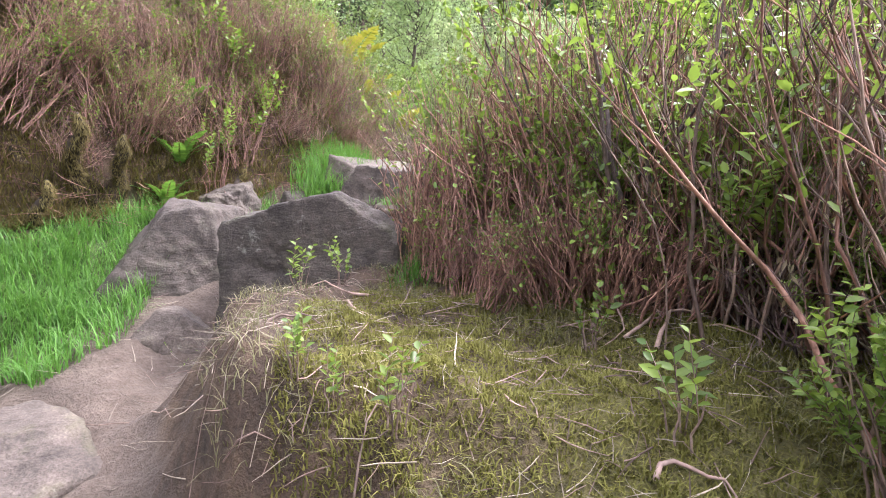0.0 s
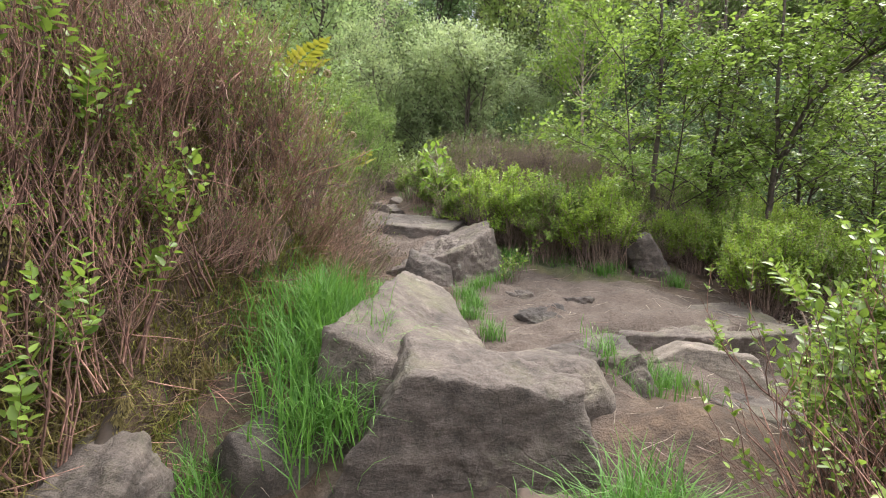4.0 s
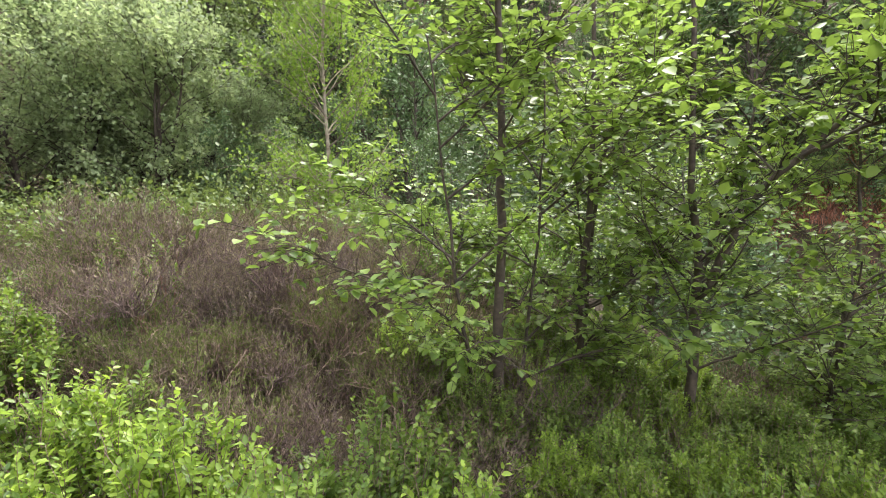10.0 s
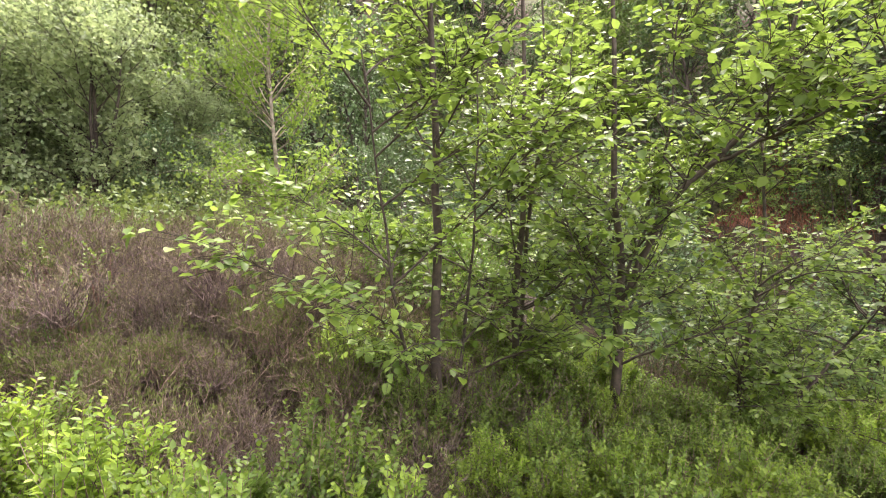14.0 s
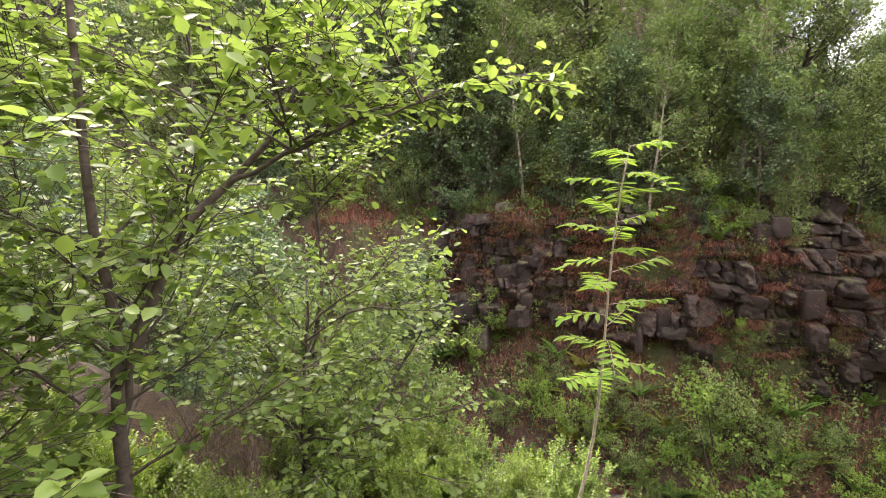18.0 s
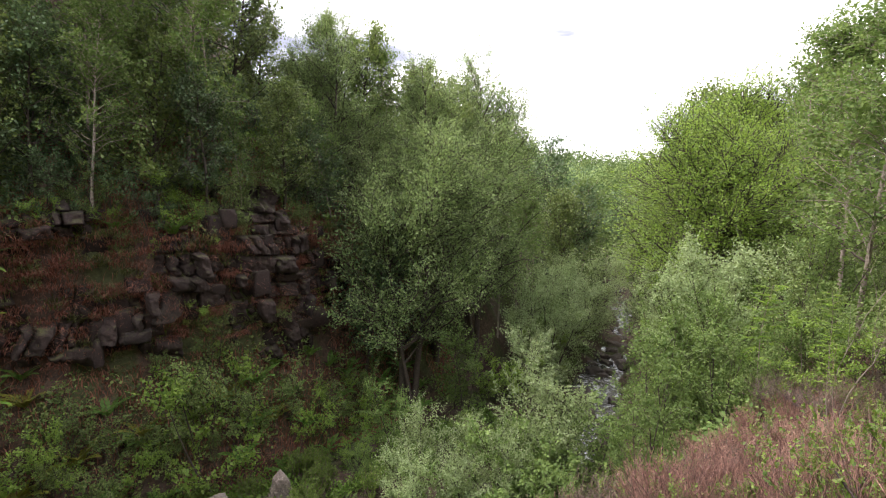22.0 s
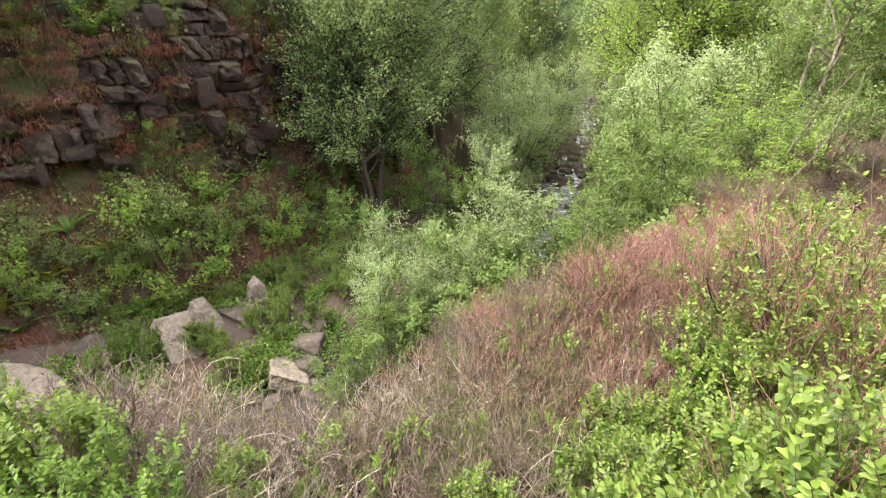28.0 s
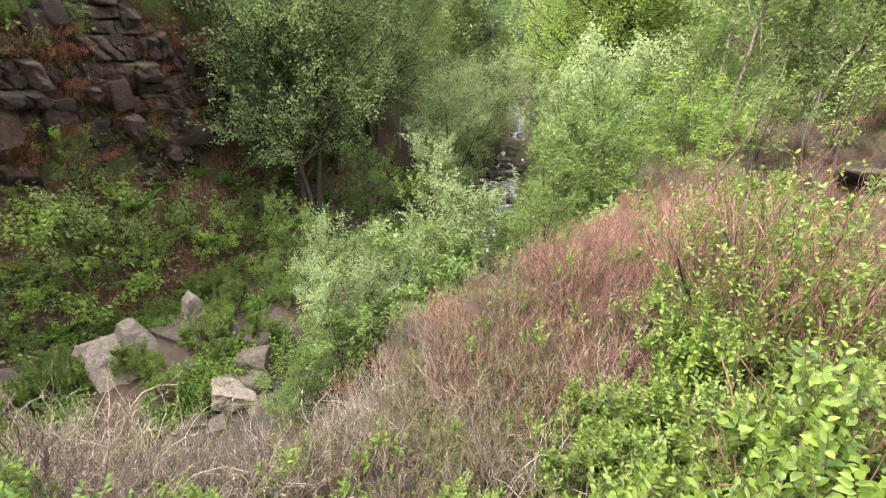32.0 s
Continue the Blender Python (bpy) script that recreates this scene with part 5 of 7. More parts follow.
# bilberry and heather round the standing place and down the slope
BIL = [bilberry("bright green bilberry bush", 52, 0.5, 0.28, 2700, 0.034), bilberry("green bilberry bush with fresh shoots", 48, 0.45, 0.26, 2400, 0.032),
       bilberry("deep green bilberry bush", 52, 0.5, 0.28, 2700, 0.032, M_BILBD)]
used_b = set()
BIGBIL = [bilberry("tall rounded bilberry bush with bright leaves", 100, 0.85, 0.4, 5600, 0.042, M_BILBRIGHT), bilberry("tall dense bilberry bush, fresh green", 100, 0.8, 0.42, 5600, 0.04, M_BILB)]
row = [(1.2, 4.42), (0.78, 4.72), (0.45, 5.0), (0.15, 5.35), (1.12, 4.85)]
sow(BIGBIL, row, pr, 0.72, 0.92)
row = [(-0.15, 5.75), (0.12, 5.6), (-0.45, 6.7), (-0.75, 7.5), (0.3, 5.35), (-0.95, 8.1), (-0.3, 6.35)]
sow(BIL[:2], row, pr, 0.9, 1.3, used=used_b)
pl = places_in(38, 2.1, 4.6, 3.45, 4.7, pr, lambda x, y: not near_line(x, y, WALKED, 0.65) and math.hypot(x - 1.8, y - 4.2) > 0.5, 0.26)
for x, y in pl:
    more(BIGBIL[int(pr.integers(2))], x, y, pr.uniform(0, 360), pr.uniform(0.5, 0.74) if x < 3.0 else pr.uniform(0.44, 0.62))
pl = [(1.45, 1.05), (1.65, 1.05), (1.5, 0.85), (1.8, 0.4), (1.4, 0.3), (1.6, -0.1), (1.95, 0.0), (1.95, -0.3), (2.25, -0.9), (2.1, -1.3), (1.3, 0.6), (1.25, 0.0), (2.5, -0.5), (2.65, 2.7), (2.9, 3.0), (2.8, 2.45), (3.2, 2.9), (3.4, 3.2), (3.1, 3.2), (3.6, 3.0), (3.8, 3.4), (1.75, 0.75)]
sow(BIL, pl, pr, 0.65, 0.95, used=used_b)

HEATH2 = [heather("brown heather bush with purple-grey twigs", 90, 0.5, 0.34, 700, twig=M_HEATHTWIG, wob=0.24), heather("green-brown feathery heather bush", 80, 0.48, 0.34, 1700, M_HEATHG), heather("grey half-dead heather bush", 90, 0.5, 0.36, 250, twig=M_GREYTWIG, wob=0.24),
          heather("red-brown heather with bare twigs", 130, 0.42, 0.36, 200, twig=M_REDTWIG)]
used_h2 = set()
DRIFT = [heather("purple-grey drift of old heather", 240, 0.5, 0.62, 15000, twig=M_HEATHTWIG, wob=0.24, drift=True), heather("green-brown drift of feathery heather", 230, 0.48, 0.6, 17000, M_HEATHG, wob=0.2, drift=True),
         heather("red-brown drift of bare heather twigs", 300, 0.4, 0.6, 7000, M_REDHEATH, M_REDTWIG, 0.22, True), heather("grey drift of half-dead heather", 260, 0.46, 0.6, 8000, twig=M_GREYTWIG, wob=0.26, drift=True)]
used_d = set()
pl = places_in(48, -0.2, 3.3, 5.0, 9.2, pr, lambda x, y: x > trail_x(y) + 1.1 and x < 2.3 + 0.3 * (y - 5), 0.4)
sow(DRIFT[:2], pl, pr, 0.85, 1.2, used=used_d, lean=8)
for x, y in places_in(20, 0.3, 2.1, 5.3, 7.2, pr, lambda x, y: x > trail_x(y) + 0.8, 0.27):
    more(DRIFT[int(pr.integers(2))], x, y, pr.uniform(0, 360), pr.uniform(0.65, 0.9))
for x, y in places_in(26, 1.2, 4.2, 6.4, 10.4, pr, None, 0.42):
    more(DRIFT[int(pr.integers(2))] if x < 2.6 else BIL[2], x, y, pr.uniform(0, 360), pr.uniform(0.8, 1.1) if x < 2.6 else pr.uniform(1.0, 1.5))
put(HEATH2[0], 0.9, 5.4)
put(HEATH2[1], 1.3, 5.2)
used_h2 = {0, 1}
for x, y in places_in(26, 2.3, 5.0, 4.6, 6.0, pr, None, 0.3):
    k = int(pr.integers(3))
    more(HEATH2[1] if k == 0 else BIL[k - 1], x, y, pr.uniform(0, 360), pr.uniform(0.8, 1.1))
pl = places_in(54, 2.2, 4.6, 0.3, 3.0, pr, lambda x, y: not near_line(x, y, WALKED, 0.6), 0.22)
for x, y in pl:
    k = int(pr.choice([0, 1, 1, 2, 2]))
    (put if k not in (0, 1) and 2 not in used_h2 else more)(HEATH2[k], x, y, pr.uniform(0, 360), pr.uniform(0.8, 1.15))
    used_h2.add(k)
pl = places_in(26, 2.1, 3.4, -1.6, 0.6, pr, lambda x, y: x > 2.75 or y > -0.2, 0.22)
put(HEATH2[3], 2.7, -0.2)
for x, y in pl:
    more(HEATH2[3], x, y, pr.uniform(0, 360), pr.uniform(0.9, 1.25))

for x, y in places_in(16, -0.4, 2.0, 5.1, 7.5, pr, lambda x, y: x > trail_x(y) + 0.9, 0.25):
    more(BANKSPRIG, x, y, pr.uniform(0, 360), pr.uniform(0.55, 0.9))

# trees at the edge of the shelf
RNG = np.random.default_rng(7)
guided_tree("young_birch", "young downy birch with a straight dark stem and glossy leaves", (2.08, 5.62, gz(2.08, 5.62)),
            [([(0, 0, -0.2), (-0.02, 0, 0.7), (0.03, 0.05, 1.6), (-0.03, 0.0, 2.6), (0.04, 0.05, 4.6)], 0.036), ([(-0.08, 0.05, -0.1), (-0.2, 0.0, 0.5), (-0.32, -0.05, 1.1), (-0.42, 0.0, 2.2)], 0.016), ([(0.1, 0, -0.1), (0.25, 0.1, 0.6), (0.3, 0.05, 1.5), (0.45, 0.2, 2.8)], 0.014)],
            46, 1.15, 1100, 5200, 0.058, M_BIRCH, M_BARK, 0.3, "trees on the shelf")
guided_tree("young_birch", "slim young birch with two dark stems", (2.74, 5.7, gz(2.74, 5.7)),
            [([(0, 0, -0.2), (-0.03, 0.02, 0.5), (0.03, 0.0, 1.4), (0.04, 0.03, 2.4), (-0.03, 0.1, 4.4)], 0.03), ([(0.06, 0.1, 0.1), (0.2, 0.2, 1.0), (0.28, 0.1, 2.0), (0.35, 0.25, 3.4)], 0.018)],
            38, 1.0, 850, 3900, 0.058, M_BIRCH, M_BARK, 0.35, "trees on the shelf")
guided_tree("young_birch", "leaning forked birch with spreading branches over bilberry", (3.0, 5.15, gz(3.0, 5.15)),
            [([(-0.04, 0.02, -0.25), (0.02, 0, 0.1), (0.12, 0.06, 0.8), (0.14, 0.1, 1.3), (0.16, 0.2, 2.1), (0.22, 0.3, 3.3)], 0.04), ([(0.12, 0.07, 0.95), (0.3, -0.15, 1.6), (0.62, -0.42, 2.0), (0.8, -0.6, 2.9)], 0.026),
             ([(0.42, -0.25, 1.75), (0.6, -0.7, 2.0), (0.75, -1.15, 2.15)], 0.012), ([(0.13, 0.08, 0.75), (0.4, 0.2, 1.3), (0.7, 0.2, 1.9), (0.9, 0.3, 2.9)], 0.018)],
            56, 1.1, 1300, 5800, 0.06, M_BIRCH, M_BARK, 0.45, "trees on the shelf")
T2 = guided_tree("young_birch", "low arching birch with many thin branches", (4.05, 4.95, gz(4.05, 4.95)),
            [([(0, 0, -0.2), (0.1, 0.05, 0.6), (0.3, 0.05, 1.3), (0.35, 0.2, 2.3)], 0.024), ([(0, 0.05, -0.1), (-0.2, -0.1, 0.6), (-0.35, -0.25, 1.3)], 0.018), ([(0.05, -0.05, -0.1), (0.35, -0.3, 0.5), (0.8, -0.5, 1.1)], 0.016)],
            46, 0.95, 1000, 5200, 0.048, M_BIRCH, M_BARK, 0.1, "trees on the shelf")
more(T2, 4.5, 6.9, 60, 1.2)
BIRCH = tree("birch", "slender birch with a light green crown", 4.0, 0.05, 0.1, 1.35, 60, 800, 11000, 0.06, M_OAK, M_BIRCHBARK, 1, 0.04, 0.6, group="trees of the ravine")
put(BIRCH, 2.66, 12.0, 0, 1.12)

# rowan sapling
rowan = plant("rowan_sapling", "slim rowan sapling with feathery leaves", "sapling")
u = np.linspace(0, 1, 12)
line = np.stack([0.03 * np.sin(u * 7), 0.12 - 0.3 * u - 0.05 * np.sin(u * 5), -0.1 + 2.25 * u], 1)[None]
part("stem", Bag().tubes(line, np.linspace(0.0095, 0.003, 12)[None], 6), M_GREYTWIG, rowan, smooth=True)
for k in range(24):
    h = 0.47 + 0.53 * (k / 23) ** 0.8
    base = np.array([np.interp(h * 11, np.arange(12), line[0, :, i]) for i in range(3)])
    a = k * 2.4
    out = np.array([np.cos(a), np.sin(a), 0.3])
    L = 0.27 * (1.15 - 0.35 * h) * RNG.uniform(0.75, 1.1)
    s = np.linspace(0, 1, 6)[:, None]
    rib = base + out * L * s + np.array([0, 0, RNG.uniform(-0.3, 0.08)]) * L * 2 * s ** 2
    st, bl = Bag(), Bag()
    st.tubes(rib[None], np.linspace(0.002, 0.001, 6)[None])
    u = np.linspace(0.2, 1.0, 8)
    pos = np.stack([np.interp(u * 5, np.arange(6), rib[:, i]) for i in range(3)], 1)
    side = np.array([-np.sin(a), np.cos(a), 0.0])
    for sg in (1, -1):
        bl.leaves(pos, unit(np.tile(sg * side + out * 0.45, (8, 1)) + RNG.normal(scale=0.16, size=(8, 3)) + np.array([0, 0, -0.2])), np.tile([0, 0, 1.0], (8, 1)) + RNG.normal(scale=0.2, size=(8, 3)), 0.074, 0.025, 0.15)
    leaf_ob = part("leaf", bl, M_ROWAN, rowan)
    part("leaf_stalk", st, M_GREYTWIG, leaf_ob)
put(rowan, 4.15, 3.42)

# ---- woods of the ravine and the hillsides ----
RNG = np.random.default_rng(21)
WOODS = [tree("woodland_tree", "broadleaved tree in full spring leaf", 7.5, 0.12, 0.2, 2.6, 50, 700, 8000, 0.16, M_WOOD, M_BARK, 1, 0.06, 0.4, group="woodland trees", sprays=2),
         tree("woodland_tree", "dense dark green tree on the hillside", 7.0, 0.11, 0.18, 2.4, 46, 420, 4200, 0.16, M_DARKWOOD, M_BARK, 1, 0.08, 0.4, group="woodland trees", sprays=2),
         tree("birch", "pale-stemmed birch with a soft green crown", 8.5, 0.09, 0.25, 2.0, 54, 800, 9000, 0.12, M_BIRCH2, M_BIRCHBARK, 1, 0.05, 0.5, 0.05, group="woodland trees", sprays=2)]
WILLOW = tree("willow", "grey-green bushy willow with many stems", 4.5, 0.08, 0.08, 2.2, 54, 900, 14000, 0.11, M_SILVER, M_BARK, 4, 0.22, 0.5, group="trees of the ravine", sprays=2)
PALE = tree("woodland_tree", "grey-green tree on the northern hillside, haze in its pale leaf colour", 7.5, 0.11, 0.18, 2.4, 50, 600, 6000, 0.15, M_HAZEWOOD, M_BARK, 1, 0.06, 0.4, group="woodland trees", sprays=2)
put(PALE, 4.5, 21)
OAK = tree("oak", "spreading oak with bright green leaves and dark limbs", 6.5, 0.22, 0.25, 4.4, 90, 3000, 70000, 0.09, M_OAK, M_BARK, 1, 0.08, 0.12, group="trees of the ravine", sprays=2)
PINE = tree("conifer", "dark conifer behind the broadleaved trees", 11, 0.16, 0.1, 2.4, 70, 520, 4600, 0.16, M_PINE, M_BARK, 1, 0.02, 0.0, 0.03, group="woodland trees", round_=False, sprays=2)
BUSH = tree("shrub", "leafy green shrub on the steep bank", 2.0, 0.022, 0.1, 0.95, 34, 320, 2700, 0.065, M_WOOD, M_BARK, 4, 0.25, 0.5, group="shrubs of the ravine", sprays=1)
DARKBUSH = tree("shrub", "dark green shrub with hillside shade in its leaf colour", 2.4, 0.025, 0.06, 1.1, 36, 360, 3400, 0.085, M_DARKWOOD, M_BARK, 3, 0.2, 0.5, group="shrubs of the ravine", sprays=2)
BUSH2 = tree("shrub", "pale green young birch scrub", 2.6, 0.025, 0.06, 1.05, 40, 420, 5200, 0.06, M_BIRCH2, M_BARK, 3, 0.15, 0.6, group="shrubs of the ravine", sprays=1)
tr = np.random.default_rng(33)
used_w = set()
# hillside above the crag
pl = places_in(70, 16.5, 34, -14, 26, tr, lambda x, y: 3.2 < x - wall_x(y) < 18, 1.7)
sow(WOODS, [p for p in pl if p[1] > -3], tr, 0.7, 1.15, 0.1, 4, used_w)
sow(WOODS, [p for p in pl if p[1] <= -3 and p[0] - wall_x(p[1]) < 9], tr, 0.4, 0.6, 0.1, 4, used_w)
SLIM = tree('birch', 'slim pale-stemmed birch on the hillside', 9.0, 0.06, 0.45, 1.3, 40, 420, 3600, 0.1, M_BIRCH2, M_BIRCHBARK, 1, 0.03, 0.6, group='woodland trees', sprays=2)
put(SLIM, 18.4, 2.2)
for x, y, s in ((20.5, 7.5, 0.9), (20.5, -1.5, 0.9)):
    more(SLIM, x, y, tr.uniform(0, 360), s)
# big trees along the far wall downstream
ALDER = tree("alder", "large grey-green alder with dark spreading limbs below the crag", 10.0, 0.15, 0.3, 3.4, 84, 2400, 40000, 0.092, M_ALDER, M_BARK, 3, 0.12, 0.55, group="trees of the ravine", sprays=2)
put(ALDER, 15.7, -6.7, 20, 0.9)
for x, y, s in ((17.0, -8.6, 0.84), (18.4, -7.0, 0.66), (19.6, -9.6, 0.66), (19.8, -5.2, 0.62)):
    more(ALDER, x, y, tr.uniform(0, 360), s)
more(ALDER, 18.0, -11.6, 30, 0.98)
more(ALDER, 20.2, -12.6, 100, 0.8)
more(ALDER, 21.0, -14.4, 210, 0.9)
for x, y, k, s in ((20.6, -8.3, 2, 0.74), (21.9, -5.8, 2, 0.68), (21.3, -7.1, 0, 0.78), (20.4, -10.6, 0, 0.85)):
    more(WOODS[k], x, y, tr.uniform(0, 360), s)
for x, y, k, s in ((19.0, -13.9, 2, 0.72), (20.8, -17.0, 2, 0.75), (22.9, -20, 2, 0.75), (23.5, -16, 0, 0.6), (26, -24, 2, 0.75), (16.8, -5.4, 1, 0.7)):
    more(WOODS[k], x, y, tr.uniform(0, 360), s)
# valley woods
for x, y in places_in(60, 8, 46, -52, -22, tr, lambda x, y: abs(x - stream_x(y)) > 3.2, 2.6):
    more(WOODS[int(tr.integers(3))], x, y, tr.uniform(0, 360), tr.uniform(0.8, 1.3))


def far_wood(name, label, places, mat, size=2.6, n=520):
    """Distant canopy, tree by tree, in one mesh."""
    bag, wood = Bag(), Bag()
    for x, y in places:
        s = size * tr.uniform(0.7, 1.35)
        z = gz(x, y)
        h = s * tr.uniform(2.0, 2.7)
        lumps = np.stack([tr.normal(scale=s * 0.42, size=16), tr.normal(scale=s * 0.42, size=16), h * tr.uniform(0.3, 0.98, 16)], 1)
        lumps[:, :2] *= (1.25 - np.abs(lumps[:, 2:] / h - 0.5))
        c = lumps[tr.integers(0, 16, n)]
        d = unit(tr.normal(size=(n, 3)))
        q = c + d * s * tr.uniform(0.16, 0.4, (n, 1)) + np.array([x, y, z])
        L = tr.uniform(0.22, 0.5, n) * size / 2.6
        bag.leaves(q, unit(d + tr.normal(scale=0.7, size=(n, 3))), unit(d + np.array([0, 0, 0.8])), L, L * 0.8, 0.2, False)
    tagged(new(name, bag.mesh(name, mat)), label, "woodland", kind="stuff")


fp = places_in(760, 5, 120, -125, -20, tr, lambda x, y: 44 < math.hypot(x, y) < 140 and (abs(x - stream_x(max(y, -80))) > 3 or y < -62), 2.4)
far_wood("far_woodland", "mixed green woodland covering the far hillside", fp[:280], M_FAR)
far_wood("far_woodland", "paler birch woodland on the far hillside", fp[280:400], M_ALDER)
far_wood("far_woodland", "dark green woodland on the far hillside", fp[400:580], M_DARKWOOD)
far_wood("far_woodland", "fresh green woodland on the far hillside", fp[580:], M_WOOD)
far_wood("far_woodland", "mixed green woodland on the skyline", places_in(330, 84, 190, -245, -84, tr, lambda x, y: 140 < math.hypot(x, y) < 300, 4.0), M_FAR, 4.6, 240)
# north and west
put(OAK, 9.8, -15.6, 40, 0.86)
more(SLIM, 8.7, -18.2, 10, 1.05)
more(WOODS[2], 4.3, -9.4, 10, 0.78)
more(WOODS[0], 2.9, -10.6, 80, 0.75)
more(WOODS[2], 5.6, -13.2, 200, 0.85)
more(OAK, 12.5, -21.5, 120, 1.0)
for x, y, s in ((-4.6, 14.5, 0.75), (-6.5, 17, 0.9), (-9, 13, 0.9), (-2.0, 19.5, 0.8)):
    more(PALE, x, y, tr.uniform(0, 360), s)
put(WILLOW, -0.3, 16.0, 10, 0.88)
for x, y, s in ((0.9, 20.5, 1.0), (-2.9, 18.5, 1.0), (-2.2, 16.2, 0.85), (-0.9, 18.6, 1.0), (1.3, 17.6, 0.6)):
    more(WILLOW, x, y, tr.uniform(0, 360), s)
SALLOW = tree("willow", "soft green bushy willow beside the stream", 4.5, 0.08, 0.08, 2.2, 54, 900, 13000, 0.1, M_WILLOW, M_BARK, 4, 0.22, 0.5, group="trees of the ravine", sprays=2)
put(SALLOW, 7.0, -10.1, 60, 0.68)
for x, y, s in ((8.2, -11.4, 0.6), (13.0, -18.4, 0.9), (11.4, -16.4, 0.8), (9.9, -14.0, 0.7), (11.2, -19.5, 1.1), (14.2, -22, 1.2), (17, -15, 0.9)):
    more(SALLOW, x, y, tr.uniform(0, 360), s)
# dark trees added in place of the shaded ravine wall behind the birches
for x, y, s in ((4.7, 13.6, 0.55), (5.5, 15.6, 0.7), (4.0, 17.0, 0.6), (6.4, 13.0, 0.6), (7.0, 8.6, 0.5), (6.2, 10.2, 0.55), (7.6, 10.6, 0.6), (6.0, 7.6, 0.4), (9.5, 11, 0.8), (11, 9.3, 0.75), (12.5, 12, 0.8), (13.2, 8.8, 0.7), (8.2, 13.5, 0.85), (10, 15, 0.9), (14.5, 14, 0.9), (6.8, 16.5, 0.8), (8.8, 9.2, 0.6)):
    more(WOODS[1], x, y, tr.uniform(0, 360), s)
for x, y in places_in(84, -30, 24, 19, 62, tr, None, 2.8):
    k = int(tr.integers(4))
    more((WOODS[0], WOODS[1], WOODS[2], WOODS[1])[k] if y > 25 else (PALE, WOODS[0], WOODS[2], WOODS[0])[k], x, y, tr.uniform(0, 360), tr.uniform(0.85, 1.4))
put(PINE, 9, 36, 0, 1.0)
for x, y in places_in(16, 2, 26, 30, 46, tr, None, 2.6):
    more(PINE, x, y, tr.uniform(0, 360), tr.uniform(0.8, 1.2))
for x, y in places_in(30, -26, -5, -14, 22, tr, lambda x, y: x < bank_x(y) - 3.5, 2.6):
    more(WOODS[int(tr.integers(3))], x, y, tr.uniform(0, 360), tr.uniform(0.7, 1.1))
# scrub by the stream and on the banks
STREAMBIRCH = tree("birch", "feathery grey-green young birch beside the stream", 5.2, 0.04, 0.06, 1.35, 90, 1700, 19000, 0.055, M_WILLOW, M_BARK, 2, 0.06, 0.55, group="trees of the ravine", sprays=1)
put(STREAMBIRCH, 9.2, -5.1, 30)
more(STREAMBIRCH, 9.6, -3.1, 120, 0.72)
more(STREAMBIRCH, 9.3, -2.6, 220, 0.62)
more(STREAMBIRCH, 8.7, -3.9, 300, 0.7)
put(BUSH2, 8.9, -3.2, 0, 1.0)
for x, y, s in ((8.7, -1.7, 0.8), (9.0, -1.2, 0.55), (8.6, -0.8, 0.5), (8.6, -5.0, 1.3), (8.2, -4.2, 1.2), (8.5, -5.9, 1.3), (8.0, -3.4, 0.9), (8.2, -5.2, 1.2), (7.4, -5.2, 0.8), (6.6, -7.4, 1.2), (6.9, -8.4, 1.2)):
    more(BUSH2, x, y, tr.uniform(0, 360), s)
put(BUSH, 15.1, 0.3, 0, 1.0)
for x, y, s in ((14.9, -0.6, 0.75), (15.0, 2.2, 0.7), (15.4, 4.4, 0.7), (15.3, 5.0, 0.6), (15.2, -2.0, 0.65), (15.3, -3.4, 0.8), (15.9, -4.6, 0.8), (15.0, 1.4, 0.5), (14.7, 3.4, 0.5), (16.0, 6.6, 0.8)):
    more(BUSH, x, y, tr.uniform(0, 360), s)
for x, y in places_in(38, 14.2, 19, -10, 14, tr, lambda x, y: -0.3 < x - wall_x(y) < 4.5, 0.7):
    more(BUSH, x, y, tr.uniform(0, 360), tr.uniform(0.3, 0.75))
# towards the north the scrub is dark-leaved, to read as shade behind the birches
for x, y in places_in(60, 4.6, 13, -22, 11, tr, lambda x, y: abs(x - stream_x(y)) > 1.9 and not (y < -4 and -3.0 < x - stream_x(y) < 0) and not (y > -3 and 9.8 < x) and not (-1.5 < y < 6 and x < 8.2) and not (y < -1.5 and x < 5), 0.8):
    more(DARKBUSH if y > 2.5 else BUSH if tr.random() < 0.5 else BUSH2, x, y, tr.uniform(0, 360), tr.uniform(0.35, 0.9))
FERN = [fern("green arching fern clump", 9, 0.7), fern("yellow-green arching fern clump", 10, 0.75, mat=M_YFERN)]
sow([FERN[1]], [(15.2, 2.9), (15.6, 4.9), (15.4, 1.6), (14.9, 4.0), (15.5, -0.4), (15.2, -1.6), (15.9, 3.8)], tr, 1.0, 1.3)
sow([FERN[0]], places_in(46, 14.0, 17, -8, 9, tr, lambda x, y: -0.4 < x - wall_x(y) < 3, 0.5), tr, 0.9, 1.4)
for x, y in places_in(14, 11.0, 14.2, -3, 3, tr, lambda x, y: not near_line(x, y, [(11.2, -3), (12.4, -0.2), (14.0, 3.1), (14.6, 6)], 0.6), 0.4):
    more(BIL[int(tr.integers(3))], x, y, tr.uniform(0, 360), tr.uniform(1.0, 1.7))
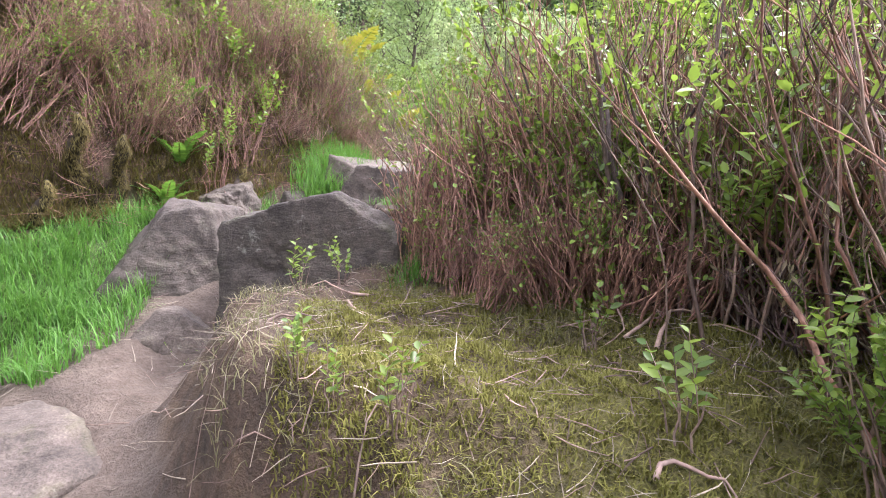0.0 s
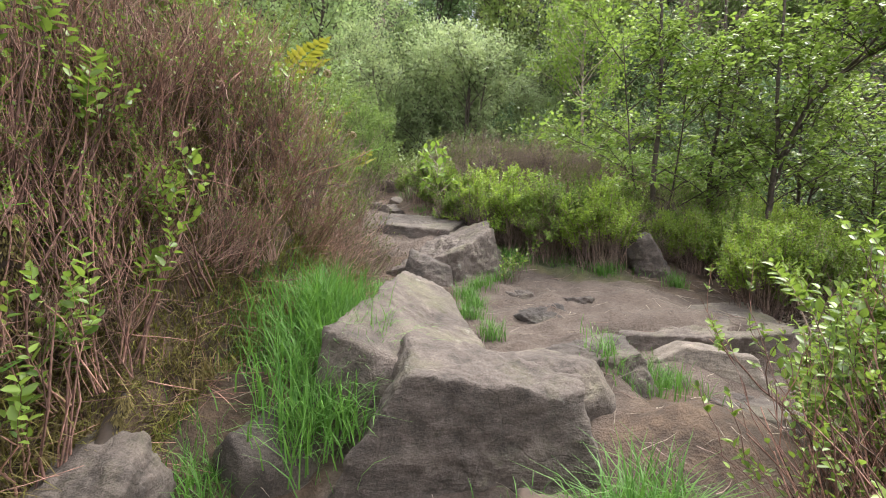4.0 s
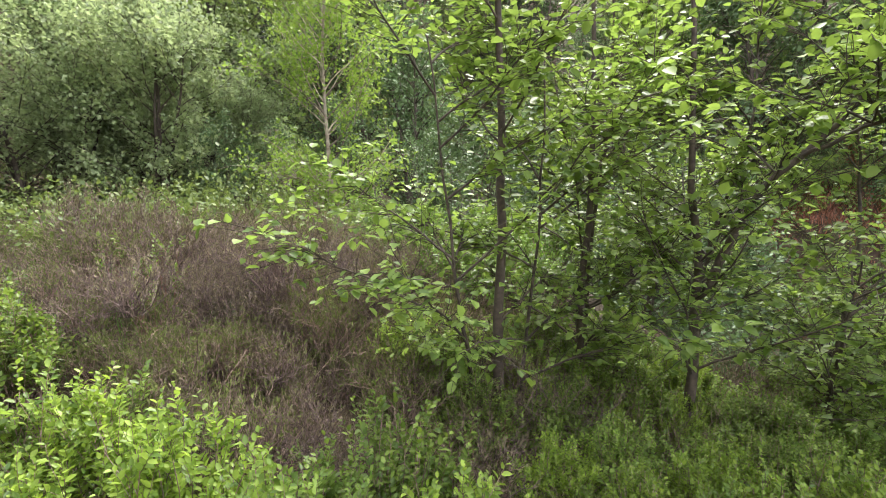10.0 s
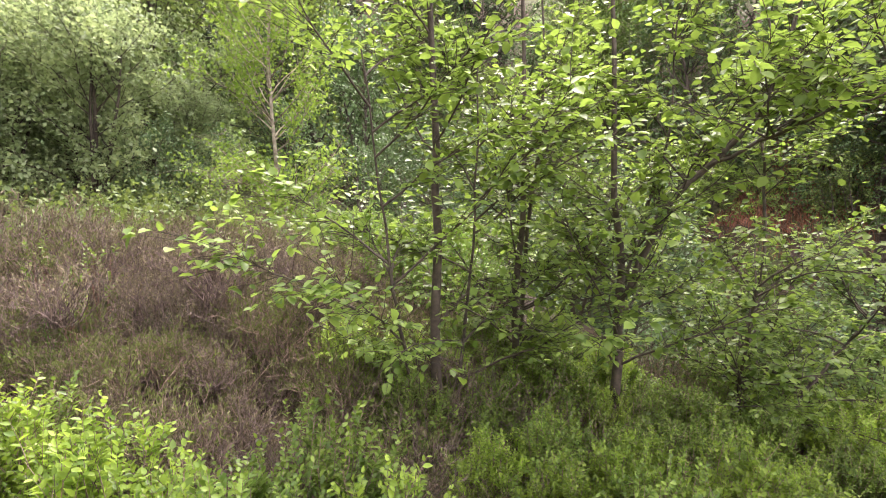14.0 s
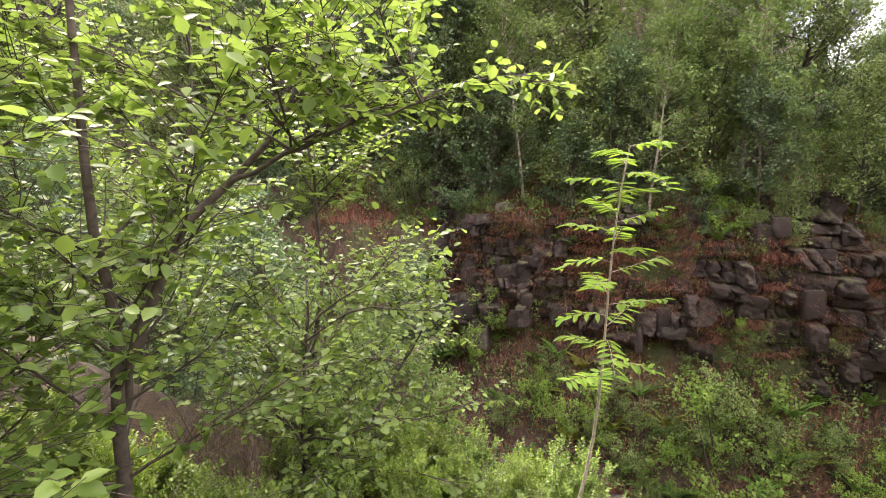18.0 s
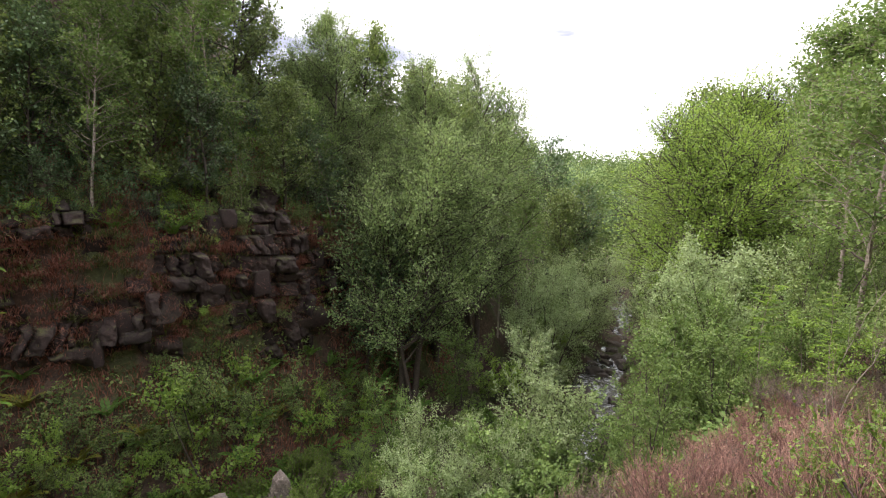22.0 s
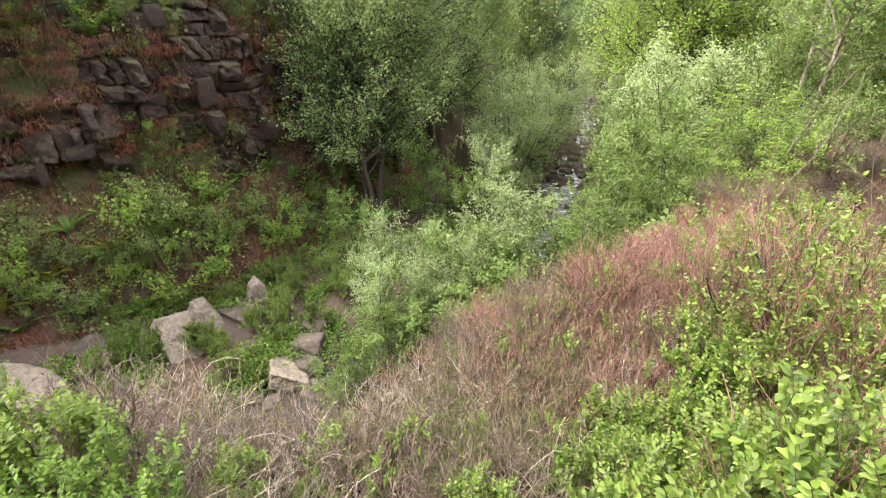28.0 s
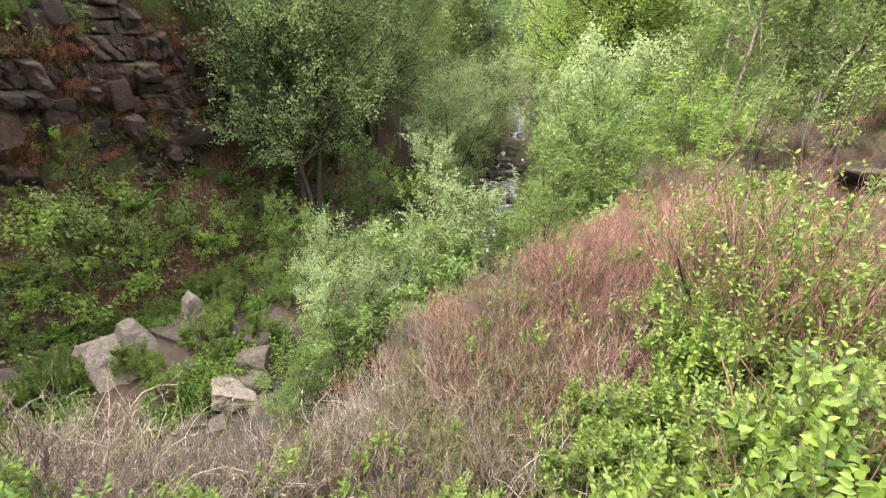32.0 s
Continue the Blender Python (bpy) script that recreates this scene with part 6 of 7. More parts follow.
# bracken and bushes above the path, and low growth under the birches
BRACKEN = [fern("tall yellow-green bracken above the heather", 9, 0.95, 20, 0.2, 0.9, 0.25, M_YFERN, "bracken"), fern("fresh green bracken above the heather", 9, 0.9, 20, 0.22, 1.0, 0.3, M_FERN, "bracken")]
sow(BRACKEN, [(-1.9, 5.4), (-2.2, 5.9), (-1.75, 5.9), (-2.5, 5.3), (-2.4, 6.6), (-2.9, 6.1), (-2.1, 6.3), (-1.6, 4.9), (-2.9, 7.0), (-3.3, 6.6), (-2.0, 4.6), (-2.5, 4.9), (-3.0, 5.4)], tr, 0.95, 1.3)
for x, y, s in ((-3.4, 7.8, 0.9), (-2.9, 8.8, 0.8), (-4.2, 8.6, 1.0), (-4.6, 7.2, 1.0), (-3.8, 9.8, 1.0)):
    more(BUSH, x, y, tr.uniform(0, 360), s)
for x, y, s in ((4.7, 5.2, 0.5), (4.9, 4.6, 0.5)):
    more(BUSH2, x, y, tr.uniform(0, 360), s)

# right bank downstream of the shelf: heather, young rowans and scrub
for x, y, s in ((5.2, -6.4, 0.8), (4.1, -6.8, 0.7), (5.8, -7.8, 0.9), (4.8, -8.8, 1.0), (0.9, -8.0, 0.8), (4.4, -6.0, 0.6), (2.6, -9.0, 0.9)):
    more(BUSH if int(x * 10) % 2 else BUSH2, x, y, tr.uniform(0, 360), s)
for x, y, s in ((0.2, -9.0, 0.7), (2.8, -10.5, 0.7), (-2.5, -6.5, 0.8), (-1.5, -11, 1.0)):
    more(SALLOW if s < 1 else OAK, x, y, tr.uniform(0, 360), s * 0.75)
for x, y, s in ((1.3, -5.0, 1.2), (3.6, -5.2, 0.7), (1.0, -4.6, 1.1), (4.9, -6.3, 1.2)):
    more(rowan, x, y, tr.uniform(0, 360), s)
more(rowan, 3.4, -4.4, 100, 0.5)
more(rowan, 2.4, -4.5, 200, 0.45)
SMALLFERN = fern("small green fern under the heather bank", 8, 0.34)
put(SMALLFERN, -1.38, 0.98, 0, 1.1)
more(SMALLFERN, -1.3, 0.75, 70, 0.9)
more(SMALLFERN, -1.5, 1.2, 200, 0.8)

BUSH3 = tree("shrub", "fresh green rowan shrub below the crag", 1.8, 0.02, 0.1, 0.85, 28, 300, 2600, 0.068, M_OAK, M_BARK, 3, 0.2, 0.6, group="shrubs of the ravine", sprays=1)
put(BUSH3, 14.6, -0.2, 0, 1.5)
for x, y, s in ((14.7, 2.0, 0.7), (14.9, 4.2, 0.9), (15.1, 5.3, 0.75), (14.8, -2.4, 0.8), (14.6, 0.9, 0.6), (15.6, 7.2, 0.9), (15.4, -4.2, 0.9), (13.6, -3.2, 0.6), (14.9, 3.2, 0.6), (16.4, 6.0, 0.7)):
    more(BUSH3, x, y, tr.uniform(0, 360), s)
for k in range(44):
    y = tr.uniform(-30, -8)
    x = float(stream_x(y)) + (1 if k % 2 else -1) * tr.uniform(2.3, 4.6)
    more((BUSH, BUSH2, BUSH3)[k % 3], x, y, tr.uniform(0, 360), tr.uniform(0.6, 1.3))
for x, y, s in ((15.2, -13.0, 0.75), (17.6, -17.5, 0.9), (19.4, -21.5, 1.0), (13.2, -18.5, 0.8), (15.5, -24, 1.0)):
    more(SALLOW, x, y, tr.uniform(0, 360), s)
# small bushes rooted in ledges of the crag
for k in range(70):
    y, z = tr.uniform(-7, 7.5), tr.uniform(-2.6, 1.4)
    c = copy_thing((BUSH, BUSH3)[k % 2], pose(wall_front(y, z) - 0.05, y, z - 0.1, 0, -25, tr.uniform(0, 360)))
    c.scale = (tr.uniform(0.22, 0.45),) * 3

# ---- ground cover ----
gr = np.random.default_rng(77)


def pts(n, x0, x1, y0, y1, ok):
    x, y = gr.uniform(x0, x1, n), gr.uniform(y0, y1, n)
    k = ok(x, y)
    x, y = x[k], y[k]
    return np.stack([x, y, land(x, y) - 0.005], 1)


def grass(name, label, p, h, w, droop, mat, jitter=0.35, k=4):
    n = len(p)
    a = gr.uniform(0, 2 * np.pi, n)
    bag = Bag().blades(p, np.stack([np.cos(a), np.sin(a), np.zeros(n)], 1), h * gr.uniform(1 - jitter, 1 + jitter, n), w * gr.uniform(0.7, 1.3, n), droop * gr.uniform(0.3, 1.3, n), k)
    return tagged(new(name, bag.mesh(name, mat)), label, "grass", kind="stuff")


def clumped(p, size, keep):
    f = fbm(p[:, 0] / size, p[:, 1] / size, 3)
    return p[f > np.quantile(f, 1 - keep)]


bankx = lambda y: along(y, [-8, -1, 1, 2.1, 2.6, 4.2, 5.5, 8.6, 12, 20], [-1.2, -1.8, -1.25, -1.0, -0.82, -0.95, -1.9, -2.7, -4.1, -6.5])
trailx = lambda y: along(y, TY, TX)
# lush grass between the first boulders and the bank
p = pts(24000, -2.4, -0.45, -2.2, 0.85, lambda x, y: (x < trailx(y) - 0.42) & (x > bankx(y) + 0.12) & (np.hypot((x + 0.72) / 0.5, (y - 0.22) / 0.4) > 1))
grass("grass", "lush green grass beside the boulders", clumped(p, 0.12, 0.75), 0.17, 0.005, 1.0, M_GRASS, 0.5)
# tufts on the bank's foot and by the slabs
cent = [(-0.72, 2.55, 0.16), (-0.85, 2.35, 0.2), (-0.95, 2.1, 0.2), (-0.62, 2.8, 0.12), (-0.75, 1.15, 0.12), (-0.9, 1.4, 0.14), (0.02, 2.95, 0.07), (0.05, 3.25, 0.08), (0.0, 3.5, 0.08), (0.1, 3.75, 0.1), (0.15, 2.65, 0.06), (-0.55, 3.35, 0.13), (-0.65, 3.7, 0.13), (0.42, 4.45, 0.12), (0.3, 4.1, 0.08),
        (1.0, 2.35, 0.16), (0.85, 2.55, 0.12), (0.75, 2.25, 0.12), (1.2, 4.25, 0.09), (1.75, 4.1, 0.08), (0.6, 1.35, 0.13), (0.45, 1.25, 0.1), (0.72, 1.2, 0.12), (0.5, -0.4, 0.06), (0.9, -0.2, 0.07), (0.22, -0.55, 0.04)]
q = np.concatenate([np.stack([gr.normal(cx, r * 0.6, int(1700 * r)), gr.normal(cy, r * 0.6, int(1700 * r))], 1) for cx, cy, r in cent])
grass("grass", "green grass tufts beside the path", np.concatenate([q, land(q[:, 0], q[:, 1])[:, None]], 1), 0.13, 0.0042, 0.9, M_GRASS)
q = np.concatenate([np.stack([gr.normal(cx, r * 0.6, int(2200 * r)), gr.normal(cy, r * 0.6, int(2200 * r))], 1) for cx, cy, r in ((-0.62, 1.85, 0.2), (-0.7, 2.15, 0.2), (-0.55, 1.6, 0.16), (-0.68, 2.4, 0.16), (-0.45, 1.95, 0.12), (0.5, 1.15, 0.12))])
grass("grass", "long drooping grass tuft beside the slab", np.concatenate([q, land(q[:, 0], q[:, 1])[:, None] + 0.12], 1), 0.27, 0.0055, 0.95, M_GRASS)
# pale dry grass on the sods
p = pts(30000, 0.1, 2.3, -2.0, 0.9, lambda x, y: (land(x, y) > -0.12) & (np.hypot(x - 1.25, (y + 1.1) * 0.8) > 0.25))
grass("dry_grass", "pale matted grass on the sods", clumped(p, 0.3, 0.3), 0.055, 0.0018, 1.3, M_PALEGRASS)
litter_spots = pts(6400, 0.1, 2.6, -2.0, 0.9, lambda x, y: land(x, y) > -0.15)
# moss under the thicket and on the bank
p = pts(210000, 0.75, 2.6, -2.1, 0.7, lambda x, y: (land(x, y) > -0.3) & (x + 0.5 * y > 0.35))
grass("moss", "deep yellow-green moss under the shrubs", p, 0.023, 0.003, 1.1, M_MOSS, 0.6, 3)
p = pts(230000, -2.6, -0.7, -1.5, 4.6, lambda x, y: (x < bankx(y) + 0.05) & (x > bankx(y) - 0.6))
grass("moss", "hanging brown-green moss on the heather bank", clumped(p, 0.25, 0.8), 0.075, 0.0045, 1.5, M_MOSS, 0.6, 3)
p = pts(120000, -2.6, -0.7, -1.5, 4.6, lambda x, y: (x < bankx(y) + 0.08) & (x > bankx(y) - 0.7))
grass("moss", "tan moss hanging in curtains on the heather bank", clumped(p, 0.16, 0.55) + np.array([0, 0, 0.03]), 0.11, 0.005, 1.5, M_BANKMOSS, 0.6, 3)
litter_bank = pts(9000, -3.0, -0.7, -1.5, 5.0, lambda x, y: (x < bankx(y) + 0.1) & (x > bankx(y) - 0.6))[:2200]
# turf and litter farther on
p = pts(30000, -4, 2.2, 4.2, 13, lambda x, y: (np.abs(x - trailx(y)) > 0.5) & (np.abs(x - trailx(y)) < 1.6))
grass("grass", "rough grass along the path", clumped(p, 0.6, 0.5), 0.13, 0.005, 0.9, M_GRASS)


def undergrowth(name, label, p, mat, leaf, rise, per, spread_):
    n = len(p) * per
    c = np.repeat(p, per, 0)
    d = unit(gr.normal(size=(n, 3)) * np.array([1, 1, 0.6]))
    q = c + d * spread_ * gr.uniform(0.2, 1.0, (n, 1)) + np.array([0, 0, rise]) * gr.uniform(0.2, 1.0, (n, 1))
    L = leaf * gr.uniform(0.6, 1.3, n)
    bag = Bag().leaves(q, unit(d + gr.normal(scale=0.7, size=(n, 3)) + np.array([0, 0, 0.2])), unit(gr.normal(size=(n, 3)) * 0.5 + np.array([0, 0, 1.0])), L, L * 0.7, 0.2, False)
    return tagged(new(name, bag.mesh(name, mat)), label, "undergrowth", kind="stuff")


wallx = wall_x
streamx = stream_x
# dead bracken, and green growth over it, on the far bank and hillside
p = pts(100000, 13.5, 24, -10, 13, lambda x, y: (x - wallx(y) > -0.2) & (x - wallx(y) < 8))
grass("dead_bracken", "red-brown dead bracken hanging on the steep bank", clumped(p, 1.3, 0.85), 0.32, 0.02, 1.3, M_BRACKEN)
p = clumped(pts(1900, 13.5, 24, -10, 14, lambda x, y: (x - wallx(y) > -0.6) & (x - wallx(y) < 9)), 1.6, 0.5)
undergrowth("undergrowth", "mixed green undergrowth on the far bank", p, M_WOOD, 0.1, 0.4, 40, 0.3)
p = clumped(pts(3400, 14, 40, -30, 30, lambda x, y: (x - wallx(y) > 4)), 2.5, 0.6)
undergrowth("undergrowth", "dark undergrowth on the wooded hillside", p, M_DARKWOOD, 0.17, 0.5, 30, 0.6)
p = clumped(pts(2100, 10.0, 14.6, -9, 9, lambda x, y: np.abs(x - along(y, [-3, -0.2, 3.1, 6, 12], [11.2, 12.4, 14.0, 14.6, 14.0])) > 0.65), 1.0, 0.6)
undergrowth("undergrowth", "low green plants on the ravine floor", p, M_BILBD, 0.07, 0.22, 60, 0.28)
p = pts(2600, 4.2, 10.5, -24, 12, lambda x, y: (np.abs(x - streamx(y) + 0.5) > 2.2) & (y < -1.5) & ((x > 8) | (y < -4)))
undergrowth("undergrowth", "pale green scrub on the slope below the shelf", p, M_BIRCH2, 0.09, 0.5, 36, 0.45)
p = pts(1900, -14, 2.4, 8, 34, lambda x, y: (np.abs(x - trailx(y)) > 1.0) | (y > 10))
undergrowth("undergrowth", "green bushes behind the heather", p, M_WOOD, 0.055, 0.6, 80, 0.4)
p = pts(1500, -26, 8, 22, 58, lambda x, y: y > 0)
undergrowth("undergrowth", "green bushes on the hillside, haze in their pale leaf colour", p, M_HAZEWOOD, 0.2, 1.0, 36, 0.9)
p = pts(1500, 7, 20, -27, -2.5, lambda x, y: (np.abs(x - streamx(y)) > 1.15) & (np.abs(x - streamx(y)) < 3.2))
undergrowth("undergrowth", "low green plants along the stream", clumped(p, 1.0, 0.8), M_BIRCH2, 0.07, 0.28, 50, 0.35)
# straw and twigs dropped on the trodden earth
def litter(name, label, p, length, radius, mat):
    n = len(p)
    a = gr.uniform(0, 2 * np.pi, n)
    way = np.stack([np.cos(a), np.sin(a), gr.normal(scale=0.12, size=n)], 1)
    l = length * gr.uniform(0.3, 1.3, n)
    line = wander(p + np.array([0, 0, 0.012]), way, l, 4, 0.12, rng=gr)
    line[..., 2] = np.maximum(line[..., 2], land(line[..., 0], line[..., 1]) + 0.006)
    bag = Bag().tubes(line, radius * np.array([1, 0.9, 0.7, 0.4])[None] * gr.uniform(0.5, 1.4, (n, 1)))
    return tagged(new(name, bag.mesh(name, mat)), label, "litter", kind="stuff")


litter("brushwood", "dead heather litter on the sods", litter_spots[:1800], 0.09, 0.0016, M_TWIG)
litter("brushwood", "pale dead stalks on the sods", litter_spots[1800:3000], 0.08, 0.0011, M_GREYTWIG)
litter("brushwood", "tangled dead twigs hanging on the mossy bank", litter_bank, 0.3, 0.0022, M_REDTWIG)
litter("straw", "dry straws and twigs on trodden earth", pts(1500, -1.2, 3.0, -2.6, 5, lambda x, y: np.abs(x - trailx(y)) < 1.6), 0.12, 0.0016, M_GREYTWIG)
litter("straw", "dark twigs lying on trodden earth", pts(500, -1.2, 3.2, -2.6, 5, lambda x, y: np.abs(x - trailx(y)) < 2.0), 0.14, 0.0022, M_TWIG)
litter("brushwood", "grey brushwood lying at the edge of the bilberry", pts(260, 2.0, 3.4, 2.6, 3.6, lambda x, y: np.hypot(x - 2.7, (y - 3.15) * 1.6) < 0.75), 0.6, 0.004, M_GREYTWIG)
litter("brushwood", "grey dead heather stems on the slope", pts(420, 2.2, 5.0, 0.0, 2.8, lambda x, y: x > 2.3), 0.4, 0.003, M_GREYTWIG)
pe = pts(260, -0.6, 2.8, 2.2, 5, lambda x, y: np.abs(x - trailx(y)) < 1.5)
peb = Bag()
for q in pe:
    s = gr.uniform(0.003, 0.012)
    d = unit(gr.normal(size=(8, 3)))
    o = np.array([[1, 0, 0], [0, 1, 0], [-1, 0, 0], [0, -1, 0], [0, 0, 0.7], [0, 0, -0.7]]) * s * gr.uniform(0.6, 1.3, (6, 1)) + q + np.array([0, 0, s * 0.3])
    peb.add(o, None, np.array([[0, 1, 4], [1, 2, 4], [2, 3, 4], [3, 0, 4], [1, 0, 5], [2, 1, 5], [3, 2, 5], [0, 3, 5]]))
tagged(new("pebbles", peb.mesh("pebbles", M_ROCK)), "small pebbles scattered on trodden earth", "pebbles", kind="stuff")

# heath grass and dead heather hanging over the crag
p = pts(9000, 14, 20, -9, 8, lambda x, y: (x - wallx(y) > 1.9) & (x - wallx(y) < 3.2))
grass("heath_grass", "brown dead grass hanging over the crag", clumped(p, 0.8, 0.6), 0.38, 0.02, 1.5, M_BRACKEN)

# heather carpets farther off, too fine to tell apart
p = pts(60000, -1.5, 7.5, -14, -2.2, lambda x, y: (x < along(y, [-14, -8, -4, -2], [7.5, 5.0, 3.8, 3.4])))
grass("heather_carpet", "red-brown heather carpet on the spur", clumped(p, 0.9, 0.7), 0.24, 0.006, 0.9, M_REDHEATH)
p = pts(26000, 3.0, 8.0, -3.5, 3.0, lambda x, y: land(x, y) > -4.5)
grass("heather_carpet", "grey-brown heather on the steep slope", clumped(p, 0.5, 0.6), 0.13, 0.005, 1.1, M_HEATH)
p = pts(40000, -12, 2.6, 8.0, 26, lambda x, y: (np.abs(x - trailx(y)) > 0.8) | (y > 9.5))
grass("heather_carpet", "brown heather carpet beyond the path", clumped(p, 1.5, 0.6), 0.3, 0.008, 0.9, M_HEATH)
p = pts(30000, -9, -1.5, -6, 8, lambda x, y: x < bankx(y) - 1.2)
grass("heather_carpet", "brown heather carpet above the bank", p, 0.4, 0.009, 0.9, M_HEATH)

# tufts hanging in the joints of the crag
def crag_tufts(name, label, n, per, h, w, mat):
    y, z = gr.uniform(-8.5, 7.8, n), gr.uniform(-2.3, 1.2, n)
    x = np.array([wall_front(a, b) for a, b in zip(y, z)]) - 0.25
    c = np.repeat(np.stack([x, y, z], 1), per, 0) + gr.normal(scale=(0.05, 0.12, 0.05), size=(n * per, 3))
    lean = np.stack([-np.abs(gr.normal(size=n * per)) - 0.3, gr.normal(scale=0.7, size=n * per), np.zeros(n * per)], 1)
    bag = Bag().blades(c, lean, h * gr.uniform(0.5, 1.3, n * per), w, 1.5 * gr.uniform(0.7, 1.3, n * per))
    tagged(new(name, bag.mesh(name, mat)), label, "grass", kind="stuff")


crag_tufts("heath_grass", "brown dead grass hanging from joints of the crag", 620, 34, 0.34, 0.016, M_BRACKEN)
crag_tufts("heath_grass", "green grass and heather on ledges of the crag", 260, 40, 0.24, 0.018, M_HEATHG)

# ---- single small plants and roots ----
SPRIG = bilberry("young bilberry shoot with a few bright leaves", 5, 0.16, 0.05, 16, 0.042)
put(SPRIG, 1.06, -1.3, 0, 0.6)
for x, y, s in ((1.14, -1.33, 0.5), (1.27, -1.35, 0.7), (0.62, -0.62, 0.8), (0.5, -0.42, 0.8), (0.35, -0.28, 1.1), (1.75, -1.2, 0.9), (1.6, -0.8, 0.8), (0.3, 3.95, 1.1), (0.42, 4.1, 1.2), (0.6, 4.45, 1.2)):
    more(SPRIG, x, y, gr.uniform(0, 360), s)
n = 16
rp = np.stack([gr.uniform(0.7, 1.9, n), gr.uniform(-1.7, -0.3, n)], 1)
ra = gr.uniform(0, 2 * np.pi, n)
rl = wander(np.concatenate([rp, np.zeros((n, 1))], 1), np.stack([np.cos(ra), np.sin(ra), np.zeros(n)], 1), gr.uniform(0.1, 0.34, n)[:, None], 8, 0.4, rng=gr)
rl[..., 2] = land(rl[..., 0], rl[..., 1]) + 0.006 + 0.02 * np.sin(np.linspace(0, np.pi, 8))[None]
tagged(new("roots", Bag().tubes(rl, np.linspace(0.0055, 0.0015, 8)[None] * gr.uniform(0.4, 1.2, (n, 1)), 5).mesh("roots", M_TWIG, True)), "dark bare roots lying on worn peat", "roots", kind="stuff")

# broad-leaved sapling by the path
sap = tree("sapling", "slim pale-stemmed sapling with broad leaves", 0.95, 0.009, 0.45, 0.28, 12, 40, 90, 0.085, M_OAK, M_GREYTWIG, 1, 0.04, 0.4, fine=True, sprays=0)
put(sap, -0.36, 5.75)

# young bracken croziers
def crozier(height, turn):
    ob = plant("crozier", "brown unfurling bracken crozier on a straight stalk", "fern", "bracken croziers")
    s = np.linspace(0, 1, 10)
    line = np.stack([0.12 * height * s ** 2, np.zeros(10), height * s], 1)
    part("stalk", Bag().tubes(line[None], np.linspace(0.007, 0.004, 10)[None], 5), M_YFERN, ob, smooth=True)
    a = np.linspace(0, 4.2 * np.pi, 30)
    r = np.linspace(0.028, 0.006, 30)
    coil = np.stack([line[-1, 0] + 0.028 - r * np.cos(a), np.zeros(30), height + r * np.sin(a)], 1)
    part("coil", Bag().tubes(coil[None], np.linspace(0.008, 0.004, 30)[None], 6), M_STRAW, ob, "brown curled fern tip", smooth=True)
    q, w = on_lines(coil[None], 60, 0.0, 1.0)
    part("frond", Bag().leaves(q, unit(sphere_dirs(60)), sphere_dirs(60), 0.024, 0.008, 0.2, False), M_MOSS, ob)
    ob.matrix_basis = turn
    return ob


crozier(0.62, pose(-1.28, 3.56, gz(-1.28, 3.56) + 0.25, 0, 14, 20))
crozier(0.58, pose(-1.13, 3.66, gz(-1.13, 3.66) + 0.2, 0, 16, 5))
rock("slab", "pale flat rock on the brow of the hill", (-3.7, 9.3, gz(-3.7, 9.3) + 0.25), (0.5, 0.4, 0.25), 95, (0, 0, 20), M_ROCK, (), 7)

# bare saplings on the bank downstream
BARE = bare_shrub("thin bare grey sapling above red heather", 3, 2.0, 0.04, 40, 0.05, twig=M_GREYTWIG)
put(BARE, 2.2, -4.2, 0, 1.35)
more(BARE, 3.3, -4.6, 80, 1.1)
rock("outcrop", "brown gritstone outcrop in the heather bank", (3.05, -6.1, gz(3.05, -6.1) + 0.05), (0.5, 0.4, 0.36), 96, (0, 10, 30), M_CLIFF, (), 12, 0.1)
rock("outcrop", "low brown rock ledge under the heather brow", (1.7, -6.5, gz(1.7, -6.5) + 0.08), (0.42, 0.3, 0.16), 97, (6, 8, 25), M_CLIFF, (), 12, 0.09)
for x, y in places_in(46, 0.6, 4.2, -9.0, -5.0, gr, None, 0.36):
    more(DRIFT[int(gr.choice([0, 0, 1, 1]))], x, y, gr.uniform(0, 360), gr.uniform(0.6, 0.95), tilt=(gr.uniform(-20, 0), gr.uniform(-10, 10)))
for x, y, k in ((3.7, -5.7, 0.55), (2.9, -5.0, 0.4), (2.2, -5.3, 0.4), (3.3, -6.6, 0.6), (2.3, -7.2, 0.6), (1.5, -7.4, 0.8), (1.1, -6.2, 0.6)):
    more(BUSH3 if k < 0.58 else BUSH, x, y, gr.uniform(0, 360), k)
more(BIL[0], 1.75, -5.3, 40, 1.3)
# yellow-green bracken low on the bank
for x, y, s in ((-1.35, 3.9, 0.55), (-1.5, 4.3, 0.7), (-1.7, 4.6, 0.8), (-1.25, 3.5, 0.4)):
    more(BRACKEN[0], x, y, gr.uniform(0, 360), s)

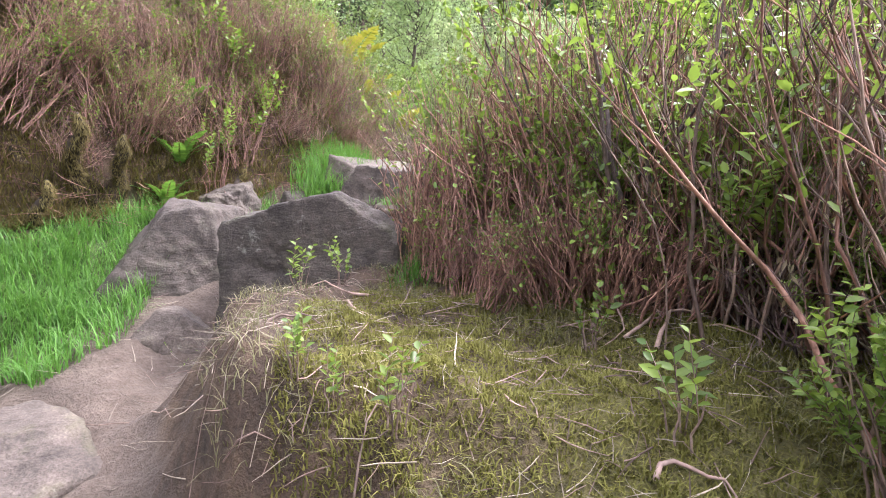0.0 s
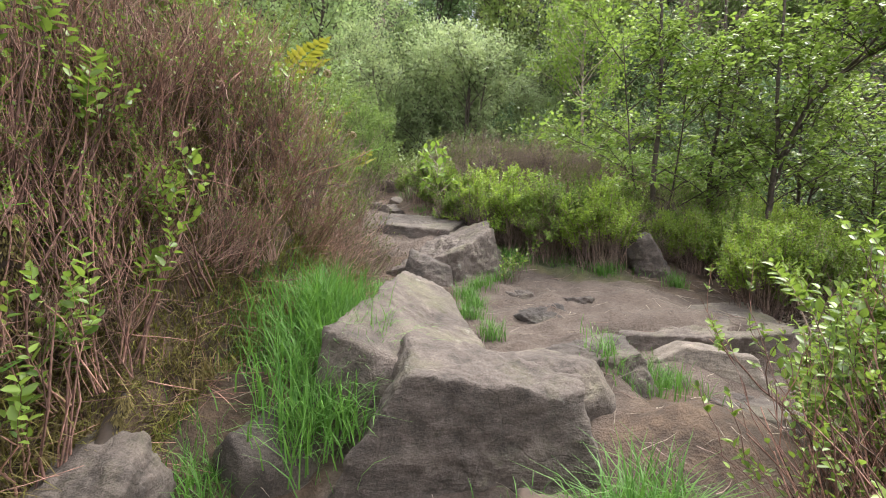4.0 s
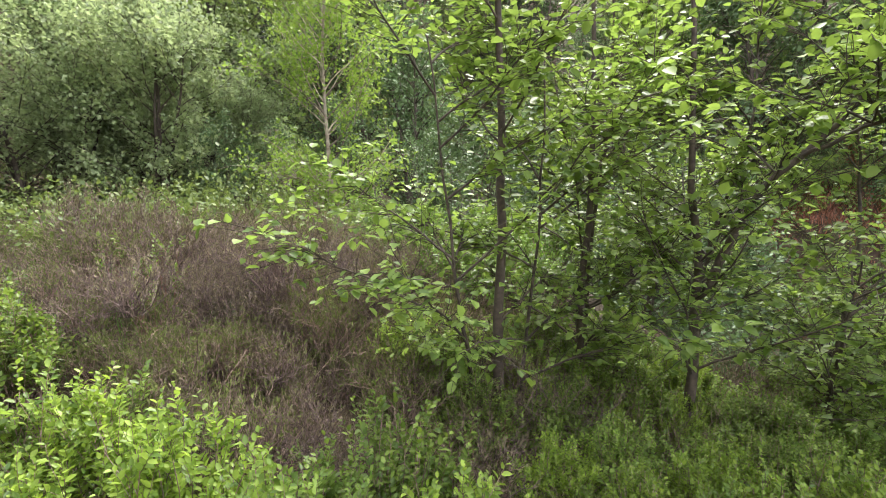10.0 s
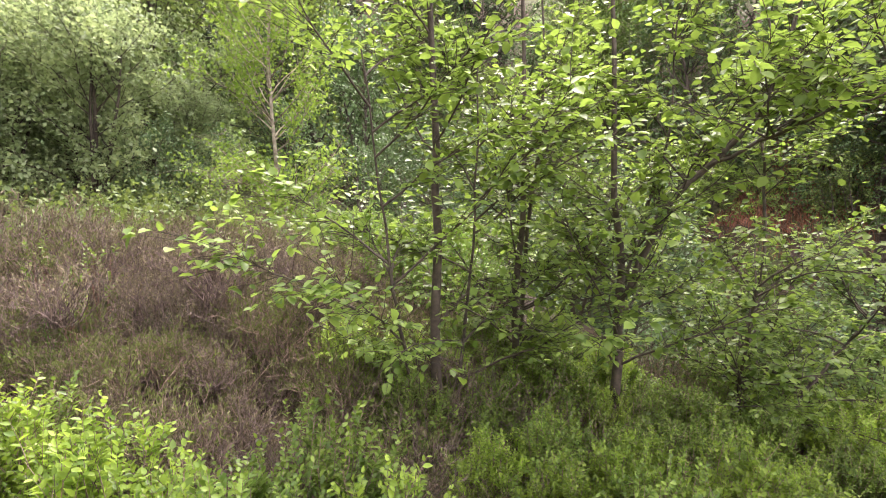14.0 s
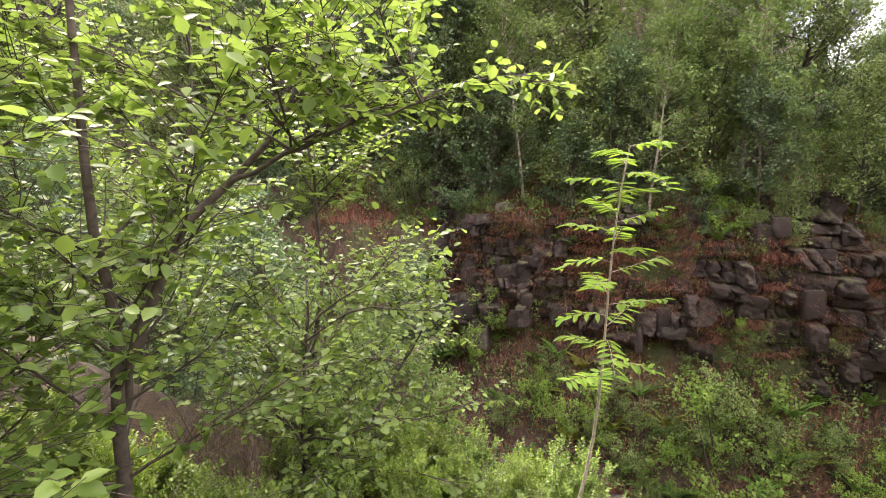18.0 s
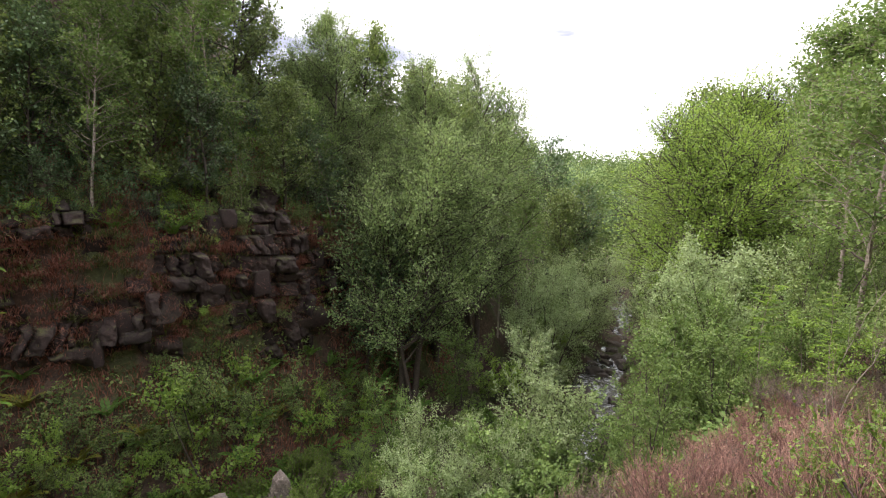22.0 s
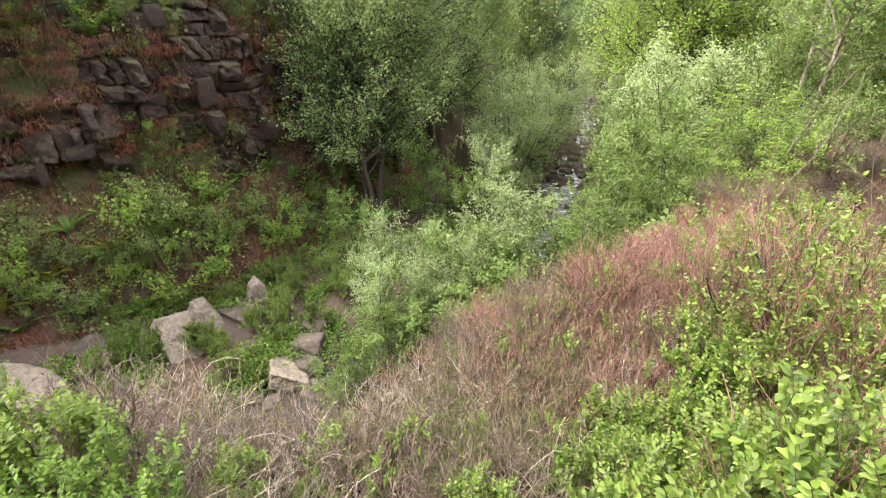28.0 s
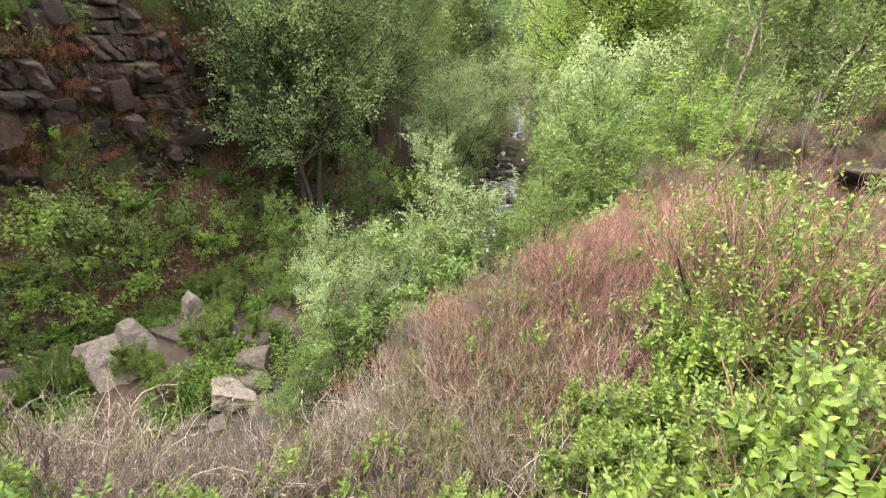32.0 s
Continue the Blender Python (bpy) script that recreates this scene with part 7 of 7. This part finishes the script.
# drifts that break up the heather slopes
HR = [DRIFT[2], DRIFT[2], DRIFT[0], BANKSPRIG, BANKSPRIG]
put(DRIFT[2], 3.0, -0.9)
put(DRIFT[3], 3.3, 1.2)
for x, y in places_in(64, 1.6, 5.2, -7.5, 0.2, gr, lambda x, y: x > 2.5 or y < -3.2, 0.3):
    more(HR[int(gr.integers(5))], x, y, gr.uniform(0, 360), gr.uniform(0.7, 1.1), tilt=(gr.uniform(-12, 12), gr.uniform(-6, 25)))
HG = [DRIFT[1], DRIFT[3], DRIFT[0], BANKSPRIG, BIL[0]]
for x, y in places_in(54, 2.9, 6.6, -0.4, 3.2, gr, None, 0.32):
    more(HG[int(gr.integers(5))], x, y, gr.uniform(0, 360), gr.uniform(0.45, 0.75) * (0.75 if y > 1.2 else 1.0), tilt=(gr.uniform(-10, 10), gr.uniform(-4, 20)))
# heather and moss hugging the face of the bank
for x, y in places_in(46, -2.3, -0.75, -1.4, 4.6, gr, lambda x, y: bank_x(y) - 0.42 < x < bank_x(y) - 0.08, 0.16):
    more(HEATH[int(gr.choice([0, 0, 2]))], x, y, gr.uniform(0, 360), gr.uniform(0.32, 0.52), tilt=(gr.uniform(-10, 10), gr.uniform(20, 50)))
GREYLEG = bare_shrub("leggy shrub with brown half-bare stems", 30, 0.95, 0.26, 260, 0.034, (0.0, 0.0), twig=M_TWIG)
put(GREYLEG, 1.9, -0.6)
for x, y in places_in(11, 0.9, 2.3, -1.2, 0.8, gr, thicket, 0.25):
    more(GREYLEG, x, y, gr.uniform(0, 360), gr.uniform(0.6, 1.0))

# green shoots in the heather below the standing place
for x, y in places_in(16, 2.3, 3.8, 1.2, 3.3, gr, lambda x, y: not near_line(x, y, WALKED, 0.5), 0.2):
    more((BIL[0], BIL[1], BANKSPRIG)[int(gr.integers(3))], x, y, gr.uniform(0, 360), gr.uniform(0.4, 0.75))

# growth that closes over the path farther up the hill
for x, y, s in ((-1.9, 8.9, 0.5), (-2.1, 9.6, 0.6), (-2.6, 10.4, 0.7), (-2.9, 11.4, 0.8), (-3.4, 12.4, 0.8), (-2.2, 10.9, 0.6), (-3.1, 10.0, 0.6), (-4.2, 13.6, 0.9), (-3.8, 14.8, 0.9)):
    more(BUSH2 if s < 0.75 else BUSH, x, y, gr.uniform(0, 360), s)
for x, y in places_in(26, -3.6, -1.0, 5.9, 11.0, gr, lambda x, y: 0.75 < abs(x - trail_x(y)) < 1.3 or y > 8.8, 0.35):
    more(DRIFT[int(gr.integers(2))], x, y, gr.uniform(0, 360), gr.uniform(0.7, 1.0))
# broad-leaved bilberry at the edge of the slope
GREEN = bilberry("bright bilberry bush with broad fresh leaves", 64, 0.6, 0.32, 2900, 0.038)
put(GREEN, 2.02, 1.2, 0, 0.85)
for x, y, k in ((1.5, 1.55, 1.25), (1.74, 1.72, 1.2), (1.42, 1.32, 1.2), (1.66, 1.4, 1.15), (1.95, 1.6, 1.0)):
    more(GREEN, x, y, 97 * x, k)
for x, y, s in ((2.28, 1.05, 0.7), (1.8, 0.98, 0.95), (1.62, 1.2, 0.8), (1.95, 0.72, 0.9), (1.7, 0.6, 1.0), (1.85, 0.35, 1.05), (1.6, 0.2, 1.1), (1.92, 0.0, 1.0), (1.45, 0.9, 1.0), (2.2, 0.45, 0.6), (1.45, 0.5, 1.1), (1.75, -0.3, 1.0), (2.1, 0.2, 0.95), (2.3, -0.1, 0.9), (2.0, -0.55, 1.0), (2.35, 0.75, 0.75), (2.15, 0.95, 0.75), (2.45, -0.6, 0.8)):
    more(GREEN, x, y, gr.uniform(0, 360), s)
for x, y in places_in(14, 2.3, 3.6, -2.5, 0.8, gr, None, 0.3):
    more(BANKSPRIG, x, y, gr.uniform(0, 360), gr.uniform(0.45, 0.8))

# bilberry under the birches, half of it brightened in colour against their shade
for x, y in places_in(20, 1.7, 3.4, 4.85, 6.1, gr, None, 0.28):
    more(BIGBIL[int(gr.integers(2))], x, y, gr.uniform(0, 360), gr.uniform(0.42, 0.62))

# trees and bushes that close the gap up the hill, and scrub on the brow of the crag
for x, y, s in ((-7.0, 27.5, 1.0), (-8.2, 31, 1.1), (-9.4, 35, 1.1), (-6.2, 24.5, 0.8), (-5.4, 22.0, 0.7)):
    more(PALE, x, y, gr.uniform(0, 360), s)
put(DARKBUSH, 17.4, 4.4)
# dark shrubs added between the willows as shaded gaps
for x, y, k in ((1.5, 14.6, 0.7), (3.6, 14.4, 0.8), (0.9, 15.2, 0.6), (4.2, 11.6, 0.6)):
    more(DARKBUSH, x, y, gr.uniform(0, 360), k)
for k in range(13):
    y = -6.5 + 1.25 * k + gr.uniform(-0.3, 0.3)
    more(WOODS[(0, 2, 1)[k % 3]], float(wall_x(y)) + 2.95 + gr.uniform(-0.2, 0.5), y, gr.uniform(0, 360), gr.uniform(0.55, 0.8) * (0.62 if y < -1.5 else 1.0), tilt=(0, gr.uniform(-14, -4)))
for x, y in places_in(96, 15.8, 24, -8, 16, gr, lambda x, y: 2.6 < x - wall_x(y) < 9, 0.75):
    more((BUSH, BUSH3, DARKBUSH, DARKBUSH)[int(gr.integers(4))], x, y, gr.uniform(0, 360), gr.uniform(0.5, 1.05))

# leafy shoots rooted in the face of the bank
for x, y in places_in(40, -2.1, -0.75, -0.6, 4.3, gr, lambda x, y: bank_x(y) - 0.5 < x < bank_x(y) - 0.08, 0.17):
    more(SHRUB[int(gr.integers(3))], x, y, gr.uniform(0, 360), gr.uniform(0.36, 0.6), tilt=(gr.uniform(-10, 10), gr.uniform(5, 30)))

# green-brown heather and bilberry low on the slope
for x, y in places_in(16, 2.4, 3.5, 0.0, 1.7, gr, None, 0.3):
    more(DRIFT[1], x, y, gr.uniform(0, 360), gr.uniform(0.55, 0.85))
for x, y in places_in(14, 2.2, 3.4, -1.0, 1.6, gr, None, 0.25):
    more(BIL[int(gr.integers(2))], x, y, gr.uniform(0, 360), gr.uniform(0.35, 0.65))

# bright bilberry beyond the heather
for x, y, s in ((-0.2, 9.3, 1.1), (0.7, 9.3, 1.0), (-0.7, 9.9, 1.2), (0.3, 10.3, 1.2)):
    more(BIL[int(gr.integers(2))], x, y, gr.uniform(0, 360), s)
# round clumps between the stones of the ravine floor
for x, y, s in ((11.7, -0.95, 1.7), (11.9, -0.5, 1.4), (12.1, -1.3, 1.5), (11.9, 0.75, 1.5), (13.1, 1.8, 1.3), (12.7, 2.0, 1.2), (10.8, 0.6, 1.4), (13.6, -0.4, 1.3), (14.0, 0.6, 1.4), (12.9, -2.0, 1.5)):
    more(BIL[int(gr.integers(2))], x, y, gr.uniform(0, 360), s)


def mossy_root(height, width):
    """Old heather root hung with moss, leaning against the bank."""
    ob = plant("mossy_root", "old heather root hung with tan and green moss", "root", "mossy roots of the bank")
    k = 9
    s = np.linspace(0, 1, k)
    line = np.stack([RNG.normal(scale=0.015, size=k).cumsum() - 0.14 * s, RNG.normal(scale=0.02, size=k).cumsum(), -0.1 + (height + 0.1) * s], 1)
    part("root", Bag().tubes(line[None], (width * np.sqrt(np.clip(1.02 - s ** 2, 0.02, 1)) * RNG.uniform(0.8, 1.2, k))[None], 7), M_PEAT, ob, smooth=True)
    n = 2600
    q, w = on_lines(line[None], n, 0.0, 1.0)
    a = rand(n, 0, 2 * np.pi)
    out = np.stack([np.cos(a), np.sin(a), np.zeros(n)], 1)
    q = q + out * width * np.sqrt(np.clip(1.05 - np.clip(q[:, 2:] / height, 0, 1) ** 2, 0.03, 1)) * rand((n, 1), 0.8, 1.15)
    bag = Bag().leaves(q, unit(out * rand((n, 1), 0.15, 0.6) + RNG.normal(scale=0.25, size=(n, 3)) + np.array([0, 0, -0.9])), out, rand(n, 0.012, 0.03), 0.005, 0.2, False)
    tagged(part("moss", bag, M_BANKMOSS, ob), kind="stuff")
    return ob


ROOTS = [mossy_root(0.3, 0.05), mossy_root(0.34, 0.045), mossy_root(0.24, 0.06)]
rooted = places_in(18, -2.0, -0.8, -0.9, 1.3, gr, lambda x, y: bank_x(y) - 0.3 < x < bank_x(y) + 0.02, 0.16)
sow(ROOTS, rooted, gr, 0.8, 1.3, 0.02, 10)

# feathery heather, dead grey tufts and a bleached branch on the near slope
for x, y, s in ((3.15, 0.25, 1.2), (3.4, 0.45, 1.1), (3.0, 0.5, 1.0), (3.3, 0.05, 1.0)):
    more(HEATH2[1], x, y, gr.uniform(0, 360), s)
for x, y, s in ((3.5, 1.75, 0.95), (3.7, 2.0, 0.9), (3.3, 1.5, 0.8), (4.0, 1.6, 0.9), (3.9, 2.3, 0.8)):
    more(HEATH2[2], x, y, gr.uniform(0, 360), s)
more(BARE, 2.98, 1.72, 40, 0.34, tilt=(10, -12))

# leafy shoots before the first boulder
for x, y, s in ((0.3, -0.42, 0.7), (0.5, -0.46, 0.75), (0.66, -0.4, 0.8)):
    more(SPRIG, x, y, gr.uniform(0, 360), s)
for x, y, s, t in ((0.42, -0.4, 0.13, 8), (0.1, -0.42, 0.15, 40), (0.28, -0.44, 0.1, -15)):
    more(BARE, x, y, gr.uniform(0, 360), s, tilt=(0, t))
# turf and loose roots on the overhanging sod
n = 520
q = np.stack([gr.normal(0.4, 0.11, n), gr.normal(1.1, 0.09, n), np.full(n, 0.31)], 1)
grass("grass", "short pale grass on the overhanging sod", q, 0.075, 0.0032, 1.1, M_GRASS)
n = 70
ra = gr.uniform(math.pi, 2 * math.pi, n)
rp = np.stack([0.4 + 0.24 * np.cos(ra), 1.12 + 0.18 * np.sin(ra), gr.uniform(0.16, 0.3, n)], 1)
rl = wander(rp, np.stack([np.cos(ra) * 0.5, np.sin(ra) * 0.5, np.full(n, -0.7)], 1), gr.uniform(0.06, 0.17, n)[:, None], 6, 0.3, -0.1, gr)
tagged(new("roots", Bag().tubes(rl, np.linspace(0.0022, 0.0007, 6)[None] * np.ones((n, 1)), 4).mesh("roots", M_TWIG, True)), "fine roots hanging from the sod", "roots", kind="stuff")
# lush grass on the bank beside the first boulder
q = np.stack([gr.uniform(-1.35, -0.5, 5200), gr.uniform(-0.75, 0.6, 5200)], 1)
q = q[(q[:, 0] < -0.62 - 0.35 * q[:, 1]) & (q[:, 0] > bank_x(0.0) - 0.2)]
grass("grass", "thick fresh grass on the low bank", clumped(np.concatenate([q, land(q[:, 0], q[:, 1])[:, None]], 1), 0.15, 0.85), 0.15, 0.0048, 1.0, M_GRASS, 0.5)
